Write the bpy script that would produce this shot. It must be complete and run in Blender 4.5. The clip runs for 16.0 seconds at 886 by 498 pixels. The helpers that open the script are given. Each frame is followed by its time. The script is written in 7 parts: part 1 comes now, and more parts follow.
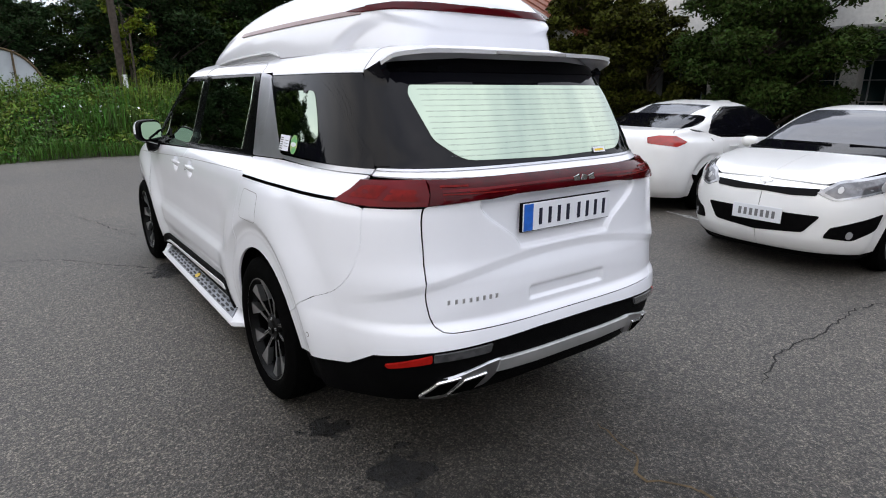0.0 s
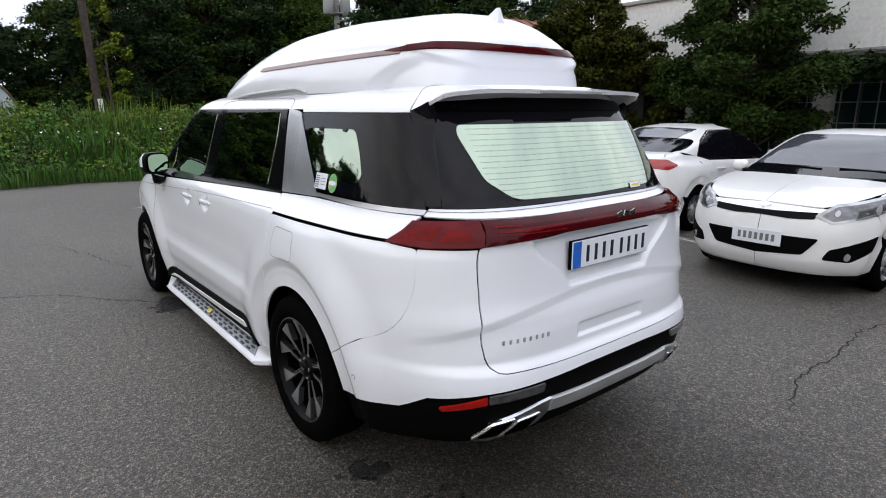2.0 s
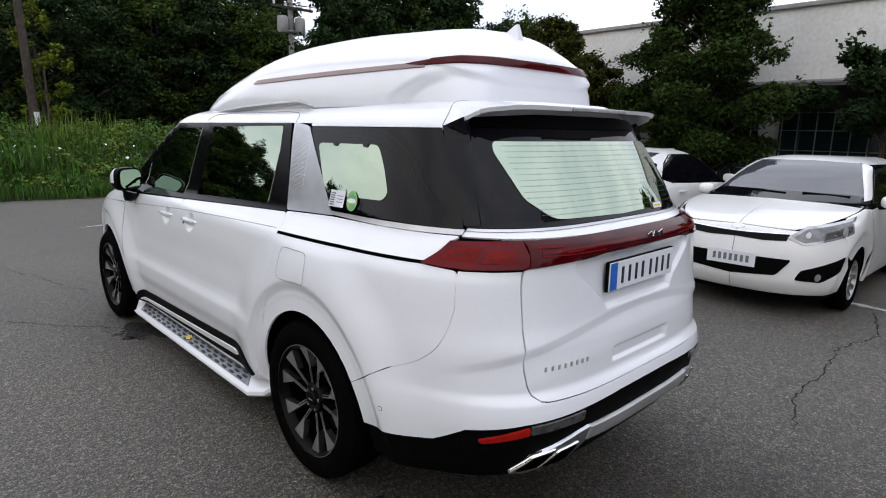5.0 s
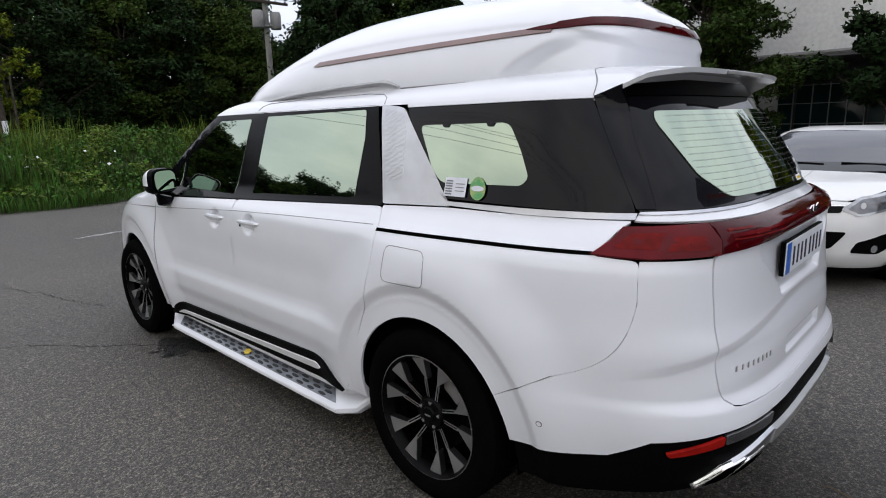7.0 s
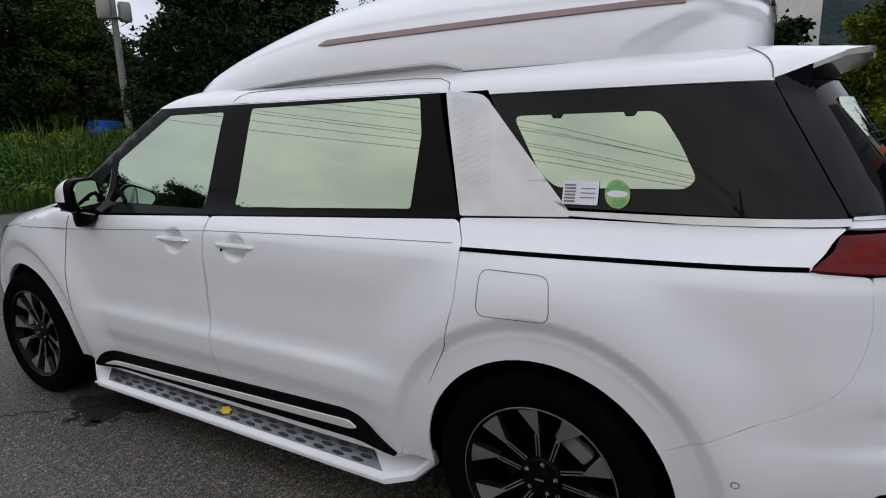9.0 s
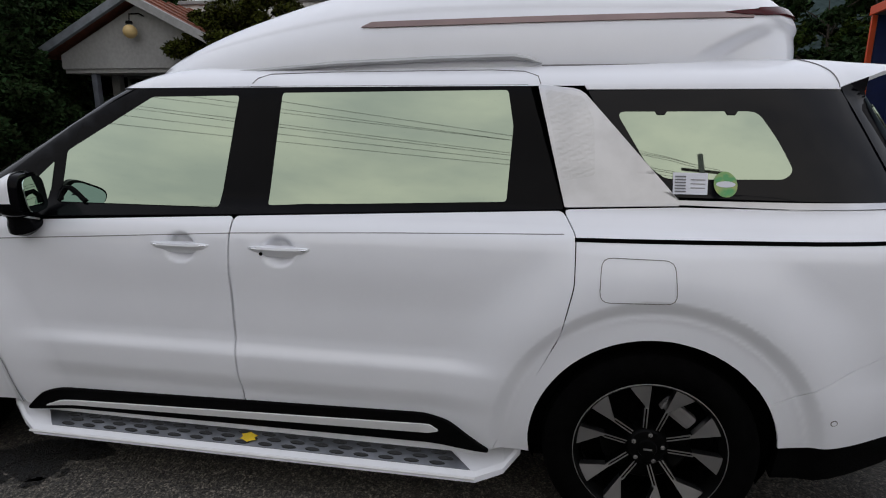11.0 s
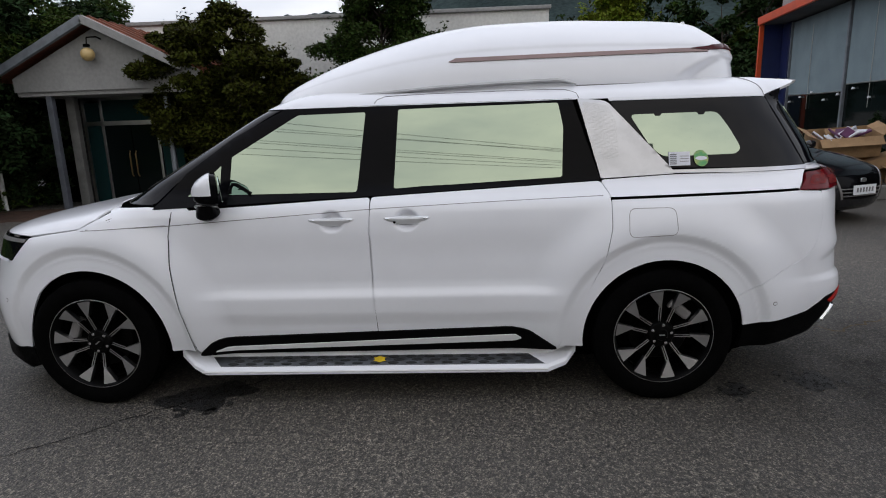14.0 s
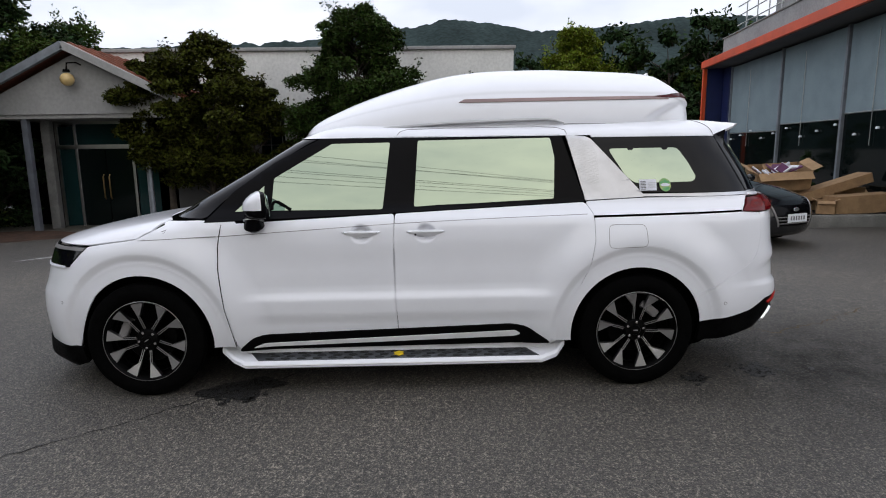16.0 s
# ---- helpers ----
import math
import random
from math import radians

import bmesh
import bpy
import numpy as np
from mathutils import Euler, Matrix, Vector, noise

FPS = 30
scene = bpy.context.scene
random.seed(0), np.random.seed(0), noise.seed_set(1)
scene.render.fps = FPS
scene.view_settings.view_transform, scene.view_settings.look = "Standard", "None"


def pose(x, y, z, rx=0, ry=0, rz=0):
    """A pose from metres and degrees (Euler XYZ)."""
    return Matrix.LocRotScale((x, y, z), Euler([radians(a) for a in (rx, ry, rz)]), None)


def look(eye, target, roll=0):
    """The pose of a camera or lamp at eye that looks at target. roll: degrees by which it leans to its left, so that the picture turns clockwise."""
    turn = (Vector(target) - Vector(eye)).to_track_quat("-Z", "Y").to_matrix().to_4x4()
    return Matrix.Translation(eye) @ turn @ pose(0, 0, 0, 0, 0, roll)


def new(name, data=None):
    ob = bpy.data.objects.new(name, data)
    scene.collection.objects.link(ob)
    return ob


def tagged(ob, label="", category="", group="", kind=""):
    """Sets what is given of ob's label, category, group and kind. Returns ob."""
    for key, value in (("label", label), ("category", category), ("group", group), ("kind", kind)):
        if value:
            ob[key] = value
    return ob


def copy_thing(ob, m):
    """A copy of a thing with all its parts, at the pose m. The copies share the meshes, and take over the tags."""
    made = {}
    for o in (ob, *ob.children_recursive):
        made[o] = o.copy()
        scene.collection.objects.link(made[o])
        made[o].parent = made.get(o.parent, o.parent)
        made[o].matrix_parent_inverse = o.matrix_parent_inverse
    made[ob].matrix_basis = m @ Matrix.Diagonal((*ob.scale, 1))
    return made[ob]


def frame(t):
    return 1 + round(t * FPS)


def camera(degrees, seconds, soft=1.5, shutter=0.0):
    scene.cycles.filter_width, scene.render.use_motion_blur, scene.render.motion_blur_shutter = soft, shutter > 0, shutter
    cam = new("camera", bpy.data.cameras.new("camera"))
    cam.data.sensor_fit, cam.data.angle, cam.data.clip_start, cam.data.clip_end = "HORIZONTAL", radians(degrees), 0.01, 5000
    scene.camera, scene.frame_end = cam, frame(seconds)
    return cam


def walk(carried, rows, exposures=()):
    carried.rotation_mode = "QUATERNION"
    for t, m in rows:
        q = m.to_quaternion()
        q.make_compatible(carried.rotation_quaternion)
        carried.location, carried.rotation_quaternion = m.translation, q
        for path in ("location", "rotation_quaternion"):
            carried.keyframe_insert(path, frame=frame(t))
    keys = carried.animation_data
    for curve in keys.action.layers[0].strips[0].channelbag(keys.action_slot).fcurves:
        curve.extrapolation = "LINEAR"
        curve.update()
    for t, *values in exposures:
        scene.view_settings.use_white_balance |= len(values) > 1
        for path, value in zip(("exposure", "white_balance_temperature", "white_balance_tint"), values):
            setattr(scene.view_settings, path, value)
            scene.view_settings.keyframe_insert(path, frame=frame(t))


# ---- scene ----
cam = camera(74.4, 16.0, soft=1.05)
PATH = [
    (0, (0.03, -0.252, 1.525), (1.157, 1.311, 0.993), 0.1),
    (0.5, (0.009, -0.16, 1.562), (1.123, 1.447, 1.142), 0.3),
    (1, (-0.025, -0.13, 1.578), (1.088, 1.465, 1.109), 1.3),
    (1.5, (-0.105, -0.084, 1.594), (1.051, 1.478, 1.121), -0.4),
    (2, (-0.185, -0.048, 1.6), (1.021, 1.477, 1.131), -0.2),
    (2.5, (-0.218, -0.042, 1.601), (0.995, 1.481, 1.145), -0.9),
    (3, (-0.243, -0.038, 1.594), (0.975, 1.489, 1.165), -1.0),
    (3.2, (-0.276, -0.057, 1.595), (0.952, 1.465, 1.177), -1.0),
    (5.3, (-0.402, 0.329, 1.565), (0.973, 1.726, 1.17), 0.3),
    (5.5, (-0.475, 0.379, 1.559), (0.916, 1.76, 1.164), -0.9),
    (6, (-0.58, 0.558, 1.548), (0.82, 1.92, 1.117), -1.3),
    (6.5, (-0.617, 0.699, 1.533), (0.803, 2.038, 1.095), 0.1),
    (7, (-0.588, 0.889, 1.52), (0.818, 2.246, 1.096), -1.7),
    (7.5, (-0.57, 1.051, 1.51), (0.883, 2.348, 1.056), -0.2),
    (8, (-0.622, 1.298, 1.527), (0.941, 2.464, 1.084), -1.4),
    (8.5, (-0.68, 1.575, 1.516), (0.965, 2.61, 1.044), 0.0),
    (8.7, (-0.673, 1.686, 1.493), (0.98, 2.723, 1.059), -0.9),
    (10.8, (-0.952, 2.738, 1.512), (0.955, 3.118, 1.041), -0.1),
    (11, (-1.004, 2.831, 1.513), (0.911, 3.175, 1.052), 0.1),
    (11.5, (-1.181, 3.023, 1.532), (0.756, 3.198, 1.066), -0.6),
    (12, (-1.285, 3.073, 1.51), (0.659, 3.24, 1.07), -0.6),
    (12.5, (-1.492, 3.126, 1.509), (0.468, 3.271, 1.14), -1.2),
    (13, (-1.717, 3.191, 1.532), (0.237, 3.321, 1.123), -1.1),
    (13.5, (-1.885, 3.325, 1.516), (0.07, 3.445, 1.112), -2.0),
    (14, (-2.057, 3.438, 1.517), (-0.107, 3.542, 1.084), -1.9),
    (14.5, (-2.206, 3.481, 1.498), (-0.255, 3.619, 1.077), -1.1),
    (15, (-2.371, 3.534, 1.495), (-0.419, 3.608, 1.065), -1.5),
    (15.5, (-2.508, 3.608, 1.521), (-0.543, 3.625, 1.153), 0.0),
    (16, (-2.643, 3.757, 1.525), (-0.672, 3.711, 1.186), -0.8),
]
walk(cam, [(t, look(eye, target, roll)) for t, eye, target, roll in PATH],
     [(0, .0), (1.5, -.08), (3, -.08), (5.5, -.27), (7, -.41), (8.5, -.66), (11, -.90), (12.5, -.88), (14, -.71), (16, -.47)])

# ---- sky, sun and exposure ----
world = bpy.data.worlds.new("overcast")
scene.world = world
world.use_nodes = True
wn, wl = world.node_tree.nodes, world.node_tree.links
wn.clear()
w_out = wn.new("ShaderNodeOutputWorld")
w_bg = wn.new("ShaderNodeBackground")
w_sky = wn.new("ShaderNodeTexSky")
w_sky.sky_type = "NISHITA"
w_sky.sun_disc = False
w_sky.sun_elevation = radians(48)
w_sky.sun_rotation = radians(200)
w_sky.air_density, w_sky.dust_density = 1.0, 3.0
w_co = wn.new("ShaderNodeTexCoord")
w_map = wn.new("ShaderNodeMapping")
w_map.inputs["Scale"].default_value = (1.0, 1.0, 2.8)
w_noise = wn.new("ShaderNodeTexNoise")
w_noise.inputs["Scale"].default_value = 2.3
w_noise.inputs["Detail"].default_value = 7
w_noise.inputs["Roughness"].default_value = 0.55
w_ramp = wn.new("ShaderNodeValToRGB")
w_ramp.color_ramp.elements[0].position, w_ramp.color_ramp.elements[0].color = 0.36, (8.5, 8.9, 9.8, 1)
w_ramp.color_ramp.elements[1].position, w_ramp.color_ramp.elements[1].color = 0.64, (13.0, 12.9, 13.1, 1)
w_mix = wn.new("ShaderNodeMixRGB")
w_mix.inputs[0].default_value = 0.9
wl.new(w_co.outputs["Generated"], w_map.inputs[0])
wl.new(w_map.outputs[0], w_noise.inputs["Vector"])
wl.new(w_noise.outputs["Fac"], w_ramp.inputs[0])
wl.new(w_sky.outputs[0], w_mix.inputs[1])
wl.new(w_ramp.outputs[0], w_mix.inputs[2])
# an overcast dome: warm and even low down, greyer half way up, brightest overhead
w_sep = wn.new("ShaderNodeSeparateXYZ")
w_dome = wn.new("ShaderNodeValToRGB")
for pos, col in ((0.0, (1.28, 1.28, 1.26)), (.22, (1.16, 1.15, 1.10)), (.38, (1.0, .985, .90)), (.56, (.86, .90, .91)), (.75, (1.12, 1.14, 1.17)), (1.0, (1.55, 1.57, 1.62))):
    stop = w_dome.color_ramp.elements[0] if pos == 0 else w_dome.color_ramp.elements[1] if pos == 1 else w_dome.color_ramp.elements.new(pos)
    stop.position, stop.color = pos, (*col, 1)
w_mul = wn.new("ShaderNodeMixRGB")
w_mul.blend_type = "MULTIPLY"
w_mul.inputs[0].default_value = 1.0
wl.new(w_co.outputs["Generated"], w_sep.inputs[0])
wl.new(w_sep.outputs["Z"], w_dome.inputs[0])
wl.new(w_mix.outputs[0], w_mul.inputs[1])
wl.new(w_dome.outputs[0], w_mul.inputs[2])
# the low western sky is warmer than the north
w_west = wn.new("ShaderNodeMapRange")
w_west.inputs["From Min"].default_value, w_west.inputs["From Max"].default_value = -0.35, -0.90
w_west.interpolation_type = "SMOOTHSTEP"
w_tint = wn.new("ShaderNodeMixRGB")
w_tint.inputs[1].default_value, w_tint.inputs[2].default_value = (0.965, 0.985, 1.035, 1), (1.05, 1.0, 0.91, 1)
w_warm = wn.new("ShaderNodeMixRGB")
w_warm.blend_type = "MULTIPLY"
w_warm.inputs[0].default_value = 1.0
wl.new(w_sep.outputs["X"], w_west.inputs["Value"])
wl.new(w_west.outputs[0], w_tint.inputs[0])
wl.new(w_mul.outputs[0], w_warm.inputs[1])
wl.new(w_tint.outputs[0], w_warm.inputs[2])
wl.new(w_warm.outputs[0], w_bg.inputs[0])
w_bg.inputs[1].default_value = 0.106
wl.new(w_bg.outputs[0], w_out.inputs[0])

sun = new("sun", bpy.data.lights.new("sun", "SUN"))
sun.data.energy, sun.data.angle, sun.data.color = 0.5, radians(180), (1.0, 0.98, 0.95)
sun.matrix_world = look((-6, -3, 12), (0, 1.5, 0))

# ---- materials ----
def mat(name, color, rough=0.5, metal=0.0, coat=0.0, spec=0.5, var=0.0, scale=8.0, fine=0.0, fine_scale=120.0,
        bump=0.0, bump_scale=200.0, color2=None, rand=0.0, trans=0.0):
    """A surface with colour wear at a coarse and a fine scale, and fine relief."""
    m = bpy.data.materials.new(name)
    m.use_nodes = True
    n, l = m.node_tree.nodes, m.node_tree.links
    b = n["Principled BSDF"]
    b.inputs["Roughness"].default_value = rough
    b.inputs["Metallic"].default_value = metal
    b.inputs["Coat Weight"].default_value = coat
    b.inputs["Coat Roughness"].default_value = 0.03
    b.inputs["Specular IOR Level"].default_value = spec
    b.inputs["Transmission Weight"].default_value = trans
    b.inputs["Base Color"].default_value = (*color, 1)
    co = n.new("ShaderNodeTexCoord")
    out = None
    if var or color2:
        t = n.new("ShaderNodeTexNoise")
        t.inputs["Scale"].default_value, t.inputs["Detail"].default_value = scale, 5
        l.new(co.outputs["Object"], t.inputs["Vector"])
        mix = n.new("ShaderNodeMixRGB")
        c2 = color2 or tuple(c * (1 - var) for c in color)
        mix.inputs[1].default_value, mix.inputs[2].default_value = (*color, 1), (*c2, 1)
        r = n.new("ShaderNodeValToRGB")
        r.color_ramp.elements[0].position, r.color_ramp.elements[1].position = 0.38, 0.64
        l.new(t.outputs["Fac"], r.inputs[0])
        l.new(r.outputs[0], mix.inputs[0])
        out = mix.outputs[0]
    if fine:
        t = n.new("ShaderNodeTexNoise")
        t.inputs["Scale"].default_value, t.inputs["Detail"].default_value = fine_scale, 3
        l.new(co.outputs["Object"], t.inputs["Vector"])
        mix = n.new("ShaderNodeMixRGB")
        mix.blend_type = "MULTIPLY"
        mix.inputs[0].default_value = fine
        r = n.new("ShaderNodeValToRGB")
        r.color_ramp.elements[0].position, r.color_ramp.elements[0].color = 0.35, (0.25, 0.25, 0.25, 1)
        r.color_ramp.elements[1].position, r.color_ramp.elements[1].color = 0.62, (1.25, 1.25, 1.25, 1)
        l.new(t.outputs["Fac"], r.inputs[0])
        if out:
            l.new(out, mix.inputs[1])
        else:
            mix.inputs[1].default_value = (*color, 1)
        l.new(r.outputs[0], mix.inputs[2])
        out = mix.outputs[0]
    if rand:
        g = n.new("ShaderNodeNewGeometry")
        hs = n.new("ShaderNodeHueSaturation")
        mr = n.new("ShaderNodeMapRange")
        mr.inputs["To Min"].default_value, mr.inputs["To Max"].default_value = 1 - rand, 1 + rand
        l.new(g.outputs["Random Per Island"], mr.inputs["Value"])
        l.new(mr.outputs[0], hs.inputs["Value"])
        mh = n.new("ShaderNodeMapRange")
        mh.inputs["To Min"].default_value, mh.inputs["To Max"].default_value = 0.47, 0.53
        l.new(g.outputs["Random Per Island"], mh.inputs["Value"])
        l.new(mh.outputs[0], hs.inputs["Hue"])
        if out:
            l.new(out, hs.inputs["Color"])
        else:
            hs.inputs["Color"].default_value = (*color, 1)
        out = hs.outputs[0]
    if out:
        l.new(out, b.inputs["Base Color"])
    if bump:
        t = n.new("ShaderNodeTexNoise")
        t.inputs["Scale"].default_value, t.inputs["Detail"].default_value = bump_scale, 3
        l.new(co.outputs["Object"], t.inputs["Vector"])
        bp = n.new("ShaderNodeBump")
        bp.inputs["Strength"].default_value, bp.inputs["Distance"].default_value = bump, 0.01
        l.new(t.outputs["Fac"], bp.inputs["Height"])
        l.new(bp.outputs[0], b.inputs["Normal"])
    return m


WHITE = mat("white_pearl_paint", (0.79, 0.80, 0.845), 0.28, 0.0, 0.8, var=0.03, scale=3)
WHITE2 = mat("white_solid_paint", (0.78, 0.78, 0.78), 0.3, 0.0, 0.7, var=0.05, scale=3)
GLOSS_BLACK = mat("gloss_black_trim", (0.003, 0.003, 0.004), 0.15, 0.0, 0.0, spec=0.075, var=0.3, scale=6)
BLACK_GLASS = mat("dark_tinted_glass", (0.003, 0.003, 0.005), 0.04, 0.0, 0.0, spec=0.20)
TREAD = mat("worn_tread_aluminium", (0.24, 0.25, 0.27), 0.34, 0.9, var=0.25, scale=14)
MATT_BLACK = mat("matt_black_plastic", (0.0028, 0.0028, 0.003), 0.55, spec=0.03, var=0.3, scale=20, bump=0.15, bump_scale=600)
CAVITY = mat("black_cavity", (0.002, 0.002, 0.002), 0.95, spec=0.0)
MIRROR_FILM = mat("mirror_film_glass", (0.365, 0.43, 0.345), 0.02, 1.0)
MIRROR = mat("mirror_glass", (0.40, 0.50, 0.46), 0.01, 1.0)
BRIGHT_STRIP = mat("bright_silver_strip", (0.74, 0.74, 0.75), 0.32, 0.1, var=0.05)
CHROME = mat("chrome", (0.75, 0.75, 0.76), 0.12, 1.0)
SATIN = mat("satin_aluminium", (0.535, 0.54, 0.57), 0.30, 1.0, var=0.12, scale=10)
def embossed():
    m = mat("embossed_aluminium", (0.51, 0.515, 0.54), 0.30, 1.0, var=0.12, scale=10)
    n, l = m.node_tree.nodes, m.node_tree.links
    co, wv, bp, mp = n.new("ShaderNodeTexCoord"), n.new("ShaderNodeTexWave"), n.new("ShaderNodeBump"), n.new("ShaderNodeMapping")
    mp.inputs["Rotation"].default_value = (0, radians(-28), 0)
    wv.bands_direction = "Z"
    wv.inputs["Scale"].default_value, wv.inputs["Distortion"].default_value = 15, 5.0
    wv.inputs["Detail"].default_value, wv.inputs["Detail Scale"].default_value = 1.0, 2.5
    bp.inputs["Strength"].default_value, bp.inputs["Distance"].default_value = 0.075, 0.006
    l.new(co.outputs["Object"], mp.inputs[0])
    l.new(mp.outputs[0], wv.inputs["Vector"])
    l.new(wv.outputs["Fac"], bp.inputs["Height"])
    l.new(bp.outputs[0], n["Principled BSDF"].inputs["Normal"])
    return m


EMBOSSED = embossed()
SILVER = mat("silver_plastic", (0.45, 0.45, 0.45), 0.35, 0.6, var=0.15, scale=6)
RED_LENS = mat("red_lamp_lens", (0.120, 0.003, 0.006), 0.10, 0.0, 0.0, spec=0.16, var=0.35, scale=9)
DARK_RED = mat("dark_red_lens", (0.058, 0.001, 0.003), 0.08, 0.0, 0.0, spec=0.16, var=0.3, scale=12)
LAMP_GLOW = mat("inner_lamp_red", (0.165, 0.006, 0.005), 0.3, 0.0, 0.0, spec=0.10, var=0.45, scale=30)
BRIGHT_RED = mat("red_reflector", (0.32, 0.010, 0.007), 0.4, 0.0, 0.0, spec=0.08, var=0.25, scale=25)
GREY_LENS = mat("smoked_clear_lens", (0.07, 0.07, 0.074), 0.1, 0.2, 0.8, var=0.4, scale=25)
STOP_LENS = mat("frosted_stop_lamp", (0.42, 0.41, 0.41), 0.25, 0.1, 0.3, var=0.2, scale=20)
TYRE = mat("tyre_rubber", (0.0028, 0.0028, 0.0028), 0.8, spec=0.01, var=0.3, scale=30, bump=0.2, bump_scale=300)
RIM_FACE = mat("machined_alloy", (0.55, 0.55, 0.56), 0.28, 1.0, bump=0.08, bump_scale=900)
RIM_DARK = mat("black_alloy_paint", (0.002, 0.002, 0.002), 0.35, 0.0, 0.0, spec=0.08)
GREY_STRIP = mat("grey_plastic_strip", (0.20, 0.19, 0.19), 0.35, 0.2, var=0.15)
RUST_STRIP = mat("brown_grey_strip", (0.27, 0.19, 0.18), 0.3, 0.3, var=0.2, scale=4)
PLATE_WHITE = mat("plate_white", (0.74, 0.76, 0.80), 0.35, var=0.04)
PLATE_BLUE = mat("plate_blue_band", (0.02, 0.13, 0.55), 0.35, var=0.2, scale=40)
INK = mat("dark_ink", (0.012, 0.014, 0.03), 0.5)
GREY_INK = mat("grey_print", (0.16, 0.16, 0.17), 0.5)
YELLOW = mat("yellow_sticker", (0.75, 0.52, 0.02), 0.4, var=0.2, scale=30)
GREEN_STICKER = mat("green_sticker", (0.10, 0.36, 0.13), 0.4, color2=(0.40, 0.46, 0.16), scale=35)
PAPER = mat("white_paper", (0.75, 0.76, 0.82), 0.7, var=0.08, scale=10)
DOT_GREEN = mat("dark_rubber_pad", (0.02, 0.021, 0.022), 0.7)
# grey-blue base stands in for part of the sky's reflection
SCREEN_GLASS = mat("windscreen_glass", (0.050, 0.053, 0.064), 0.04, 0.0, 0.0, spec=1.0)
BLACK_PAINT = mat("black_car_paint", (0.006, 0.006, 0.008), 0.15, 0.0, 0.5, spec=0.4)
CLEAR_LENS = mat("clear_lamp_lens", (0.46, 0.47, 0.49), 0.10, 0.5, 0.6, color2=(0.24, 0.24, 0.25), scale=9)
LAMP_MASK = mat("smoked_lamp_bezel", (0.075, 0.075, 0.08), 0.12, 0.5, 0.6, color2=(0.16, 0.16, 0.17), scale=14)
TAIL_RED = mat("bright_red_lamp", (0.34, 0.014, 0.010), 0.15, 0.0, 0.5, var=0.3, scale=12)

# ---- kit ----
def empty(name, m=None, **tags):
    ob = new(name)
    ob.empty_display_size = 0.2
    if m is not None:
        ob.matrix_world = m
    return tagged(ob, **tags)


def link(name, me, material, parent=None, label=""):
    if material and not me.materials:
        me.materials.append(material)
    ob = new(name, me)
    if parent:
        ob.parent = parent
    return tagged(ob, label)


def part(name, bm, material, parent=None, label="", smooth=False):
    me = bpy.data.meshes.new(name)
    bmesh.ops.recalc_face_normals(bm, faces=bm.faces)
    bm.to_mesh(me)
    bm.free()
    if smooth:
        me.polygons.foreach_set("use_smooth", [True] * len(me.polygons))
        me.set_sharp_from_angle(angle=radians(40))
    return link(name, me, material, parent, label)


def box_bm(sx, sy, sz, at=(0, 0, 0), bevel=0.0, turn=None, bm=None):
    """A box of full size sx, sy, sz about at, with bevelled edges."""
    own = bmesh.new()
    bmesh.ops.create_cube(own, size=1)
    bmesh.ops.scale(own, vec=(sx, sy, sz), verts=own.verts)
    if bevel:
        bmesh.ops.bevel(own, geom=own.edges[:], offset=bevel, segments=2, affect="EDGES", profile=0.6)
    if turn is not None:
        bmesh.ops.transform(own, matrix=turn, verts=own.verts)
    bmesh.ops.translate(own, vec=at, verts=own.verts)
    if bm is None:
        return own
    me = bpy.data.meshes.new("tmp")
    own.to_mesh(me)
    own.free()
    bm.from_mesh(me)
    bpy.data.meshes.remove(me)
    return bm


def tube_bm(points, radii, sides=10, bm=None, cap=True, squash=1.0):
    """A tube through points, with a radius at each."""
    bm = bm or bmesh.new()
    pts = [Vector(p) for p in points]
    rings = []
    for i, p in enumerate(pts):
        d = (pts[min(i + 1, len(pts) - 1)] - pts[max(i - 1, 0)]).normalized()
        a = d.cross(Vector((0, 0, 1)) if abs(d.z) < 0.95 else Vector((1, 0, 0))).normalized()
        b = d.cross(a).normalized()
        r = radii[i] if hasattr(radii, "__len__") else radii
        rings.append([bm.verts.new(p + (a * math.cos(t) + b * math.sin(t) * squash) * r)
                      for t in (2 * math.pi * k / sides for k in range(sides))])
    for q, w in zip(rings, rings[1:]):
        for k in range(sides):
            bm.faces.new((q[k], q[(k + 1) % sides], w[(k + 1) % sides], w[k]))
    if cap:
        bm.faces.new(rings[0][::-1])
        bm.faces.new(rings[-1])
    return bm


def lathe_bm(profile, sides=48, axis="y", bm=None):
    """Turns (r, h) pairs round an axis; h runs along it."""
    bm = bm or bmesh.new()
    rings = []
    for r, h in profile:
        ring = []
        for k in range(sides):
            t = 2 * math.pi * k / sides
            c, s = r * math.cos(t), r * math.sin(t)
            ring.append(bm.verts.new((c, h, s) if axis == "y" else (c, s, h)))
        rings.append(ring)
    for q, w in zip(rings, rings[1:]):
        for k in range(sides):
            bm.faces.new((q[k], q[(k + 1) % sides], w[(k + 1) % sides], w[k]))
    return bm


def prism_bm(poly, depth, bm=None, m=None):
    """A flat outline (x, y) raised by depth along z, then moved by m."""
    bm = bm or bmesh.new()
    lo = [bm.verts.new((x, y, 0)) for x, y in poly]
    hi = [bm.verts.new((x, y, depth)) for x, y in poly]
    bm.faces.new(lo[::-1])
    bm.faces.new(hi)
    for i in range(len(poly)):
        j = (i + 1) % len(poly)
        bm.faces.new((lo[i], lo[j], hi[j], hi[i]))
    if m is not None:
        bmesh.ops.transform(bm, matrix=m, verts=lo + hi)
    return bm


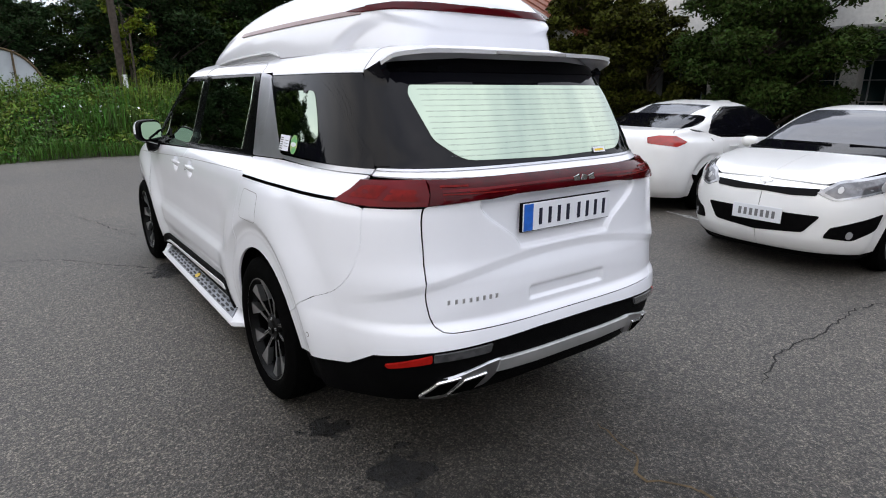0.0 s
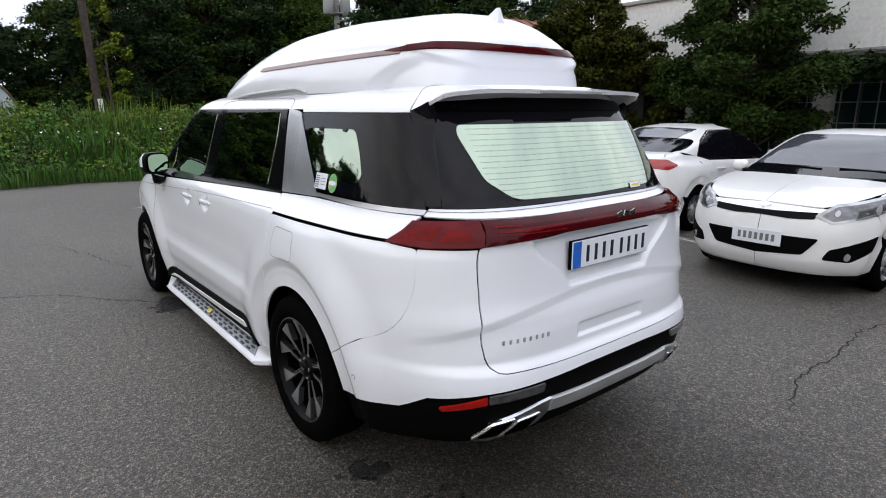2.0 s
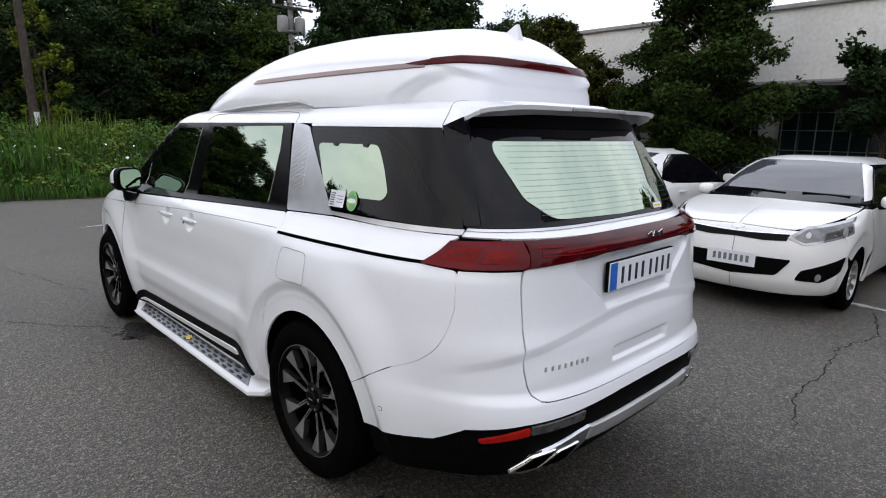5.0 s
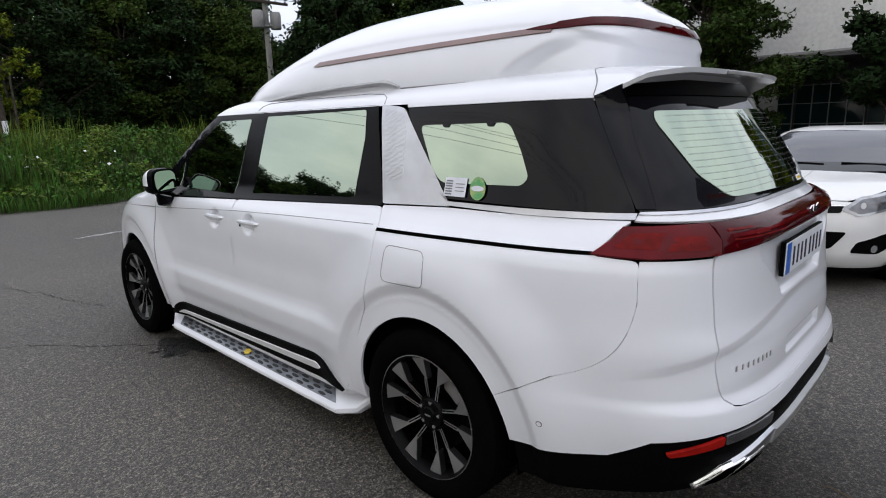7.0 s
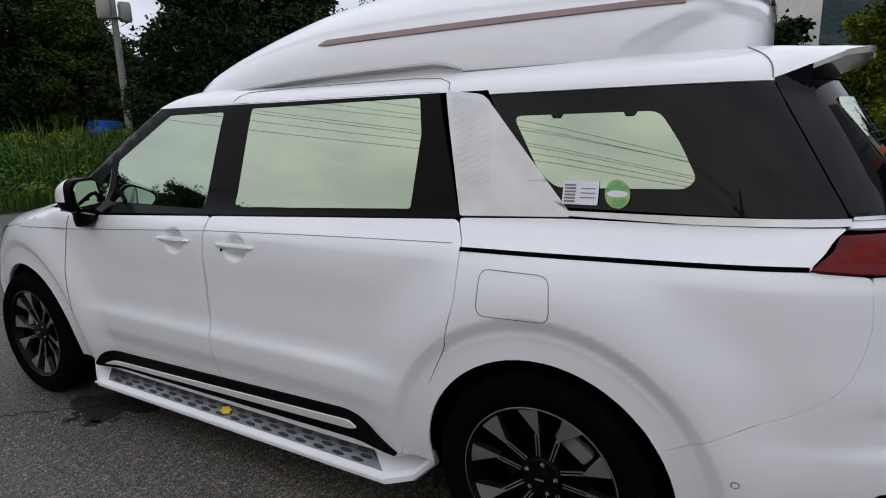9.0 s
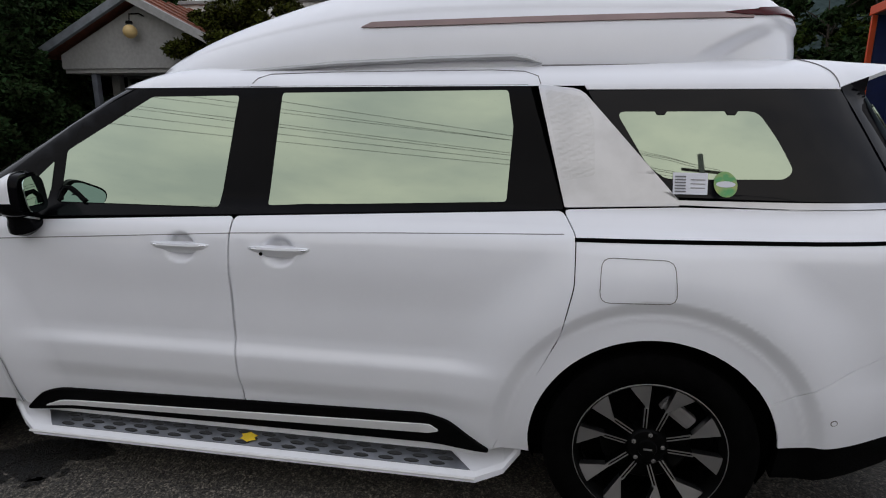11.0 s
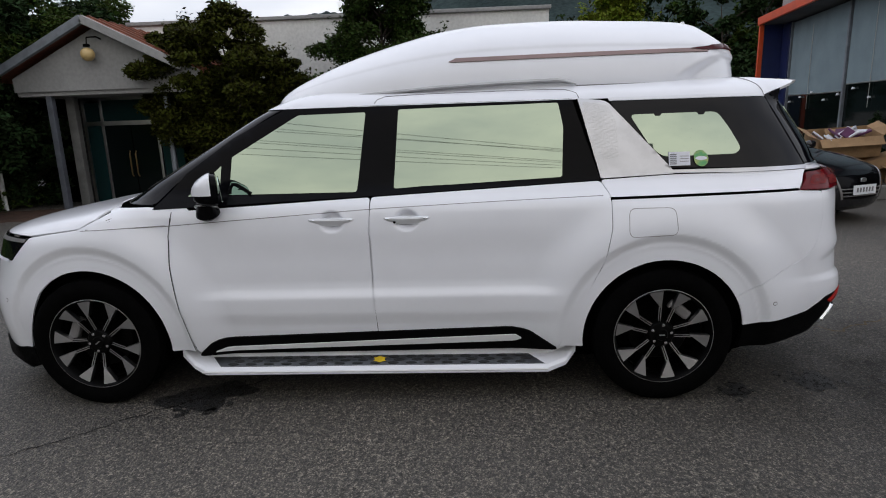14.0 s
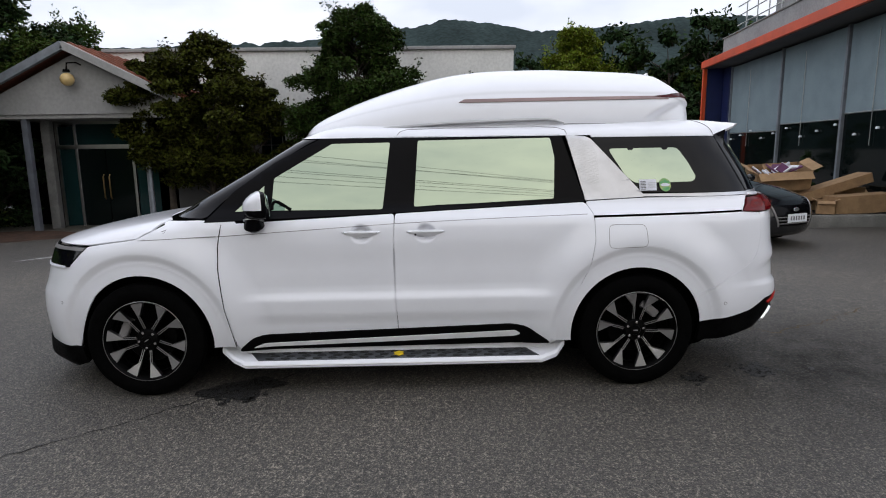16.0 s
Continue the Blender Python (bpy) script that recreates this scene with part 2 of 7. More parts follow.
def curve_table(*rows):
    """A smooth curve through (z, value) rows that does not overshoot."""
    xs = np.array([r[0] for r in rows], float)
    ys = np.array([r[1] for r in rows], float)
    h = np.diff(xs)
    d = np.diff(ys) / h
    m = np.zeros(len(xs))
    m[0], m[-1] = d[0], d[-1]
    for i in range(1, len(xs) - 1):
        if d[i - 1] * d[i] > 0:
            w1, w2 = 2 * h[i] + h[i - 1], h[i] + 2 * h[i - 1]
            m[i] = (w1 + w2) / (w1 / d[i - 1] + w2 / d[i])

    def at(x):
        x = min(max(x, xs[0]), xs[-1])
        i = min(int(np.searchsorted(xs, x, side="right")) - 1, len(xs) - 2)
        t = (x - xs[i]) / h[i]
        return float((1 + 2 * t) * (1 - t) ** 2 * ys[i] + t * (1 - t) ** 2 * h[i] * m[i]
                     + t * t * (3 - 2 * t) * ys[i + 1] + t * t * (t - 1) * h[i] * m[i + 1])
    return at


def soft(a, b, x):
    """0 at a, 1 at b, smooth between."""
    t = min(max((x - a) / (b - a), 0), 1)
    return t * t * (3 - 2 * t)


def rounded(poly, r=0.02, n=3):
    """The outline with its corners rounded; a corner (a, b, r) takes a radius of its own."""
    out = []
    k = len(poly)
    for i in range(k):
        p, q, s = Vector(poly[i - 1][:2]), Vector(poly[i][:2]), Vector(poly[(i + 1) % k][:2])
        rr = poly[i][2] if len(poly[i]) > 2 else r
        a, b = p - q, s - q
        rr = min(rr, a.length * 0.49, b.length * 0.49)
        if rr < 0.002:
            out.append(tuple(q))
            continue
        a, b = q + a.normalized() * rr, q + b.normalized() * rr
        for j in range(n + 1):
            t = j / n
            out.append(tuple(a * (1 - t) ** 2 + q * 2 * t * (1 - t) + b * t * t))
    return out


def dense(poly, st=0.03):
    """The outline with points added along its edges."""
    out = []
    for p, q in zip(poly, poly[1:] + poly[:1]):
        k = max(1, int(math.hypot(q[0] - p[0], q[1] - p[1]) / st))
        out += [(p[0] + (q[0] - p[0]) * i / k, p[1] + (q[1] - p[1]) * i / k) for i in range(k)]
    return out


def shrunk(poly, d):
    """The outline moved inwards by d."""
    if not d:
        return poly
    area = sum(p[0] * q[1] - q[0] * p[1] for p, q in zip(poly, poly[1:] + poly[:1]))
    s = 1 if area > 0 else -1
    out = []
    k = len(poly)
    for i in range(k):
        p, q, w = Vector(poly[i - 1]), Vector(poly[i]), Vector(poly[(i + 1) % k])
        e, f = (q - p), (w - q)
        if e.length < 1e-6 or f.length < 1e-6:
            out.append(tuple(q))
            continue
        e, f = e.normalized(), f.normalized()
        n1, n2 = Vector((-e.y, e.x)) * s, Vector((-f.y, f.x)) * s
        n = n1 + n2
        if n.length < 1e-3:
            n = n1
        n.normalize()
        out.append(tuple(q + n * d / max(n.dot(n1), 0.5)))
    return out


def patch(name, poly, surf, material, parent, off=0.0, thick=0.012, step=0.06, bstep=None, gap=0.0, label="", flip=False, e=0.004, bend=None):
    """A plate with the outline poly, in the two coordinates of surf, laid on that surface off metres proud of it, with rims thick deep.
    flip mirrors it to the car's other side. bend: the middle, tilt and curvature of a pane's gloss."""
    poly = shrunk([tuple(p[:2]) for p in poly], gap)
    bm = bmesh.new()
    bm.faces.new([bm.verts.new((a, b, 0)) for a, b in poly])
    bmesh.ops.triangulate(bm, faces=bm.faces[:], ngon_method="EAR_CLIP")
    for ax, st in ((0, step), (1, bstep or step)):
        lo, hi = min(p[ax] for p in poly), max(p[ax] for p in poly)
        k = max(1, int(math.ceil((hi - lo) / st)))
        for i in range(1, k):
            co, no = [0, 0, 0], [0, 0, 0]
            co[ax], no[ax] = lo + (hi - lo) * i / k, 1
            bmesh.ops.bisect_plane(bm, geom=bm.verts[:] + bm.edges[:] + bm.faces[:], plane_co=co, plane_no=no, dist=1e-5)
    bm.verts.index_update()
    pos, nor = [], []
    for v in bm.verts:
        a, b = v.co.x, v.co.y
        p = surf(a, b)
        da, db = surf(a + e, b) - surf(a - e, b), surf(a, b + e) - surf(a, b - e)
        n = da.cross(db)
        n = n.normalized() if n.length > 1e-12 else Vector((0, 1, 0))
        pos.append(p)
        nor.append(n)
    mid = sum(pos, Vector()) / len(pos)
    inner = Vector((min(max(mid.x, 0.2), 2.9), 0, 0.8))
    s = 1 if sum(n.dot(p - inner) for n, p in zip(nor, pos)) > 0 else -1
    nor = [n * s for n in nor]
    verts = [p + n * off for p, n in zip(pos, nor)]
    norms = list(nor)
    if bend:
        u0, z0, tilt, du, dz = bend
        norms = [Vector((du * (p.x - u0), 1, tilt + dz * (p.z - z0))).normalized() for p in pos]
    elif e > 0.08:
        # flat-drawn panes: the curve of the glass changes evenly from edge to edge
        grid = np.array([(1.0, v.co.x, v.co.y) for v in bm.verts])
        even = grid @ np.linalg.lstsq(grid, np.array([tuple(n) for n in nor]), rcond=None)[0]
        norms = [Vector(n).normalized() for n in even.tolist()]
    faces = []
    for f in bm.faces:
        ids = [v.index for v in f.verts]
        c = (verts[ids[1]] - verts[ids[0]]).cross(verts[ids[2]] - verts[ids[0]])
        faces.append(ids if c.dot(nor[ids[0]]) > 0 else ids[::-1])
    if thick:
        for ed in bm.edges:
            if len(ed.link_faces) == 1:
                i, j = ed.verts[0].index, ed.verts[1].index
                t = (verts[j] - verts[i])
                side = t.cross(nor[i])
                third = sum((verts[v.index] for v in ed.link_faces[0].verts), Vector()) / len(ed.link_faces[0].verts)
                if side.dot(third - verts[i]) > 0:
                    side = -side
                side = side.normalized() if side.length > 1e-12 else nor[i]
                k = len(verts)
                verts += [verts[i].copy(), verts[j].copy(), verts[j] - nor[j] * thick, verts[i] - nor[i] * thick]
                norms += [(side + nor[i] * 0.6).normalized(), (side + nor[j] * 0.6).normalized(), side, side]
                q = [k, k + 1, k + 2, k + 3]
                c = (verts[k + 1] - verts[k]).cross(verts[k + 2] - verts[k])
                faces.append(q if c.dot(side) > 0 else q[::-1])
    bm.free()
    if flip:
        verts = [Vector((v.x, -v.y, v.z)) for v in verts]
        norms = [Vector((v.x, -v.y, v.z)) for v in norms]
        faces = [f[::-1] for f in faces]
    me = bpy.data.meshes.new(name)
    me.from_pydata([tuple(v) for v in verts], [], faces)
    me.polygons.foreach_set("use_smooth", [True] * len(me.polygons))
    me.update()
    me.normals_split_custom_set_from_vertices([tuple(n) for n in norms])
    return link(name, me, material, parent, label)


class CarSkin:
    """The skin of a car in its own coordinates: x ahead of the rear axle, y to its left, z up. At each height the plan is a straight side
    with a rounded tail and a rounded nose."""

    def __init__(self, half, tail, nose, nose_len, nr, nf, axles, arch, flare=0.018, extra=None, dent=None, tail_len=None, hub=0.365):
        self.half, self.tail, self.nose, self.nose_len = half, tail, nose, nose_len
        self.nr, self.nf, self.axles, self.arch, self.flare, self.hub = nr, nf, axles, arch, flare, hub
        self.tail_len = tail_len or tail
        self.extra, self.dent = extra, dent
        self.tabs = []
        for n, w, ln in ((nr, 0.94, 1.06), (nf, 0.94, 1.4)):
            th = np.linspace(0, math.pi / 2, 400)
            a, b = np.cos(th) ** (2 / n), np.sin(th) ** (2 / n)
            s = np.concatenate([[0], np.cumsum(np.hypot(np.diff(a * w), np.diff(b * ln)))])
            self.tabs.append((th, s, n))

    def width(self, u, z):
        w = self.half(z)
        tl = self.tail_len(z)
        tc = tl - self.tail(z)
        if u < tc:
            return w * (1 - min(1, (tc - u) / tl) ** self.nr) ** (1 / self.nr)
        ln = self.nose_len(z)
        c = self.nose(z) - ln
        if u > c:
            return w * (1 - min(1, (u - c) / ln) ** self.nf) ** (1 / self.nf)
        return w

    def bulge(self, u, z):
        d = 0
        for c in self.axles:
            r = math.hypot(u - c, z - self.hub) - self.arch
            # a flat lip round the opening, a chamfer that faces it, and a swelling that runs out into the body
            lip = 0.72 * self.flare + 0.16 * self.flare * math.exp(-((r - 0.080) / 0.014) ** 2)
            swell = 2.05 * self.flare * (1 - soft(0.150, 0.38, r))
            t = .45 * soft(0.084, 0.142, r) + .55 * min(max((r - 0.086) / 0.052, 0), 1)
            d += lip * (1 - t) + swell * t
        if self.extra:
            d += self.extra(u, z)
        return d

    def side(self, u, z):
        return Vector((u, self.width(u, z) + self.bulge(u, z), z))

    def _ab(self, q, tab):
        th, s, n = self.tabs[tab]
        t = float(np.interp(q, s, th))
        return max(math.cos(t), 0) ** (2 / n), max(math.sin(t), 0) ** (2 / n)

    def rear(self, q, z):
        """q runs back along the left side, round the tail and, past the middle, along the right."""
        end = float(self.tabs[0][1][-1])
        if q > end:
            p = self.rear(2 * end - q, z)
            return Vector((p.x, -p.y, p.z))
        tl = self.tail_len(z)
        tc = tl - self.tail(z)
        if q <= 0:
            return self.side(tc - q, z)
        a, b = self._ab(q, 0)
        x, y = tc - tl * b, self.half(z) * a
        y += self.bulge(x, z) * soft(0.6, 0.8, y)
        if self.dent:
            x += self.dent(y, z)
        return Vector((x, y, z))

    def front(self, q, z):
        """q runs ahead along the left side, round the nose and, past the middle, along the right."""
        end = float(self.tabs[1][1][-1])
        if q > end:
            p = self.front(2 * end - q, z)
            return Vector((p.x, -p.y, p.z))
        ln = self.nose_len(z)
        c = self.nose(z) - ln
        if q <= 0:
            return self.side(c + q, z)
        a, b = self._ab(q, 1)
        x, y = c + ln * b, self.half(z) * a
        y += self.bulge(x, z) * soft(0.6, 0.8, y)
        return Vector((x, y, z))

    def ru(self, u, z):
        """The rear coordinate of the point x = u on the left side."""
        tl = self.tail_len(z)
        tc = tl - self.tail(z)
        if u >= tc:
            return (tc - u, z)
        th, s, n = self.tabs[0]
        b = min(1, (tc - u) / tl)
        return (float(np.interp(math.asin(min(1, b ** (n / 2))), th, s)), z)

    def ry(self, y, z):
        """The rear coordinate of the point at y across the tail."""
        th, s, n = self.tabs[0]
        a = min(1, abs(y) / self.half(z))
        q = float(np.interp(math.acos(min(1, a ** (n / 2))), th, s))
        return (q if y >= 0 else 2 * float(s[-1]) - q, z)

    def fu(self, u, z):
        ln = self.nose_len(z)
        c = self.nose(z) - ln
        if u <= c:
            return (u - c, z)
        th, s, n = self.tabs[1]
        b = min(1, (u - c) / ln)
        return (float(np.interp(math.asin(min(1, b ** (n / 2))), th, s)), z)

    def fy(self, y, z):
        th, s, n = self.tabs[1]
        a = min(1, abs(y) / self.half(z))
        q = float(np.interp(math.acos(min(1, a ** (n / 2))), th, s))
        return (q if y >= 0 else 2 * float(s[-1]) - q, z)

    def loop(self, z, inset=0.0, k=14):
        """The whole plan outline at height z."""
        pts = []
        ln, w = self.nose_len(z), self.half(z) - inset
        c = self.nose(z) - ln
        for i in range(k + 1):
            t = math.pi / 2 * i / k
            pts.append((c + (ln - inset) * math.cos(t) ** (2 / self.nf), w * math.sin(t) ** (2 / self.nf)))
        tl = self.tail_len(z)
        tc = tl - self.tail(z)
        for i in range(1, 4):
            pts.append((c + (tc - c) * i / 4, w))
        for i in range(k + 1):
            t = math.pi / 2 * i / k
            pts.append((tc - (tl - inset) * math.sin(t) ** (2 / self.nr), w * math.cos(t) ** (2 / self.nr)))
        right = [(x, -y) for x, y in pts[-2:0:-1]]
        return [Vector((x, y, z)) for x, y in pts + right]

    def shell(self, zs, inset):
        bm = bmesh.new()
        rings = [[bm.verts.new(p) for p in self.loop(z, inset)] for z in zs]
        for a, b in zip(rings, rings[1:]):
            for i in range(len(a)):
                j = (i + 1) % len(a)
                bm.faces.new((a[i], a[j], b[j], b[i]))
        bm.faces.new(rings[-1])
        bm.faces.new(rings[0][::-1])
        return bm

    def arch_points(self, c, a0, a1, n=28, r=None):
        """Points on the wheel opening's edge round x = c, from angle a0 to a1 in degrees."""
        r = r or self.arch
        return [(c + r * math.cos(radians(a0 + (a1 - a0) * i / n)), self.hub + r * math.sin(radians(a0 + (a1 - a0) * i / n)), 0) for i in range(n + 1)]


def mesh_np(name, verts, faces, material, parent=None, label="", smooth=False):
    me = bpy.data.meshes.new(name)
    verts = np.asarray(verts, np.float32)
    faces = np.asarray(faces, np.int32)
    k = faces.shape[1]
    me.vertices.add(len(verts))
    me.vertices.foreach_set("co", verts.ravel())
    me.loops.add(faces.size)
    me.loops.foreach_set("vertex_index", faces.ravel())
    me.polygons.add(len(faces))
    me.polygons.foreach_set("loop_start", np.arange(0, faces.size, k, dtype=np.int32))
    if smooth:
        me.polygons.foreach_set("use_smooth", np.ones(len(faces), bool))
    me.update(calc_edges=True)
    me.validate()
    return link(name, me, material, parent, label)


def leaves(points, length, width, rng, up=0.3, out=None, droop=0.0):
    """One bent four-cornered leaf at each point: verts and faces."""
    n = len(points)
    d = rng.normal(size=(n, 3))
    d[:, 2] = d[:, 2] * 0.7 - droop
    if out is not None:
        d += out * 0.8
    d /= np.linalg.norm(d, axis=1)[:, None]
    r = rng.normal(size=(n, 3))
    r[:, 2] += up
    w = np.cross(d, r)
    w /= np.linalg.norm(w, axis=1)[:, None] + 1e-9
    nn = np.cross(d, w)
    ln = length * rng.uniform(0.6, 1.3, (n, 1))
    wd = width * rng.uniform(0.6, 1.3, (n, 1))
    v = np.stack([points - d * ln * 0.5, points + w * wd * 0.5 + nn * ln * 0.12, points + d * ln * 0.5, points - w * wd * 0.5 + nn * ln * 0.12], 1).reshape(-1, 3)
    f = np.arange(4 * n).reshape(-1, 4)
    return v, f

# ---- ground ----
def asphalt_material():
    m = mat("asphalt", (0.10, 0.098, 0.095), 0.6, spec=0.7, bump=0.9, bump_scale=95)
    n, l = m.node_tree.nodes, m.node_tree.links
    b = n["Principled BSDF"]
    co = n.new("ShaderNodeTexCoord")
    vor = n.new("ShaderNodeTexVoronoi")
    vor.inputs["Scale"].default_value = 150
    l.new(co.outputs["Object"], vor.inputs["Vector"])
    chips = n.new("ShaderNodeValToRGB")
    e = chips.color_ramp.elements
    e[0].position, e[0].color = 0.0, (0.026, 0.0245, 0.022, 1)
    e[1].position, e[1].color = 1.0, (0.178, 0.164, 0.143, 1)
    mid = chips.color_ramp.elements.new(0.55)
    mid.color = (0.0437, 0.0405, 0.0355, 1)
    sep = n.new("ShaderNodeSeparateColor")
    l.new(vor.outputs["Color"], sep.inputs[0])
    l.new(sep.outputs[0], chips.inputs[0])
    big = n.new("ShaderNodeTexNoise")
    big.inputs["Scale"].default_value, big.inputs["Detail"].default_value = 0.35, 6
    l.new(co.outputs["Object"], big.inputs["Vector"])
    wear = n.new("ShaderNodeValToRGB")
    wear.color_ramp.elements[0].position, wear.color_ramp.elements[0].color = 0.32, (0.72, 0.72, 0.73, 1)
    wear.color_ramp.elements[1].position, wear.color_ramp.elements[1].color = 0.68, (1.15, 1.13, 1.10, 1)
    l.new(big.outputs["Fac"], wear.inputs[0])
    mid2 = n.new("ShaderNodeTexNoise")
    mid2.inputs["Scale"].default_value, mid2.inputs["Detail"].default_value = 14, 8
    l.new(co.outputs["Object"], mid2.inputs["Vector"])
    patchy = n.new("ShaderNodeValToRGB")
    patchy.color_ramp.elements[0].position, patchy.color_ramp.elements[0].color = 0.30, (0.78, 0.78, 0.78, 1)
    patchy.color_ramp.elements[1].position, patchy.color_ramp.elements[1].color = 0.62, (1.08, 1.07, 1.05, 1)
    l.new(mid2.outputs["Fac"], patchy.inputs[0])
    m1, m2 = n.new("ShaderNodeMixRGB"), n.new("ShaderNodeMixRGB")
    for q in (m1, m2):
        q.blend_type = "MULTIPLY"
        q.inputs[0].default_value = 1.0
    l.new(chips.outputs[0], m1.inputs[1])
    l.new(wear.outputs[0], m1.inputs[2])
    l.new(m1.outputs[0], m2.inputs[1])
    l.new(patchy.outputs[0], m2.inputs[2])
    grit = n.new("ShaderNodeTexNoise")
    grit.inputs["Scale"].default_value, grit.inputs["Detail"].default_value, grit.inputs["Roughness"].default_value = 42, 8, 0.75
    l.new(co.outputs["Object"], grit.inputs["Vector"])
    tone = n.new("ShaderNodeValToRGB")
    tone.color_ramp.elements[0].position, tone.color_ramp.elements[0].color = 0.40, (0.26, 0.26, 0.26, 1)
    tone.color_ramp.elements[1].position, tone.color_ramp.elements[1].color = 0.63, (2.25, 2.19, 2.09, 1)
    l.new(grit.outputs["Fac"], tone.inputs[0])
    m3 = n.new("ShaderNodeMixRGB")
    m3.blend_type = "MULTIPLY"
    m3.inputs[0].default_value = 1.0
    l.new(m2.outputs[0], m3.inputs[1])
    l.new(tone.outputs[0], m3.inputs[2])
    l.new(m3.outputs[0], b.inputs["Base Color"])
    grain = n.new("ShaderNodeTexVoronoi")
    grain.inputs["Scale"].default_value = 70
    l.new(co.outputs["Object"], grain.inputs["Vector"])
    relief = n.new("ShaderNodeBump")
    relief.inputs["Strength"].default_value, relief.inputs["Distance"].default_value = 0.55, 0.008
    l.new(grain.outputs["Distance"], relief.inputs["Height"])
    first = b.inputs["Normal"].links[0].from_node
    l.new(first.outputs[0], relief.inputs["Normal"])
    l.new(relief.outputs[0], b.inputs["Normal"])
    return m


ASPHALT = asphalt_material()
OILY = mat("oily_asphalt", (0.012, 0.012, 0.012), 0.5, spec=0.3, color2=(0.018, 0.017, 0.016), scale=22, bump=0.9, bump_scale=140)


def worn_edges(m, scale, lo, hi):
    """Lets the ground show through a stain where it is worn thin."""
    n, l = m.node_tree.nodes, m.node_tree.links
    co, t, r = n.new("ShaderNodeTexCoord"), n.new("ShaderNodeTexNoise"), n.new("ShaderNodeValToRGB")
    t.inputs["Scale"].default_value, t.inputs["Detail"].default_value, t.inputs["Roughness"].default_value = scale, 9, 0.7
    r.color_ramp.elements[0].position, r.color_ramp.elements[1].position = lo, hi
    l.new(co.outputs["Object"], t.inputs["Vector"])
    l.new(t.outputs["Fac"], r.inputs[0])
    l.new(r.outputs[0], n["Principled BSDF"].inputs["Alpha"])
    return m


WET = worn_edges(OILY, 26, 0.26, 0.52)
CRACK = mat("crack_shadow", (0.020, 0.019, 0.018), 0.95, var=0.4, scale=20)
RUSTY = mat("rusty_dirt", (0.13, 0.09, 0.045), 0.95, var=0.5, scale=12, bump=0.4)
LINE_PAINT = mat("worn_line_paint", (0.55, 0.55, 0.53), 0.7, color2=(0.16, 0.16, 0.155), scale=14, fine=0.5, fine_scale=90)
RED_SOIL = mat("red_brown_soil", (0.075, 0.036, 0.020), 0.95, var=0.5, scale=5, fine=0.3, fine_scale=60, bump=0.8, bump_scale=40)
SOIL = mat("dark_soil", (0.035, 0.028, 0.018), 0.95, var=0.4, scale=3, bump=0.8, bump_scale=20)
LEAF_DARK = mat("dark_leaves", (0.019, 0.035, 0.012), 0.7, spec=0.06, rand=0.55)
LEAF_DEEP = mat("deep_green_leaves", (0.029, 0.047, 0.010), 0.65, spec=0.06, rand=0.7)
LEAF_MID = mat("green_leaves", (0.040, 0.062, 0.012), 0.65, spec=0.06, rand=0.6)
LEAF_BRONZE = mat("bronze_green_leaves", (0.038, 0.041, 0.006), 0.6, spec=0.06, rand=0.85)
LEAF_LIME = mat("yellow_green_leaves", (0.110, 0.138, 0.013), 0.55, spec=0.06, rand=0.6)
GRASS = mat("weed_leaves", (0.046, 0.098, 0.014), 0.65, spec=0.15, rand=0.7)
WEED_LIME = mat("young_weed_leaves", (0.095, 0.140, 0.018), 0.6, spec=0.15, rand=0.6)
BARK = mat("bark", (0.055, 0.042, 0.032), 0.9, var=0.5, scale=8, bump=0.8, bump_scale=30)
PLASTER = mat("white_plaster", (0.80, 0.80, 0.79), 0.8, var=0.14, scale=0.8, fine=0.12, fine_scale=14, bump=0.15, bump_scale=60)
GREY_PLASTER = mat("grey_plaster", (0.34, 0.34, 0.34), 0.8, var=0.18, scale=1.2, fine=0.15, fine_scale=16, bump=0.15, bump_scale=60)
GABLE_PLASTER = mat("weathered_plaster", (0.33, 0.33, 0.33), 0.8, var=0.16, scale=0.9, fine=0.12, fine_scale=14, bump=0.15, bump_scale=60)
# dark tone carries the shade of soffits, recesses and insides
SHADED_PLASTER = mat("dark_wall", (0.10, 0.10, 0.105), 0.8, var=0.25, scale=1.0)
CONCRETE = mat("concrete", (0.27, 0.265, 0.25), 0.85, var=0.25, scale=3, fine=0.3, fine_scale=40, bump=0.3, bump_scale=60)
TEAL_GLASS = mat("teal_glass", (0.010, 0.032, 0.034), 0.06, 0.0, spec=0.25)
DOOR_GLASS = mat("dark_door_glass", (0.004, 0.007, 0.007), 0.05, 0.0, spec=0.16)
STEEL = mat("brushed_steel", (0.50, 0.50, 0.50), 0.3, 1.0, var=0.1)
BRASS = mat("brass_handle", (0.50, 0.36, 0.16), 0.35, 1.0)
GREY_PAINT = mat("grey_blue_paint", (0.20, 0.22, 0.25), 0.5, var=0.25, scale=6)
POST_GREY = mat("dull_grey_blue_post", (0.11, 0.12, 0.145), 0.5, var=0.25, scale=6)
POST_PALE = mat("dirty_pale_post", (0.17, 0.17, 0.165), 0.7, var=0.3, scale=4, fine=0.2, fine_scale=30)
ROOF_RED = mat("red_brown_roof_tiles", (0.20, 0.065, 0.035), 0.7, var=0.35, scale=10)
ORANGE = mat("orange_cladding", (0.66, 0.075, 0.014), 0.45, var=0.15, scale=2)
BLUE = mat("dark_blue_cladding", (0.012, 0.022, 0.10), 0.4, var=0.25, scale=3)
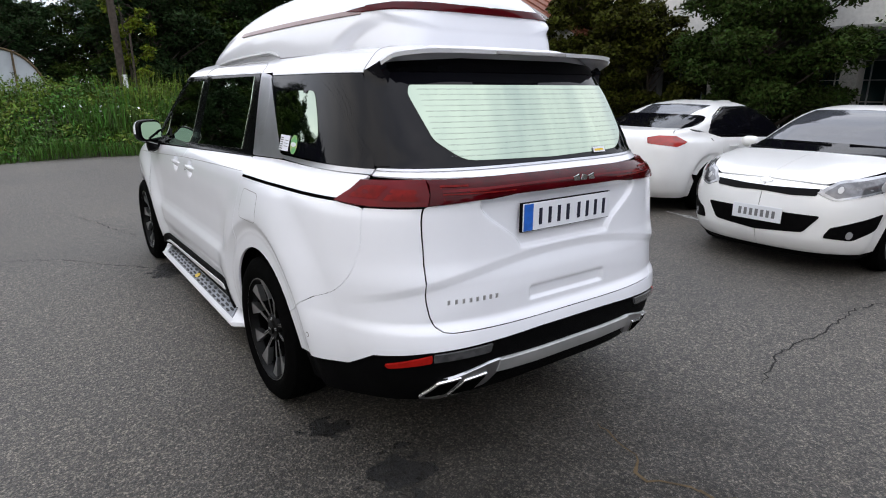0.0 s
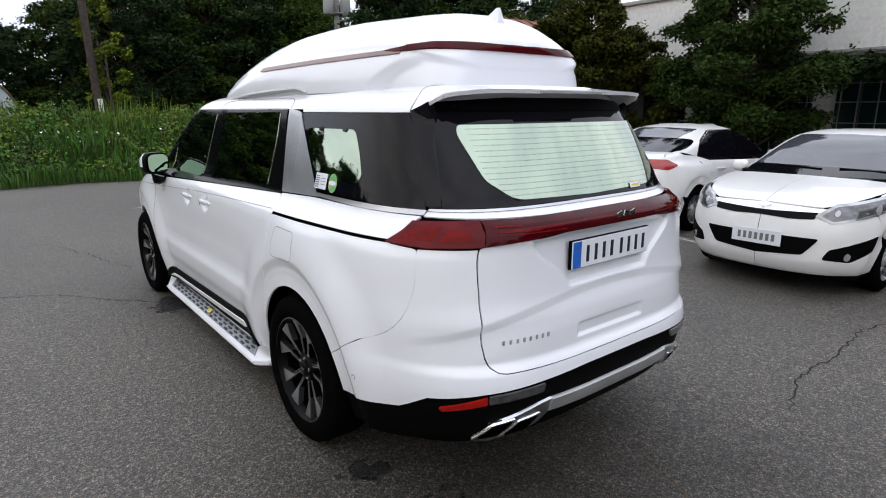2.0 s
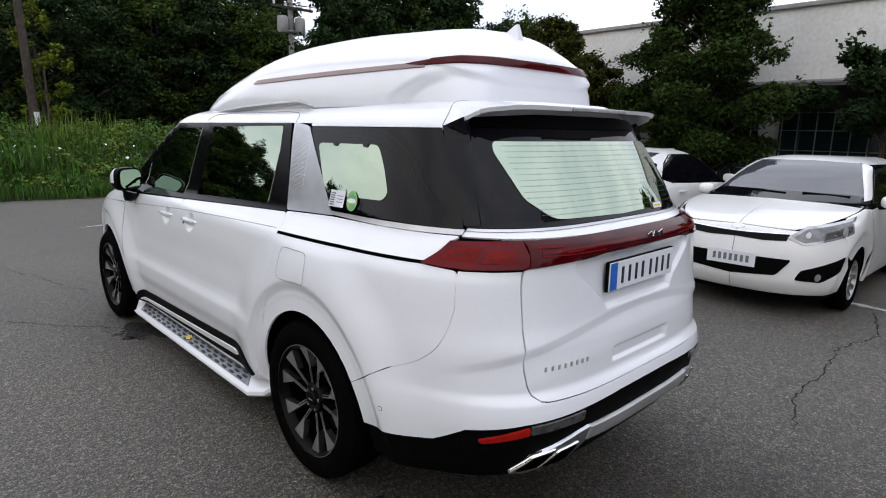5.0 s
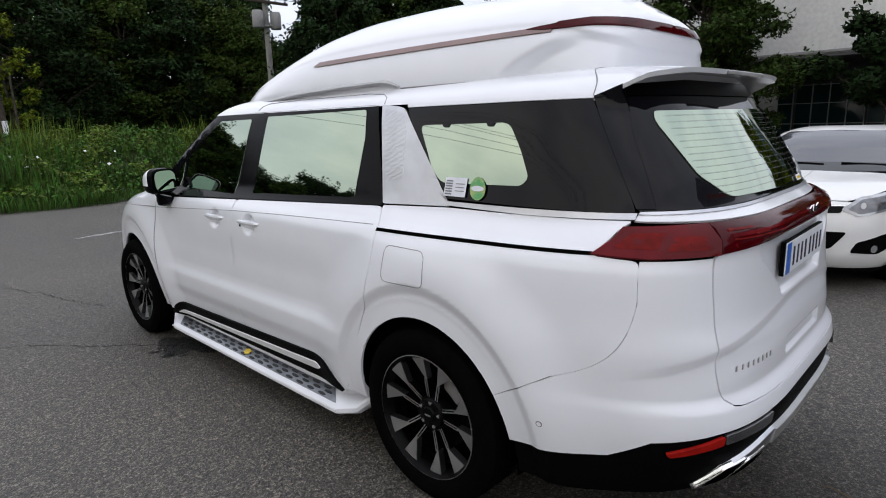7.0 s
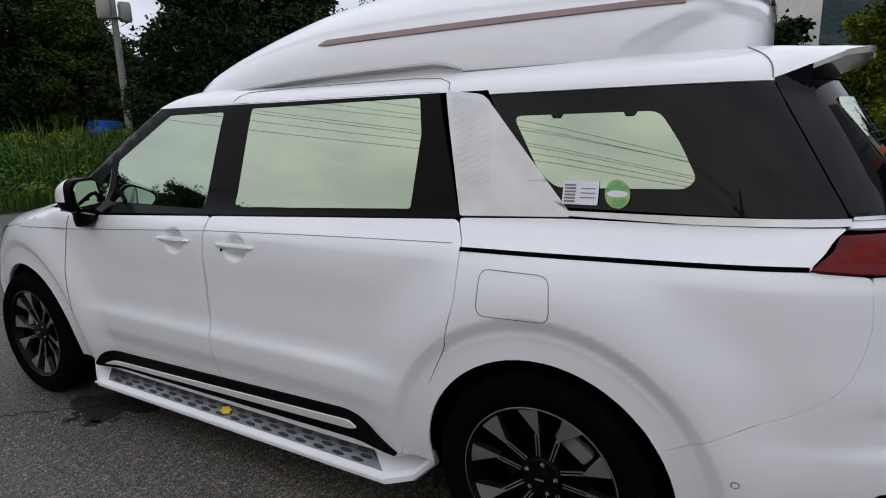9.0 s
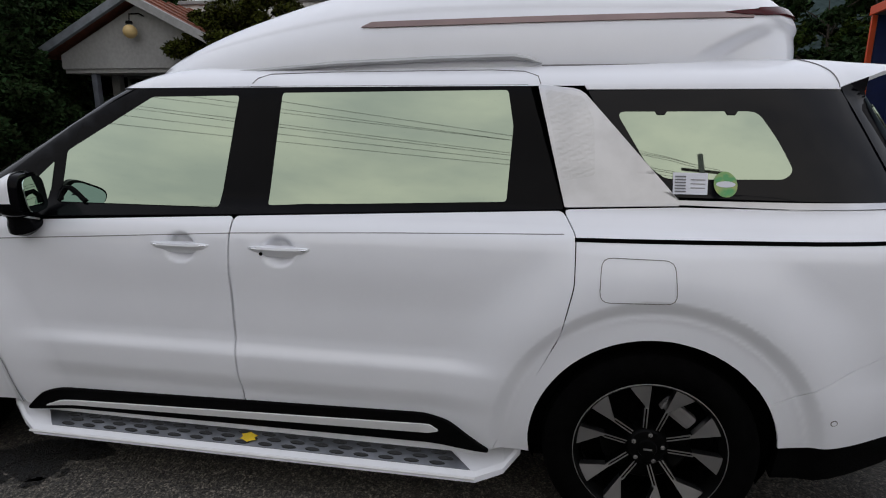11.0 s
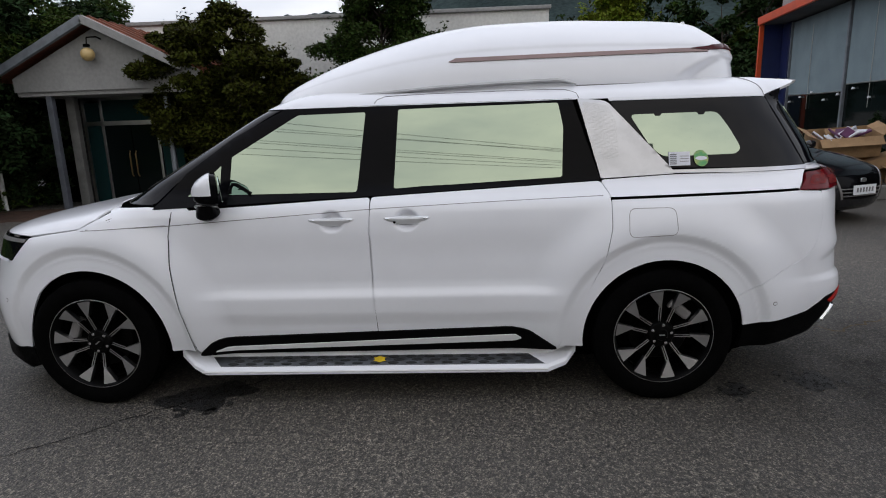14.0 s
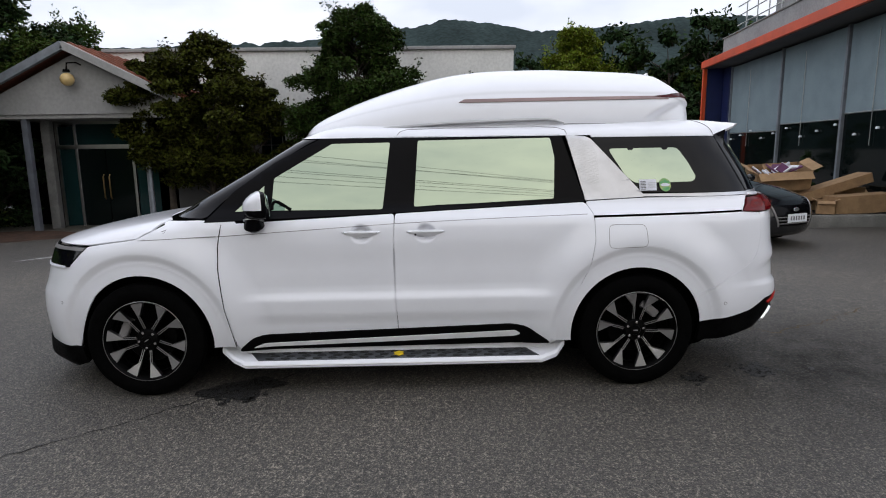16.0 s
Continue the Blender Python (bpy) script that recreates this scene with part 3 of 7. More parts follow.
BLIND = mat("grey_blue_blind", (0.23, 0.30, 0.33), 0.75, var=0.12, scale=2, fine=0.1, fine_scale=60)
CARDBOARD = mat("cardboard", (0.40, 0.25, 0.13), 0.85, var=0.22, scale=6, fine=0.15, fine_scale=50)
GLOBE = mat("yellowed_globe", (0.62, 0.45, 0.20), 0.35, var=0.15, scale=12)
VINYL = mat("grey_vinyl_sheet", (0.42, 0.45, 0.48), 0.4, var=0.25, scale=1.5)
# bluish grey base has the haze of distance mixed in
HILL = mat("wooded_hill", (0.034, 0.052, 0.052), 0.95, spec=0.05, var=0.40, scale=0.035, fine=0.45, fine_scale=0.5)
SIGN_BLUE = mat("blue_sign", (0.02, 0.09, 0.42), 0.4)
TARP = mat("blue_tarpaulin", (0.02, 0.14, 0.60), 0.5, var=0.25, scale=6)


def ground_z(x, y):
    return -0.018 * (min(max(x, 2), 14) - 2)


xs = [-600, -200, -80, -40, -20, -12, -8, -4, -2, 0, 2, 3, 4, 6, 8, 10, 12, 14, 16, 20, 40, 90, 200, 600]
ys = [-600, -200, -80, -40, -20, -10, -5, 0, 5, 10, 15, 20, 40, 90, 200, 600]
gv = [(x, y, ground_z(x, y)) for y in ys for x in xs]
gf = [(j * len(xs) + i, j * len(xs) + i + 1, (j + 1) * len(xs) + i + 1, (j + 1) * len(xs) + i) for j in range(len(ys) - 1) for i in range(len(xs) - 1)]
tagged(mesh_np("ground", gv, gf, ASPHALT), "worn grey asphalt yard", "ground", kind="structure")


def flat_patch(name, outline, material, label, lift=0.003):
    bm = bmesh.new()
    bm.faces.new([bm.verts.new((x, y, ground_z(x, y) + lift)) for x, y in outline])
    bmesh.ops.triangulate(bm, faces=bm.faces[:])
    return tagged(part(name, bm, material), label, "ground", kind="structure")


def blob(cx, cy, rx, ry, seed, n=40, rough=0.35):
    r = random.Random(seed)
    ph = [r.uniform(0, 6.28) for _ in range(6)]
    out = []
    for k in range(n):
        t = 2 * math.pi * k / n
        f = 1 + rough * sum(math.sin(t * (i + 2) + ph[i]) / (i + 1.5) for i in range(6)) * 0.5 + r.uniform(-.08, .08)
        out.append((cx + rx * f * math.cos(t), cy + ry * f * math.sin(t)))
    return out


def ribbon(pts, width, seed, jag=0.02, step=0.05):
    """A jagged strip along points."""
    r = random.Random(seed)
    line = []
    for (x0, y0), (x1, y1) in zip(pts, pts[1:]):
        k = max(1, int(math.hypot(x1 - x0, y1 - y0) / step))
        for i in range(k):
            t = i / k
            line.append((x0 + (x1 - x0) * t + r.uniform(-jag, jag), y0 + (y1 - y0) * t + r.uniform(-jag, jag)))
    line.append(pts[-1])
    a, b = [], []
    for i, (x, y) in enumerate(line):
        p, q = line[max(i - 1, 0)], line[min(i + 1, len(line) - 1)]
        d = Vector((q[0] - p[0], q[1] - p[1])).normalized()
        w = width * r.uniform(.35, 1.2) / 2 * min(1, i / 3 + .2, (len(line) - 1 - i) / 3 + .2)
        a.append((x - d.y * w, y + d.x * w))
        b.append((x + d.y * w, y - d.x * w))
    return a, b


def strip(name, pts, width, material, label, seed, jag=0.02, lift=0.003, step=0.05):
    a, b = ribbon(pts, width, seed, jag, step)
    bm = bmesh.new()
    va = [bm.verts.new((x, y, ground_z(x, y) + lift)) for x, y in a]
    vb = [bm.verts.new((x, y, ground_z(x, y) + lift)) for x, y in b]
    for i in range(len(va) - 1):
        bm.faces.new((va[i], va[i + 1], vb[i + 1], vb[i]))
    return tagged(part(name, bm, material), label, "ground", kind="structure")


strip("crack", [(3.1, 1.05), (3.6, 1.2), (4.2, 1.18), (4.9, 1.25), (5.5, 1.1), (6.4, 1.3)], 0.014, CRACK, "jagged crack in the asphalt", 3, 0.016)
strip("crack", [(1.35, 4.55), (1.05, 4.9), (.85, 5.15), (.72, 5.3), (.45, 5.62), (.2, 5.95), (-.5, 6.3), (-1.6, 6.5)], 0.010, CRACK, "fine crack in the asphalt", 4, 0.02)
strip("crack", [(-.6, 8.9), (.4, 8.3), (.75, 7.1), (.9, 6.5)], 0.009, CRACK, "fine crack in the asphalt", 6, 0.03)
strip("crack", [(2.6, -.3), (2.2, .3), (1.9, .9), (2.05, 1.3)], 0.016, RUSTY, "rust-brown seam in the asphalt", 7, 0.04)
def fading_dark_material(cx, cy, r):
    """A thin dark layer that fades out from its middle."""
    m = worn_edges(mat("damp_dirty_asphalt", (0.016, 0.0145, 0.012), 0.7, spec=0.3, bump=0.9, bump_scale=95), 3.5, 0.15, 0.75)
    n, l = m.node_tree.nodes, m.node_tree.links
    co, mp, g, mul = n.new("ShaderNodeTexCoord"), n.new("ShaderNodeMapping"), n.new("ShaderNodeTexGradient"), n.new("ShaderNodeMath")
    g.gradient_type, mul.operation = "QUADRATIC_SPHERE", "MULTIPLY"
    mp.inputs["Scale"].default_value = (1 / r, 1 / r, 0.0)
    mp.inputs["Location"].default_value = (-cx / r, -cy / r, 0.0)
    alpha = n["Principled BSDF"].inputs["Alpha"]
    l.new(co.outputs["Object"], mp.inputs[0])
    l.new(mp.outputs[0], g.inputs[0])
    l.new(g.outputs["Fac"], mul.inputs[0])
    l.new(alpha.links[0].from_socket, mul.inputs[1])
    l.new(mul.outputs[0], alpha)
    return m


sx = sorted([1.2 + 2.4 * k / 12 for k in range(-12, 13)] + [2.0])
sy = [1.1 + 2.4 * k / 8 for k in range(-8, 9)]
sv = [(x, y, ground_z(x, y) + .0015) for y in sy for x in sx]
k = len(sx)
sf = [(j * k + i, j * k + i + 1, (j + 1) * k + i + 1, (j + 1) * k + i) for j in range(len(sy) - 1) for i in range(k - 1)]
tagged(mesh_np("damp_stain", sv, sf, fading_dark_material(1.2, 1.1, 2.4)), "large faint damp stain behind the van", "ground", kind="structure")
flat_patch("rust_stain", blob(.35, 1.15, .05, .035, 18, rough=.8), RUSTY, "small rust-brown dirt patch on asphalt")
flat_patch("oil_stain", blob(1.0, 2.0, .085, .075, 9, rough=.7), WET, "small dark oil stain on asphalt")
flat_patch("oil_stain", blob(1.1, 1.525, .13, .10, 10, rough=.6), WET, "dark oil stain on asphalt")
flat_patch("oil_stain", blob(.98, 5.0, .16, .24, 11, rough=.7), WET, "dark wet patch beside the front wheel")
flat_patch("oil_stain", blob(1.1, 1.15, .03, .025, 12, rough=.7), WET, "tiny oil drop on asphalt")
for cx, cy, size, seed in ((1.0, 2.0, .10, 90), (1.1, 1.525, .14, 91), (.98, 5.0, .16, 92)):
    rs = random.Random(seed)
    for k in range(5):
        a, d, q = rs.uniform(0, 6.28), size * rs.uniform(.8, 1.4), size * rs.uniform(.06, .20)
        flat_patch("oil_spot", blob(cx + d * math.cos(a), cy + d * math.sin(a), q * 1.3, q, seed * 20 + k, 14, .8), WET, "small dark oil spot on asphalt")
for seed, pts, w in ((21, [(1.7, 10.62), (3.4, 11.05)], .12), (22, [(6.2, 10.05), (7.6, 8.9)], .13), (23, [(6.45, -.4), (6.55, 1.2), (6.75, 2.9), (7.05, 4.3)], .12)):
    strip("road_line", pts, w, LINE_PAINT, "worn white parking line", seed, 0.006, 0.004, 0.12)

flat_patch("soil_bed", blob(9.3, 13.0, 1.15, 2.0, 19, 60, .25), RED_SOIL, "bare red-brown soil before the porch", .006)

# ---- plants ----
def crown_points(rng, lobes, n, shell=0.55):
    """Points in the outer part of a set of (x, y, z, rx, ry, rz) lobes, with the way out of each."""
    vol = np.array([(l[3] * l[4] * l[5]) ** 0.67 for l in lobes])
    which = rng.choice(len(lobes), n, p=vol / vol.sum())
    L = np.array(lobes)[which]
    d = rng.normal(size=(n, 3))
    d[:, 2] = np.where(rng.random(n) < 0.55, np.abs(d[:, 2]), d[:, 2])
    d /= np.linalg.norm(d, axis=1)[:, None]
    r = rng.uniform(shell, 1.06, (n, 1)) ** 0.7
    return L[:, :3] + d * L[:, 3:] * r, d


def tree(name, seed, height, spread, bare, leaf, count, size, label, trunk=0.12, lobes=26, pointed=0.3, category="tree"):
    """A tree with a tapered trunk, limbs that carry clumps of foliage, shoots, and single leaves."""
    rng = np.random.default_rng(seed)
    r = random.Random(seed)
    root = empty(name, label=label, category=category)
    bm = bmesh.new()
    lean = [r.uniform(-.15, .15) for _ in range(2)]
    stem = [(lean[0] * t * t * height * .3, lean[1] * t * t * height * .3, height * .90 * t) for t in np.linspace(0, 1, 8)]
    tube_bm(stem, [trunk * (1.25 - 1.15 * t) for t in np.linspace(0, 1, 8)], 9, bm)
    ls = []
    for i in range(lobes):
        t = (i + r.random()) / lobes
        z = bare + (height - bare) * t
        prof = math.sin(math.pi * (0.14 + 0.80 * t ** (0.75 + pointed))) ** 0.8
        a = i * 2.4 + r.uniform(-.6, .6)
        d = spread * prof * r.uniform(.30, 1.0)
        k = spread * r.uniform(.17, .33) * (1.0 - .35 * t)
        c = (d * math.cos(a), d * math.sin(a), z)
        ls.append((*c, k * 1.15, k * 1.15, k * r.uniform(.5, .75)))
        s = stem[min(int(t * 5) + 1, 7)]
        z0 = max(bare * .6, z - d * .7)
        mid = (c[0] * .5, c[1] * .5, (z0 + z) / 2 + .05)
        tube_bm([(s[0] * .5, s[1] * .5, z0), mid, c], [trunk * .38 * (1 - .6 * t), trunk * .22, trunk * .08], 5, bm)
    part("trunk", bm, BARK, root)
    pts, out = crown_points(rng, ls, count, 0.35)
    pts = pts + rng.normal(size=pts.shape) * spread * 0.02
    # shoots that stand out of the crown
    n = max(20, lobes)
    base = np.array(ls)[rng.integers(0, len(ls), n)]
    way = rng.normal(size=(n, 3)) * 0.5 + base[:, :3] * np.array([1, 1, 0]) / spread
    way[:, 2] = np.abs(way[:, 2]) + 0.5
    way /= np.linalg.norm(way, axis=1)[:, None]
    along = rng.uniform(0.3, 1.0, (n, 26, 1))
    ln = (base[:, 3] * rng.uniform(1.0, 2.0, n))[:, None, None]
    shoot = (base[:, None, :3] + way[:, None, :] * along * ln + rng.normal(size=(n, 26, 3)) * size * .6).reshape(-1, 3)
    pts = np.concatenate([pts, shoot])
    out = np.concatenate([out, np.repeat(way, 26, 0)])
    v, f = leaves(pts, size, size * .5, rng, 1.1, out, 0.25)
    mesh_np("crown", v, f, leaf, root)
    return root


def place(ob, x, y, z=None, turn=0, scale=1.0, tall=1.0):
    ob.matrix_world = Matrix.Translation((x, y, ground_z(x, y) if z is None else z)) @ Matrix.Rotation(radians(turn), 4, "Z") @ Matrix.Diagonal((scale, scale, scale * tall, 1))
    return ob


# woods beyond the weeds, and unseen rows added round the yard
woods = [tree("tree", 100 + i, 8.0, 2.9, 1.3, LEAF_DARK if i % 3 else LEAF_MID, 28000, 0.19, "dense dark green broadleaf tree behind the weeds", 0.17, 60, 0.05) for i in range(4)]
for w in woods:
    w["group"] = "woodland trees"
spots = []
rw = random.Random(5)
for x in np.arange(-24, 22, 2.7):
    for row in range(2):
        low = 0.92 if x < -9.5 else 1.0 if x < -6 else 0.76 if x < -2.5 else 0.70 if x < 1.5 else (0.86 if x < 5 else (1.0 if x < 8.5 else 0.90))
        spots.append((x + rw.uniform(-.7, .7) + row * 1.3, 27.5 + row * 4.6 + rw.uniform(-1, 1), low * rw.uniform(.86, 1.06) * (1.12 if row else 1)))
for k in range(5):
    spots.append((13.5 + k * 1.1 + rw.uniform(-.5, .5), 26.0 - k * 2.6, 0.74 * rw.uniform(.85, 1.05)))
spots += [(12.6, 17.6, .80), (15.4, 16.4, .84), (13.9, 14.4, .62), (14.5, 17.9, .9)]
# unseen rows added behind the viewpoint to darken what the van reflects
for k in range(9):
    spots.append((-33 + rw.uniform(-2, 2), -22 + k * 6.0, rw.uniform(.95, 1.2)))
for k in range(5):
    spots.append((-36 + k * 4.0, -30 - k * 1.5, rw.uniform(.8, .95)))
for k in range(6):
    spots.append((-20 + k * 8.5, -34 + rw.uniform(-2, 2), rw.uniform(.7, .95)))
for i, (x, y, s) in enumerate(spots):
    if y > 19 and 52.5 < math.degrees(math.atan2(y - 1, x + .5)) < 61:
        s *= 0.66
    m = Matrix.Translation((x, y, 0.0)) @ Matrix.Rotation(rw.uniform(0, 6.28), 4, "Z") @ Matrix.Diagonal((s * 1.05, s * 1.05, s, 1))
    if i < 4:
        woods[i].matrix_world = m
    else:
        copy_thing(woods[i % 4], m)

# trees before the buildings
place(tree("garden_tree", 31, 4.1, 1.4, 1.0, LEAF_BRONZE, 52000, 0.095, "bronze-green garden tree beside the porch", .07, 60, .9), 11.0, 8.72)
place(tree("garden_tree", 32, 3.75, 1.1, 1.45, LEAF_BRONZE, 44000, 0.095, "bushy bronze-green garden tree beside the porch", .07, 50, .7), 10.75, 9.55)
place(tree("garden_tree", 36, 3.2, 1.0, 1.2, LEAF_BRONZE, 22000, 0.095, "small bronze-green garden tree before the wall", .05, 34, .4), 11.3, 7.75)
place(tree("garden_tree", 33, 4.75, 1.5, 1.35, LEAF_DEEP, 76000, 0.085, "tall dense dark green tree before the white building", .09, 84, .0), 11.2, 5.30)
place(tree("garden_tree", 34, 3.1, 1.2, 1.9, LEAF_DARK, 14000, 0.13, "dark green garden tree with long leaves", .06, 16, .1), 11.3, 2.3)
place(tree("garden_tree", 40, 3.0, 1.25, .1, LEAF_DARK, 26000, 0.12, "dense dark shrub beside the porch", .06, 50, .0), 11.3, 14.1)
place(tree("garden_tree", 41, 5.7, 1.8, .6, LEAF_DARK, 40000, 0.13, "dense dark tree before the porch's corner", .08, 60, .1), 9.3, 14.1)
place(tree("hedge_bush", 35, 4.2, 1.2, .1, LEAF_LIME, 60000, 0.08, "tall dense yellow-green hedge bush", .06, 90, -.1, "bush"), 10.9, .40)
place(tree("potted_conifer", 39, 1.45, .30, .2, LEAF_DARK, 4000, 0.05, "narrow dark green conifer before the glass front", .03, 18, .4, "bush"), 11.6, -5.55)

place(tree("sapling", 43, 4.6, .95, .5, LEAF_LIME, 3600, 0.13, "slender yellow-green sapling beside a timber pole", .05, 26, .5), 3.75, 23.9, .7)

# weeds
def berm_z(x, y):
    return ground_z(x, y) + 0.85 * soft(14.6, 20.0, y) + 0.12 * math.sin(x * 1.3) * soft(15, 18, y)


def verge(x):
    return 14.75 + 0.10 * x + 0.16 * math.sin(x * 1.7)


bx = np.linspace(-22, 13, 60)
by = np.linspace(0, 1, 14)
vv, ff = [], []
for j, t in enumerate(by):
    for x in bx:
        y = verge(x) + t * (32 - verge(x))
        vv.append((x, y, berm_z(x, y) + 0.01 if t else ground_z(x, y) - 0.02))
for j in range(len(by) - 1):
    for i in range(len(bx) - 1):
        ff.append((j * 60 + i, j * 60 + i + 1, (j + 1) * 60 + i + 1, (j + 1) * 60 + i))
tagged(mesh_np("weed_bank", vv, ff, SOIL, smooth=True), "earth bank under rank weeds", "ground", kind="structure")


def weeds(seed, n, tall, wide, y0, y1, x0, x1, spread, material, name, label):
    """Arching blades and broad leaves rooted on the bank."""
    rng = np.random.default_rng(seed)
    x = rng.uniform(x0, x1, n)
    y = np.array([verge(a) for a in x]) + y0 + (y1 - y0) * rng.uniform(0, 1, n) ** 1.3
    clump = 0.65 + 0.5 * np.sin(x * 1.9 + y * 0.8) * np.sin(y * 1.3 + 1.0 + x * .6)
    z = np.array([berm_z(a, b) for a, b in zip(x, y)])
    h = tall * rng.uniform(.45, 1.1, n) * np.clip(clump, .35, 1.2)
    a = rng.uniform(0, 2 * math.pi, n)
    lean = spread * rng.uniform(.2, 1.0, n) * h
    d = np.stack([np.cos(a), np.sin(a), np.zeros(n)], 1)
    s = np.stack([-np.sin(a), np.cos(a), np.zeros(n)], 1) * (wide * rng.uniform(.6, 1.3, n))[:, None]
    p0 = np.stack([x, y, z - .02], 1)
    p1 = p0 + d * (lean * .35)[:, None] + np.stack([np.zeros(n), np.zeros(n), h * .68], 1)
    p2 = p0 + d * lean[:, None] + np.stack([np.zeros(n), np.zeros(n), h], 1)
    v = np.stack([p0 - s * .4, p0 + s * .4, p1 - s, p1 + s, p2], 1).reshape(-1, 3)
    k = np.arange(n)[:, None] * 5
    tri = np.concatenate([k + np.array([[0, 1, 3]]), k + np.array([[0, 3, 2]]), k + np.array([[2, 3, 4]])], 1).reshape(-1, 3)
    return tagged(mesh_np(name, v, tri, material), label, "weeds", kind="stuff")


weeds(61, 26000, .45, .009, 0.0, 2.4, -10, 12, .55, GRASS, "grass_edge", "long green grass along the yard's edge")
weeds(67, 5000, 1.35, .010, 3.2, 6.8, -10, 13, .25, WEED_LIME, "plume_grass", "tall yellow-green plumed grass on the bank")
weeds(62, 15000, .95, .011, 1.2, 6.5, -10, 13, .40, GRASS, "tall_grass", "tall rank green weeds on the bank")
for seed, n, lo, material, label in ((63, 34000, .25, GRASS, "broad-leaved green weeds on the bank"), (66, 26000, .50, WEED_LIME, "yellow-green young weeds on the bank")):
    rngw = np.random.default_rng(seed)
    wx = rngw.uniform(-10, 13, n)
    wy = np.array([verge(a) for a in wx]) + 0.25 + 6.5 * rngw.uniform(0, 1, n)
    lump = np.sin(wx * 2.3 + wy + seed) * np.sin(wy * 1.5 + wx * .7) + .5 * np.sin(wx * 5.1 - wy * 2 + seed)
    hh = (0.26 + .55 * np.clip((wy - 15) / 3.5, 0, 1)) * np.clip(0.75 + .38 * lump, .25, 1.3)
    keep = (lump > -.1) if seed == 66 else (lump > -2)
    wz = np.array([berm_z(a, b) for a, b in zip(wx, wy)]) + hh * rngw.uniform(lo, 1.0, n) ** .6
    v, f = leaves(np.stack([wx, wy, wz], 1)[keep], .105, .055, rngw, 1.4)
    tagged(mesh_np("broad_weeds", v, f, material), label, "weeds", kind="stuff")
rngb = np.random.default_rng(64)
n = 5000
wx = rngb.uniform(6, 12.5, n)
wy = rngb.uniform(10.5, 14.5, n)
keep = (wy > 13.6) | (wx > 9.8) & (wy > 13.4)
pts = np.stack([wx, wy, np.array([ground_z(a, b) for a, b in zip(wx, wy)]) + rngb.uniform(.03, .5, n)], 1)[keep]
v, f = leaves(pts, .12, .07, rngb, 1.0)
tagged(mesh_np("bed_plants", v, f, LEAF_MID), "low green bedding plants beside the porch", "weeds", kind="stuff")
rngf = np.random.default_rng(65)
pts = np.stack([rngf.uniform(.5, 4.2, 24), rngf.uniform(15.8, 17.4, 24), rngf.uniform(.75, 1.15, 24)], 1)
v, f = leaves(pts, .075, .06, rngf, 1.0)
tagged(mesh_np("white_flowers", v, f, PAPER), "scattered white flowers among the weeds", "flowers", kind="stuff")

# hills
hill_z = curve_table((-420, 50), (-300, 58), (-150, 62), (-120, 62.8), (-100, 60.6), (-79, 59), (-55, 58), (-29, 62), (-8, 64.2), (2, 62.3), (18, 59.7), (58, 55), (150, 50), (420, 40))


hv, hf = [], []
hs = np.linspace(-420, 420, 700)
rows_up = np.linspace(0, 1, 13)
for s in hs:
    for t in rows_up:
        canopy = 1.5 * noise.noise((s * .16, t * 22, 3.0)) + .9 * noise.noise((s * .42, t * 50, 7.0))
        fold = 5 * noise.noise((s * .018, t * 2.2, 1.0)) * math.sin(math.pi * t)
        hv.append((300 + 120 * (t - 1) - .0006 * s * s + fold * 2, s, -8 + (hill_z(s) + 8) * t ** .8 + (canopy + fold if t else 0)))
k = len(rows_up)
for i in range(len(hs) - 1):
    for j in range(k - 1):
        hf.append((i * k + j, (i + 1) * k + j, (i + 1) * k + j + 1, i * k + j + 1))
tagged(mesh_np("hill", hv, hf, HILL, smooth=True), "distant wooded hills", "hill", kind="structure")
far = [tree("far_tree", 140 + i, 10.0, 3.2, .5, LEAF_MID if i else LEAF_DARK, 7000, .42, "distant green tree below the hills", .2, 22, .3) for i in range(2)]
for w in far:
    w["group"] = "distant trees"
rf = random.Random(12)
k = 0
stand = [(46 + rf.uniform(-5, 8), y, rf.uniform(.6, 1.0)) for y in np.arange(-46, 8, 3.4)]
stand += [(38 + rf.uniform(-5, 5), y, (.80 + .46 * soft(-3, -12, y)) * rf.uniform(.85, 1.1)) for y in np.arange(-20, 0, 1.25)]
for x, y, size in stand:
    m = Matrix.Translation((x, y, -.6)) @ Matrix.Rotation(rf.uniform(0, 6), 4, "Z") @ Matrix.Diagonal((size, size, size, 1))
    if k < 2:
        far[k].matrix_world = m
    else:
        copy_thing(far[k % 2], m)
    k += 1

# ---- poles and wires ----
def pole(name, x, y, h, r, material, label, base=0.0, lean=(0, 0)):
    root = empty(name, Matrix.Translation((x, y, base)), label=label, category="utility pole")
    part("shaft", tube_bm([(0, 0, -.3), (lean[0] * .5, lean[1] * .5, h * .5), (lean[0], lean[1], h)], [r, r * .85, r * .7], 14), material, root, smooth=True)
    return root


p1 = pole("timber_pole", 3.4, 23.4, 8.0, .14, BARK, "weathered timber utility pole in the weeds", .6, (-.25, 0))
part("guard", tube_bm([(0, -.15, .9), (0, -.15, 1.35)], .08, 8), PLATE_WHITE, p1, "white marker plate")
p0 = pole("thin_post", 3.72, 23.2, 2.7, .045, BARK, "thin grey post in the weeds", .6)
p2 = pole("concrete_pole", 11.4, 21.1, 8.2, .125, CONCRETE, "concrete utility pole with two transformers", 0.0)
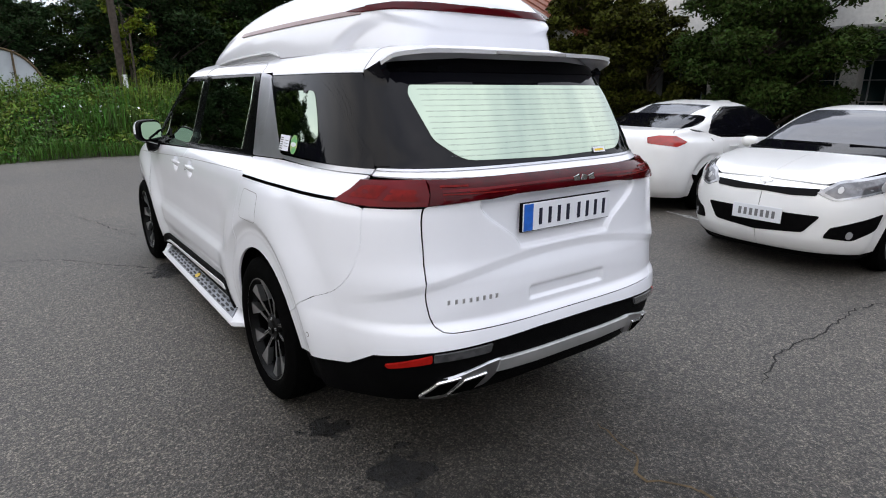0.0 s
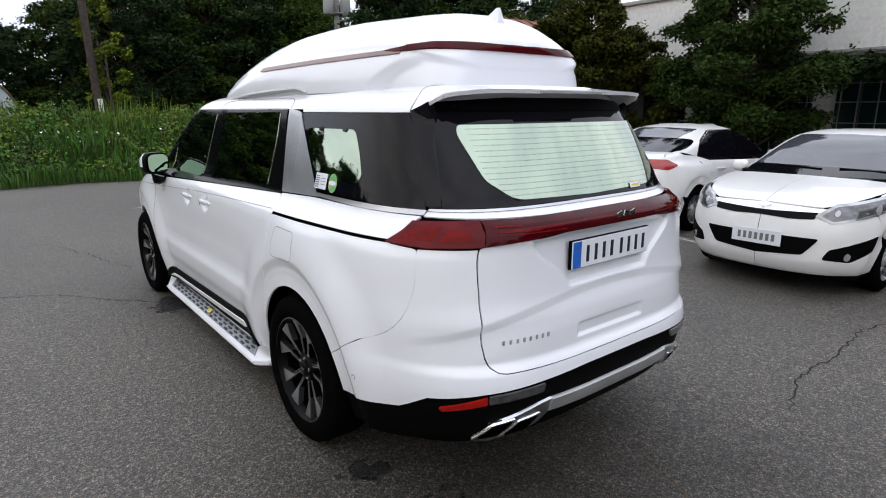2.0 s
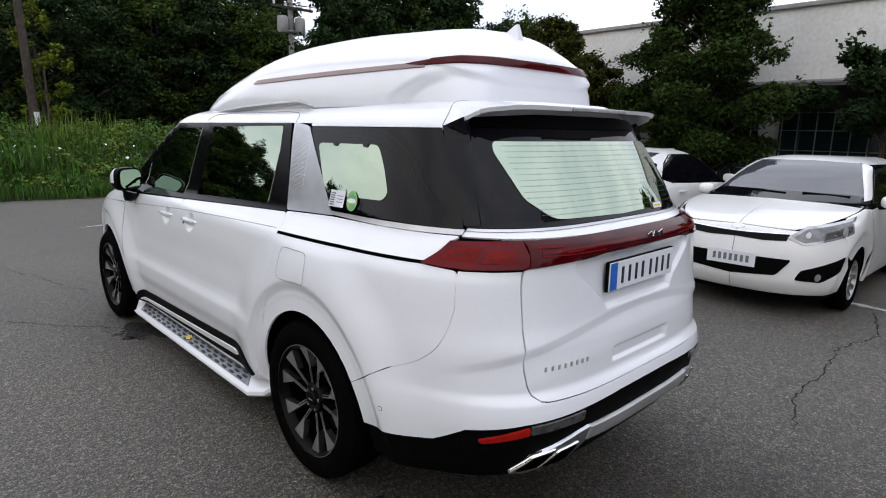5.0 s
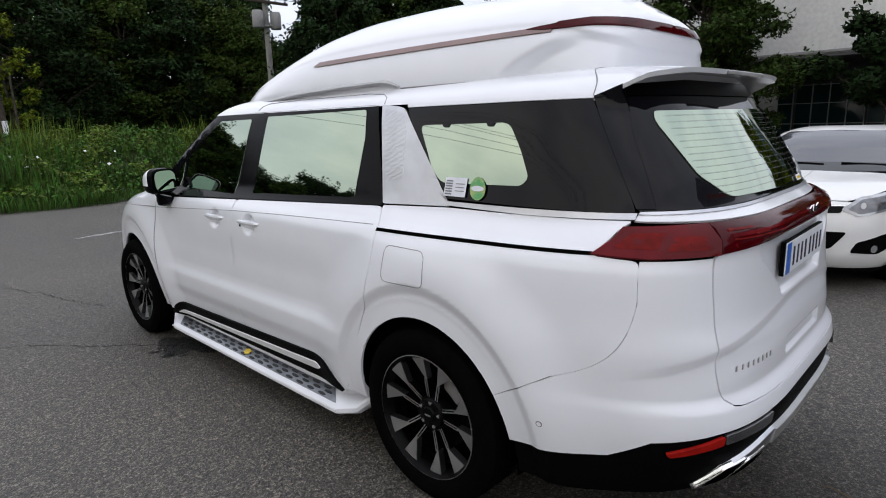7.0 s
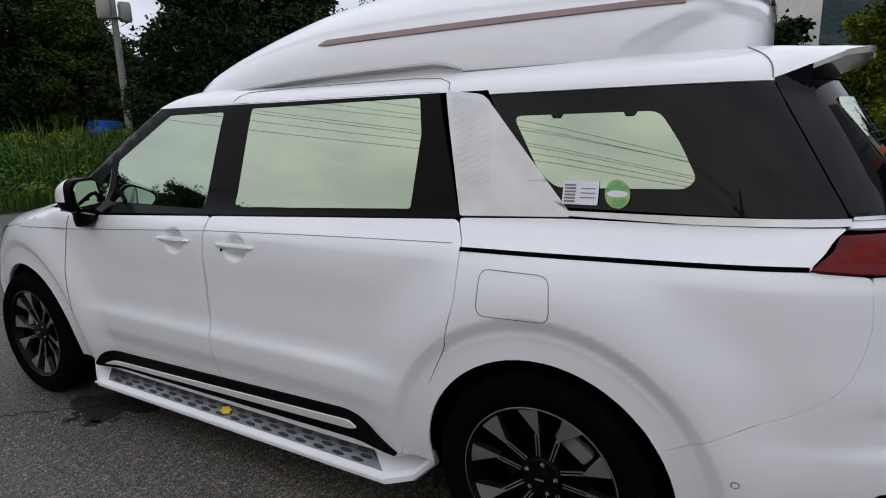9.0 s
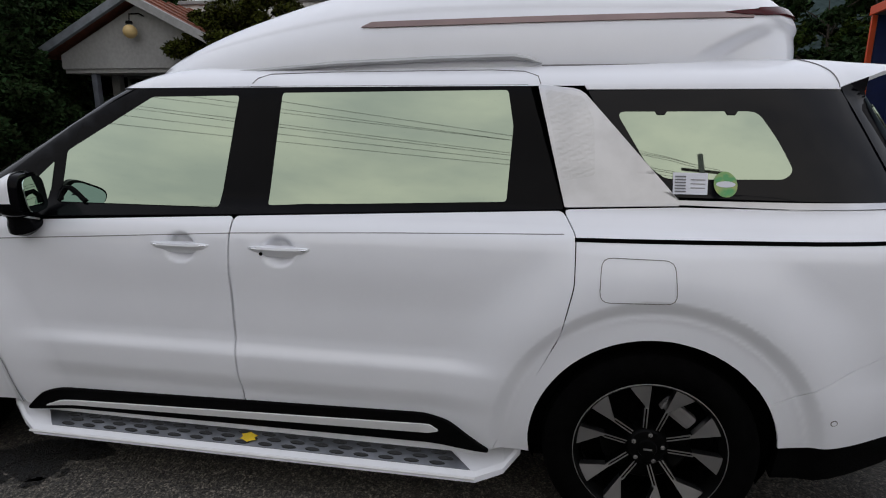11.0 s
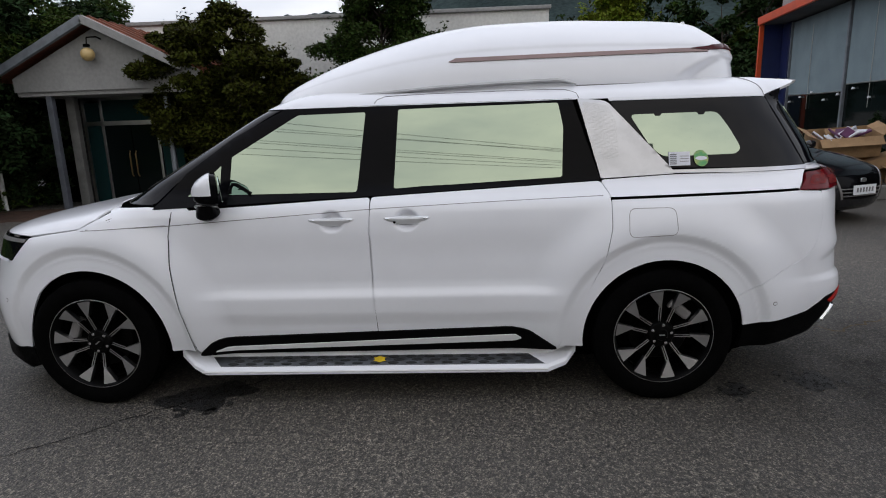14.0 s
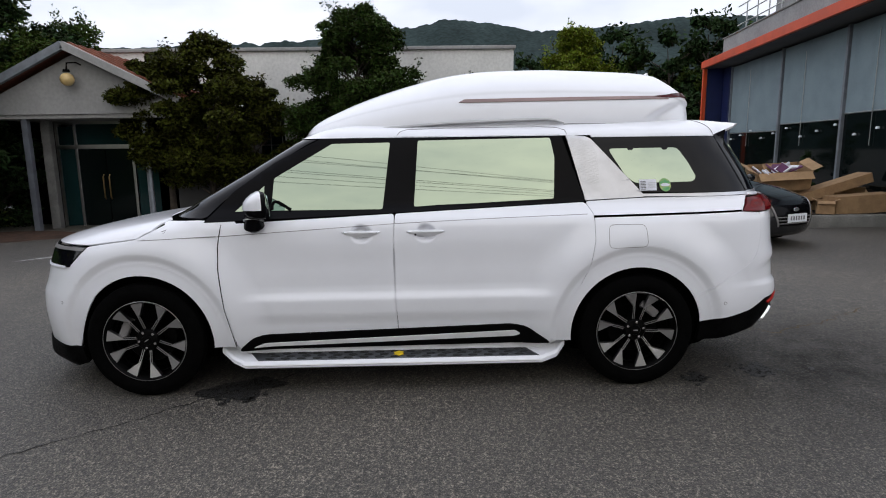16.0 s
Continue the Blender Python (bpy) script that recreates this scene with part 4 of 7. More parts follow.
for s in (-1, 1):
    part("transformer", lathe_bm([(0.0, .62), (.17, .60), (.20, .52), (.20, .04), (.17, 0), (0, 0)], 18, "z"), GREY_PLASTER, p2, smooth=True).location = (.36 * s, -.05, 5.05)
part("cross_arm", box_bm(1.7, .09, .09, (0, -.16, 5.95), .01), BARK, p2)
part("bracket", box_bm(.9, .06, .08, (0, -.12, 5.12), .01), STEEL, p2)
for s in (-.75, -.3, .35, .75):
    part("insulator", lathe_bm([(.0, .16), (.035, .15), (.05, .1), (.03, .07), (.05, .03), (.03, 0)], 10, "z"), PLATE_WHITE, p2, smooth=True).location = (s, -.16, 6.0)
pole("lattice_mast", 60.0, -14.1, 10.6, .10, STEEL, "thin pale mast far behind the roofs", 0.0)
p3 = pole("concrete_pole", -12.0, -1.6, 8.2, .16, CONCRETE, "concrete utility pole with a timber cross-arm")
part("cross_arm", box_bm(.09, 2.0, .10, (0, 0, 6.85), .01), BARK, p3)
part("cross_arm", box_bm(.09, 1.6, .10, (0, 0, 7.5), .01), BARK, p3)
for s in (-.9, -.4, .4, .9):
    part("insulator", lathe_bm([(.0, .16), (.035, .15), (.05, .1), (.03, .07), (.05, .03), (.03, 0)], 10, "z"), MATT_BLACK, p3, smooth=True).location = (0, s, 6.9)
wires = [((-12, -1.6 + a, z), (b, 40, z2), s) for a, z, b, z2, s in ((-.9, 7.05, -7.0, 12.6, .5), (-.4, 7.05, -6.2, 12.0, .5), (.4, 7.05, -5.4, 11.2, .6), (.9, 7.0, -4.6, 10.0, .6), (0, 6.3, -12, 6.0, .9), (0, 7.6, -7.6, 14.0, .4), (0, 7.7, -3.6, 13.0, .5), (-.7, 7.6, -9.0, 13.6, .3))]
wires += [((-12, -1.6 + a, z), (-10, -45, z), 1.0) for a, z in ((-.9, 7.05), (-.4, 7.05), (.4, 7.05), (.9, 7.05))]
wires += [((11.4 + s, 20.94, 6.1), (-40, 34 + s, 8.5), 1.1) for s in (-.75, -.3, .35, .75)] + [((11.4 + s, 20.94, 6.1), (42, 15 + s, 8.5), 1.1) for s in (-.75, .35, .75)]
for a, b, sag in wires:
    a, b = Vector(a), Vector(b)
    pts = [a.lerp(b, t) - Vector((0, 0, sag * 4 * t * (1 - t))) for t in np.linspace(0, 1, 15)]
    tagged(part("overhead_wire", tube_bm(pts, .009, 4), MATT_BLACK), "thin black overhead wire", "wire", "overhead wires")

# vinyl tunnel and blue tarpaulin
gh = empty("vinyl_tunnel", Matrix.Translation((-.15, 21.5, .85)) @ Matrix.Rotation(radians(14), 4, "Z"), label="grey vinyl growing tunnel behind the weeds", category="greenhouse")
bm = bmesh.new()
rows = [[bm.verts.new((1.25 * math.cos(a), y, 1.75 * math.sin(a) ** .8 if 0 < a < math.pi else 0)) for a in np.linspace(0, math.pi, 25)] for y in (0, 3, 6)]
for a, b in zip(rows, rows[1:]):
    for i in range(24):
        bm.faces.new((a[i], a[i + 1], b[i + 1], b[i]))
bm.faces.new(rows[0])
part("vinyl_skin", bm, VINYL, gh)
for y in (-.02, 2, 4, 6):
    part("hoop", tube_bm([(1.27 * math.cos(a), y, 1.77 * math.sin(a) ** .8 if 0 < a < math.pi else 0) for a in np.linspace(0, math.pi, 25)], .035, 6), STEEL if y > 0 else RUSTY, gh)
for x in (-.45, .45):
    part("door_post", box_bm(.05, .05, 1.7, (x, -.03, .85), .01), RUSTY, gh)
bm = bmesh.new()
vs = [bm.verts.new(p) for p in ((11.5, 24, .6), (13.6, 24, .6), (12.9, 24, 1.9), (12.3, 24, 1.9), (11.7, 25.4, .6), (13.8, 25.4, .6), (13.1, 25.2, 2.0), (12.4, 25.2, 2.0))]
for q in ((0, 1, 2, 3), (4, 7, 6, 5), (0, 3, 7, 4), (1, 5, 6, 2), (3, 2, 6, 7), (0, 4, 5, 1)):
    bm.faces.new([vs[i] for i in q])
tagged(part("covered_stack", bm, TARP), "stack covered with a blue tarpaulin", "tarpaulin")

# ---- long white building ----
def slab(name, sx, sy, sz, at, material, parent, bevel=0.006, label=""):
    return part(name, box_bm(sx, sy, sz, at, bevel), material, parent, label)


hb = empty("white_building", Matrix.Translation((0, 0, 0)), label="long white flat-roofed building with a recessed glass front", category="building")
slab("upper_wall", 5.0, 10.4, 1.44, (15.5, 6.7, 3.32), PLASTER, hb)
slab("roof", 5.12, 10.5, .09, (15.48, 6.7, 4.075), GREY_PLASTER, hb, .02)
slab("fascia_joint", .02, 10.4, .05, (12.99, 6.7, 2.64), GREY_PLASTER, hb)
# soffit and recess walls have their shade in the plaster colour
slab("soffit", 2.2, 10.4, .06, (14.1, 6.7, 2.57), SHADED_PLASTER, hb)
slab("back_wall", .3, 10.4, 3.1, (15.2, 6.7, 1.10), SHADED_PLASTER, hb)
slab("end_wall", 2.3, .25, 3.1, (14.15, 1.62, 1.10), SHADED_PLASTER, hb)
slab("plinth", .5, 10.4, .45, (15.0, 6.7, -.25), CONCRETE, hb)
for y in (1.9, 4.65, 7.35, 9.6):
    slab("column", .34, .30, 3.1, (13.25, y, 1.08), CONCRETE, hb, .015)
for i, y in enumerate(np.arange(2.5, 11.3, 1.38)):
    w = empty("window")
    w.parent = hb
    slab("pane", .03, 1.30, 2.0, (14.98, y, 1.12), TEAL_GLASS, w, .002)
    for z in (.35, .80, 1.25, 1.70, 2.1):
        slab("muntin", .04, 1.34, .018, (14.95, y, z), VINYL, w, .003)
    for d in (-.67, -.335, 0, .335):
        slab("mullion", .05, .018, 2.05, (14.945, y + d, 1.12), VINYL, w, .003)

# ---- porch with its gable ----
pb = empty("porch", Matrix.Translation((0, 0, 0)), label="gabled entrance porch with glass doors and posts", category="porch")
yc, half = 11.20, 2.02
gable = [(yc - half, 2.36), (yc + half - .15, 2.36), (yc + half - .15, 2.64), (yc, 3.57), (yc - half, 2.56)]
bm = bmesh.new()
fr = [bm.verts.new((10.30, y, z)) for y, z in gable]
bk = [bm.verts.new((10.48, y, z)) for y, z in gable]
bm.faces.new(fr)
bm.faces.new(bk[::-1])
for i in range(5):
    j = (i + 1) % 5
    bm.faces.new((fr[i], fr[j], bk[j], bk[i]))
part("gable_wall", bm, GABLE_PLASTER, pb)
for s in (1, -1):
    dy, dz = half + .25, 1.135
    ang = math.atan2(dz, dy)
    ln = math.hypot(dy, dz)
    turn = Matrix.Rotation(-s * ang, 4, "X")
    mid = Vector((0, s * dy / 2, -dz / 2))
    slab_m = box_bm(3.6, ln, .09, (0, 0, 0), .01, turn)
    bmesh.ops.translate(slab_m, vec=(11.85, yc + mid.y, 3.75 + mid.z), verts=slab_m.verts)
    part("roof_slope", slab_m, ROOF_RED, pb)
    edge = box_bm(.10, ln + .02, .16, (0, 0, 0), .01, turn)
    bmesh.ops.translate(edge, vec=(10.02, yc + mid.y, 3.72 + mid.z), verts=edge.verts)
    # left board takes a darker grey for the weaker light on that slope
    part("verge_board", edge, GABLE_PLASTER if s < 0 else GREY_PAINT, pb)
    for k in range(9):
        bat = box_bm(.045, ln, .05, (0, 0, 0), .008, turn)
        bmesh.ops.translate(bat, vec=(10.3 + k * .38, yc + mid.y, 3.81 + mid.z), verts=bat.verts)
        part("tile_roll", bat, ROOF_RED, pb)
slab("ceiling_slab", 2.8, 3.8, .10, (11.75, yc - .05, 2.32), GREY_PLASTER, pb)
slab("post", .13, .13, 2.72, (10.45, 12.42, .99), POST_GREY, pb, .02)
slab("post", .16, .20, 2.72, (10.95, 12.30, .99), POST_PALE, pb, .02)
slab("post", .10, .10, 2.72, (10.6, 9.95, .99), GREY_PAINT, pb, .02)
slab("step", 2.0, 3.4, .14, (11.1, 11.2, -.28), CONCRETE, pb, .02)
# porch and hall walls are coloured dark or black for the shade inside
slab("side_wall", .2, 2.0, 2.8, (11.65, 8.75, .98), SHADED_PLASTER, pb)
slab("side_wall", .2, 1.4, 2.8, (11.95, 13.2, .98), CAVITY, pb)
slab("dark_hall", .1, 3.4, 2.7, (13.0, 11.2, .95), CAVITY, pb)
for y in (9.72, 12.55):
    slab("hall_side", 1.4, .06, 2.7, (12.3, y, .95), SHADED_PLASTER, pb)
dr = empty("door")
dr.parent = pb
for y in (10.70, 12.0, 12.42):
    slab("jamb", .09, .06, 2.55, (11.5, y, 1.0), STEEL, dr, .006)
slab("transom", .09, 1.78, .10, (11.5, 11.56, 1.68), STEEL, dr, .006)
slab("header", .09, 1.78, .08, (11.5, 11.56, 2.24), STEEL, dr, .006)
slab("over_pane", .02, 1.26, .48, (11.5, 11.35, 1.97), TEAL_GLASS, dr, .002)
slab("side_pane", .02, .36, 2.4, (11.5, 12.21, .95), TEAL_GLASS, dr, .002)
for y in (11.03, 11.67):
    leaf = slab("door_leaf", .03, .62, 1.95, (11.5, y, .68), DOOR_GLASS, dr, .004)
    slab("bottom_rail", .04, .62, .12, (11.49, y, -.24), STEEL, leaf, .004)
for y in (11.28, 11.42):
    part("pull_handle", tube_bm([(11.45, y, .45), (11.41, y, .50), (11.41, y, .98), (11.45, y, 1.03)], .016, 8), BRASS, dr, smooth=True)
slab("side_pane", .02, .5, 2.4, (11.5, 10.4, .95), TEAL_GLASS, dr, .002)
gl = empty("globe_lamp", Matrix.Translation((0, 0, 0)), label="yellowed globe lamp on a gable bracket", category="lamp")
bm = bmesh.new()
bmesh.ops.create_uvsphere(bm, u_segments=24, v_segments=16, radius=.135)
bmesh.ops.translate(bm, vec=(10.1, 11.22, 3.05), verts=bm.verts)
part("globe", bm, GLOBE, gl, smooth=True)
part("bracket", tube_bm([(10.32, 11.02, 3.36), (10.2, 11.06, 3.40), (10.1, 11.2, 3.38), (10.1, 11.22, 3.22)], .016, 8), MATT_BLACK, gl, smooth=True)
part("collar", lathe_bm([(0.0, .05), (.06, .05), (.07, 0), (0, 0)], 16, "z"), MATT_BLACK, gl).location = (10.1, 11.22, 3.20)
sg = empty("signpost", Matrix.Translation((10.2, 9.75, ground_z(10, 9))), label="small blue sign on a grey post", category="sign")
part("post", tube_bm([(0, 0, 0), (0, 0, 1.75)], .035, 10), GREY_PAINT, sg)
slab("sign_face", .02, .20, .20, (-.04, 0, 1.72), SIGN_BLUE, sg, .01)
slab("sign_bar", .006, .12, .025, (-.053, 0, 1.76), PLATE_WHITE, sg, .001)
slab("sign_bar", .006, .12, .025, (-.053, 0, 1.70), PLATE_WHITE, sg, .001)
bd = empty("bollard", Matrix.Translation((10.3, 13.75, ground_z(10, 13))), label="short white post among the plants", category="post")
part("shaft", tube_bm([(0, 0, 0), (0, 0, 1.15)], .05, 12), PLASTER, bd)

# ---- glass-fronted building ----
sb = empty("showroom", Matrix.Translation((4.41, -.745, .27)) @ Matrix.Rotation(radians(-7.9), 4, "Z"), label="glass-fronted building with orange eaves and grey-blue blinds", category="building")
FY = -4.15
slab("floor_slab", 13.6, 6.0, 1.0, (8.0, FY - 3.05, -.50), CONCRETE, sb)
# back wall, ceiling and soffit are toned dark for the unlit inside
slab("back_wall", 13.6, .2, 4.2, (8.0, FY - 5.6, 1.9), SHADED_PLASTER, sb)
slab("end_wall", .16, 6.3, 4.2, (14.95, FY - 2.5, 1.85), BLUE, sb)
slab("inner_ceiling", 13.6, 5.4, .08, (8.0, FY - 2.8, 3.84), SHADED_PLASTER, sb)
slab("blue_panel", .64, .16, 4.1, (14.52, FY + .03, 1.85), BLUE, sb)
slab("corner_post", .13, .13, 4.4, (14.88, FY + .74, 1.72), ORANGE, sb)
slab("eaves_soffit", 13.7, 1.0, .08, (8.1, FY + .25, 3.96), SHADED_PLASTER, sb)
slab("eaves_band", 13.8, .10, .24, (8.06, FY + .80, 4.05), ORANGE, sb)
slab("eaves_band", .10, 1.4, .24, (15.02, FY + .12, 4.05), ORANGE, sb)
slab("parapet", 12.3, .16, .52, (7.35, FY + .55, 4.43), GREY_PLASTER, sb)
slab("roof_slab", 13.4, 5.4, .15, (8.0, FY - 2.2, 4.10), CONCRETE, sb)
slab("cornice", 12.36, .22, .04, (7.35, FY + .55, 4.70), CONCRETE, sb)
for x in np.arange(1.6, 12.8, .8):
    part("rail_post", tube_bm([(x, FY + .5, 4.70), (x, FY + .5, 5.52)], .020, 6), STEEL, sb)
for z in (4.95, 5.24, 5.52):
    part("rail", tube_bm([(1.2, FY + .5, z), (12.7, FY + .5, z)], .018, 6), STEEL, sb)
slab("upper_storey", 9.6, 4.0, 2.6, (6.9, FY - 2.2, 5.45), GREY_PLASTER, sb)
for x0, x1, zb in ((14.2, 10.35, 1.63), (10.35, 7.1, 1.80), (7.1, 4.2, 1.92), (4.2, 1.6, 1.95)):
    b = empty("shop_window")
    b.parent = sb
    xm, w = (x0 + x1) / 2, x0 - x1 - .10
    pane = slab("pane", w, .02, 3.85, (xm, FY, 1.94), DOOR_GLASS, b, .002)
    slab("blind", w - .04, .012, 3.86 - zb, (xm, FY + .018, (3.86 + zb) / 2), BLIND, b, .002, "grey-blue roller blind")
    slab("blind_rail", w - .04, .025, .03, (xm, FY + .020, zb), STEEL, b, .004)
    part("pull_cord", tube_bm([(xm + .3, FY + .05, 3.6), (xm + .3, FY + .05, 1.2)], .008, 5), STEEL, b)
    slab("mullion", .09, .12, 3.9, (x1, FY + .02, 1.94), GREY_PAINT, b, .008)
    slab("sill", w, .14, .10, (xm, FY + .03, .03), CONCRETE, b, .008)
slab("mullion", .09, .12, 3.9, (14.2, FY + .02, 1.94), GREY_PAINT, sb, .008)
# white discs stand for the small dots of light in the glass
for k in range(13):
    x = 13.9 - k * .82
    part("spotlight", lathe_bm([(0, .05), (.03, .05), (.045, 0), (0, 0)], 10, "z"), PLATE_WHITE, sb).location = (x, FY + .05, 1.42 + .12 * (k % 3))
kb = box_bm(4.6, 3.6, .42, (10.9, -4.35, -.09), .03)
tagged(part("kerb_island", kb, CONCRETE), "low concrete kerb before the glass front", "kerb", kind="structure")
bm = box_bm(4.3, 3.3, .03, (10.9, -4.35, .118), .01)
tagged(part("island_soil", bm, SOIL), "dark soil within the kerb", "ground", kind="structure")


# ---- cardboard ----
def carton(x, y, z, sx, sy, sz, turn, tilt=0, flaps=True, label="plain brown cardboard box", roll=0):
    root = empty("cardboard_box", Matrix.Translation((x, y, z)) @ Matrix.Rotation(radians(turn), 4, "Z") @ Matrix.Rotation(radians(tilt), 4, "Y") @ Matrix.Rotation(radians(roll), 4, "X"),
                 label=label, category="box", group="discarded cardboard boxes")
    t = .008
    slab("base", sx, sy, t, (0, 0, t / 2), CARDBOARD, root, .001)
    for s in (-1, 1):
        slab("wall", t, sy, sz, (s * (sx / 2), 0, sz / 2), CARDBOARD, root, .001)
        slab("wall", sx - t, t, sz, (0, s * (sy / 2), sz / 2), CARDBOARD, root, .001)
        if flaps:
            for ax in (0, 1):
                ln = (sy if ax == 0 else sx)
                fl = .30 * min(sx, sy)
                bm = box_bm(fl, ln * .97, t * .7, (fl / 2, 0, 0), .001)
                lift = radians(35 if ax else -25)
                m = Matrix.Rotation(math.pi / 2 * ax + (0 if s > 0 else math.pi), 4, "Z") @ Matrix.Translation(((sx if ax == 0 else sy) / 2, 0, sz)) @ Matrix.Rotation(lift, 4, "Y")
                bmesh.ops.transform(bm, matrix=m, verts=bm.verts)
                part("flap", bm, CARDBOARD, root)
        else:
            slab("lid", sx, sy / 2 - .004, t, (0, s * sy / 4, sz), CARDBOARD, root, .001)
    return root


carton(9.95, -3.72, .135, .95, .60, .46, 82, 0, False, "plain brown cardboard box lying closed")
big = carton(9.75, -3.70, .64, 1.08, .66, .40, 82, 3, True, "large open cardboard box full of packing waste", -15)
WRAP = mat("purple_wrap", (.12, .03, .10), .6, var=.3)
for k in range(16):
    r = random.Random(70 + k)
    bm = box_bm(r.uniform(.18, .34), r.uniform(.12, .24), .035, (0, 0, 0), .012, Euler((r.uniform(-.7, .5), r.uniform(-.6, .6), r.uniform(0, 3))).to_matrix().to_4x4())
    ob = tagged(part("packing_waste", bm, WRAP if k % 5 == 0 else CARDBOARD if k % 5 == 3 else PAPER), "crumpled packing paper in an open box", "paper", "packing waste")
    ob.matrix_world = big.matrix_world @ Matrix.Translation((r.uniform(-.40, .40), r.uniform(-.22, .22), .33 + r.uniform(-.03, .10)))
carton(9.70, -4.42, .135, .46, .42, .40, 60, 0, True, "small open cardboard box")
carton(9.45, -4.66, .50, 1.60, .42, .19, 88, 17, False, "long flat cardboard carton lying aslant")
carton(9.75, -5.20, .135, .60, .44, .46, 84, 0, False, "brown cardboard carton under a long one")
carton(9.50, -4.02, .135, .42, .36, .16, 75, 0, False, "plain brown cardboard box lying closed")
carton(8.98, -5.02, .135, 1.30, .42, .36, 91, 3, False, "brown cardboard carton lying on its side")
carton(8.88, -4.22, .135, .30, .34, .26, 60, 0, True, "torn open cardboard box")
carton(9.9, -5.85, .135, .8, .45, .40, 70, 0, True, "brown cardboard box with open flaps")

# ---- the white high-roof van ----
def van_extra(u, z):
    """The hollow above the sills and the soft ridge along the doors."""
    along = soft(0.42, 0.75, u) * (1 - soft(2.25, 2.55, u))
    ridge = 0.012 * soft(0.66, 0.60, z) * soft(0.44, 0.53, z) * along
    hollow = -0.012 * soft(0.60, 0.70, z) * soft(0.98, 0.80, z) * along
    cup = 0
    if 0.95 < z < 1.09 and 1.2 < u < 1.9:
        for u0 in (1.725, 1.33):
            cup -= 0.030 * math.exp(-(((u - u0) / 0.056) ** 2 + ((z - 1.016) / 0.047) ** 2) ** 3)
    return ridge + hollow + cup


def van_dent(y, z):
    """The plate's hollow in the tailgate and the crease under it."""
    edge = 0.27 + 0.19 * soft(0.91, 1.10, z)
    d = 0.022 * soft(edge, edge - 0.022, abs(y)) * soft(0.905, 0.924, z) * soft(1.14, 1.10, z)
    zc = 0.905 - 0.09 * (y / 0.7) ** 2
    under = zc - z
    fold = 0 if under < 0 else under / 0.035 if under < 0.035 else 1 - soft(0.035, 0.15, under)
    d += 0.010 * fold * soft(0.93, 0.80, abs(y))
    grip = soft(0.235, 0.205, abs(y)) * soft(0.685, 0.70, z) * soft(0.755, 0.735, z)
    return d + 0.014 * grip


VAN = CarSkin(
    curve_table((.1, .86), (.2, .885), (.3, .915), (.45, .948), (.6, .963), (.75, .966), (.95, .957), (1.05, .946), (1.09, .932), (1.14, .892), (1.19, .855),
                (1.25, .837), (1.4, .796), (1.55, .753), (1.6, .735), (1.635, .705), (1.665, .65), (1.69, .55), (1.70, .45)),
    curve_table((.15, .80), (.25, .98), (.33, 1.05), (.45, 1.115), (.55, 1.125), (.62, 1.115), (.67, 1.085), (.80, 1.085), (.90, 1.065), (1.0, 1.057), (1.08, 1.055),
                (1.13, 1.06), (1.17, 1.045), (1.2, 1.0), (1.23, .965), (1.3, .93), (1.45, .835), (1.58, .745), (1.62, .72), (1.7, .66)),
    curve_table((.15, 3.97), (.2, 4.03), (.3, 4.015), (.5, 4.02), (.62, 4.01), (.7, 3.98), (.85, 3.93), (.95, 3.875), (1.0, 3.74), (1.04, 3.56), (1.08, 3.3), (1.12, 3.05), (1.15, 2.95),
                (1.2, 2.88), (1.3, 2.70), (1.4, 2.52), (1.5, 2.35), (1.6, 2.17), (1.66, 2.02), (1.7, 1.8)),
    curve_table((.15, 1.4), (.95, 1.4), (1.0, 1.25), (1.08, .75), (1.12, .45), (1.15, .40), (1.2, .32), (1.4, .26), (1.66, .24), (1.7, .24)),
    3.9, 3.2, (0, 3.09), 0.415, 0.016, van_extra, van_dent)


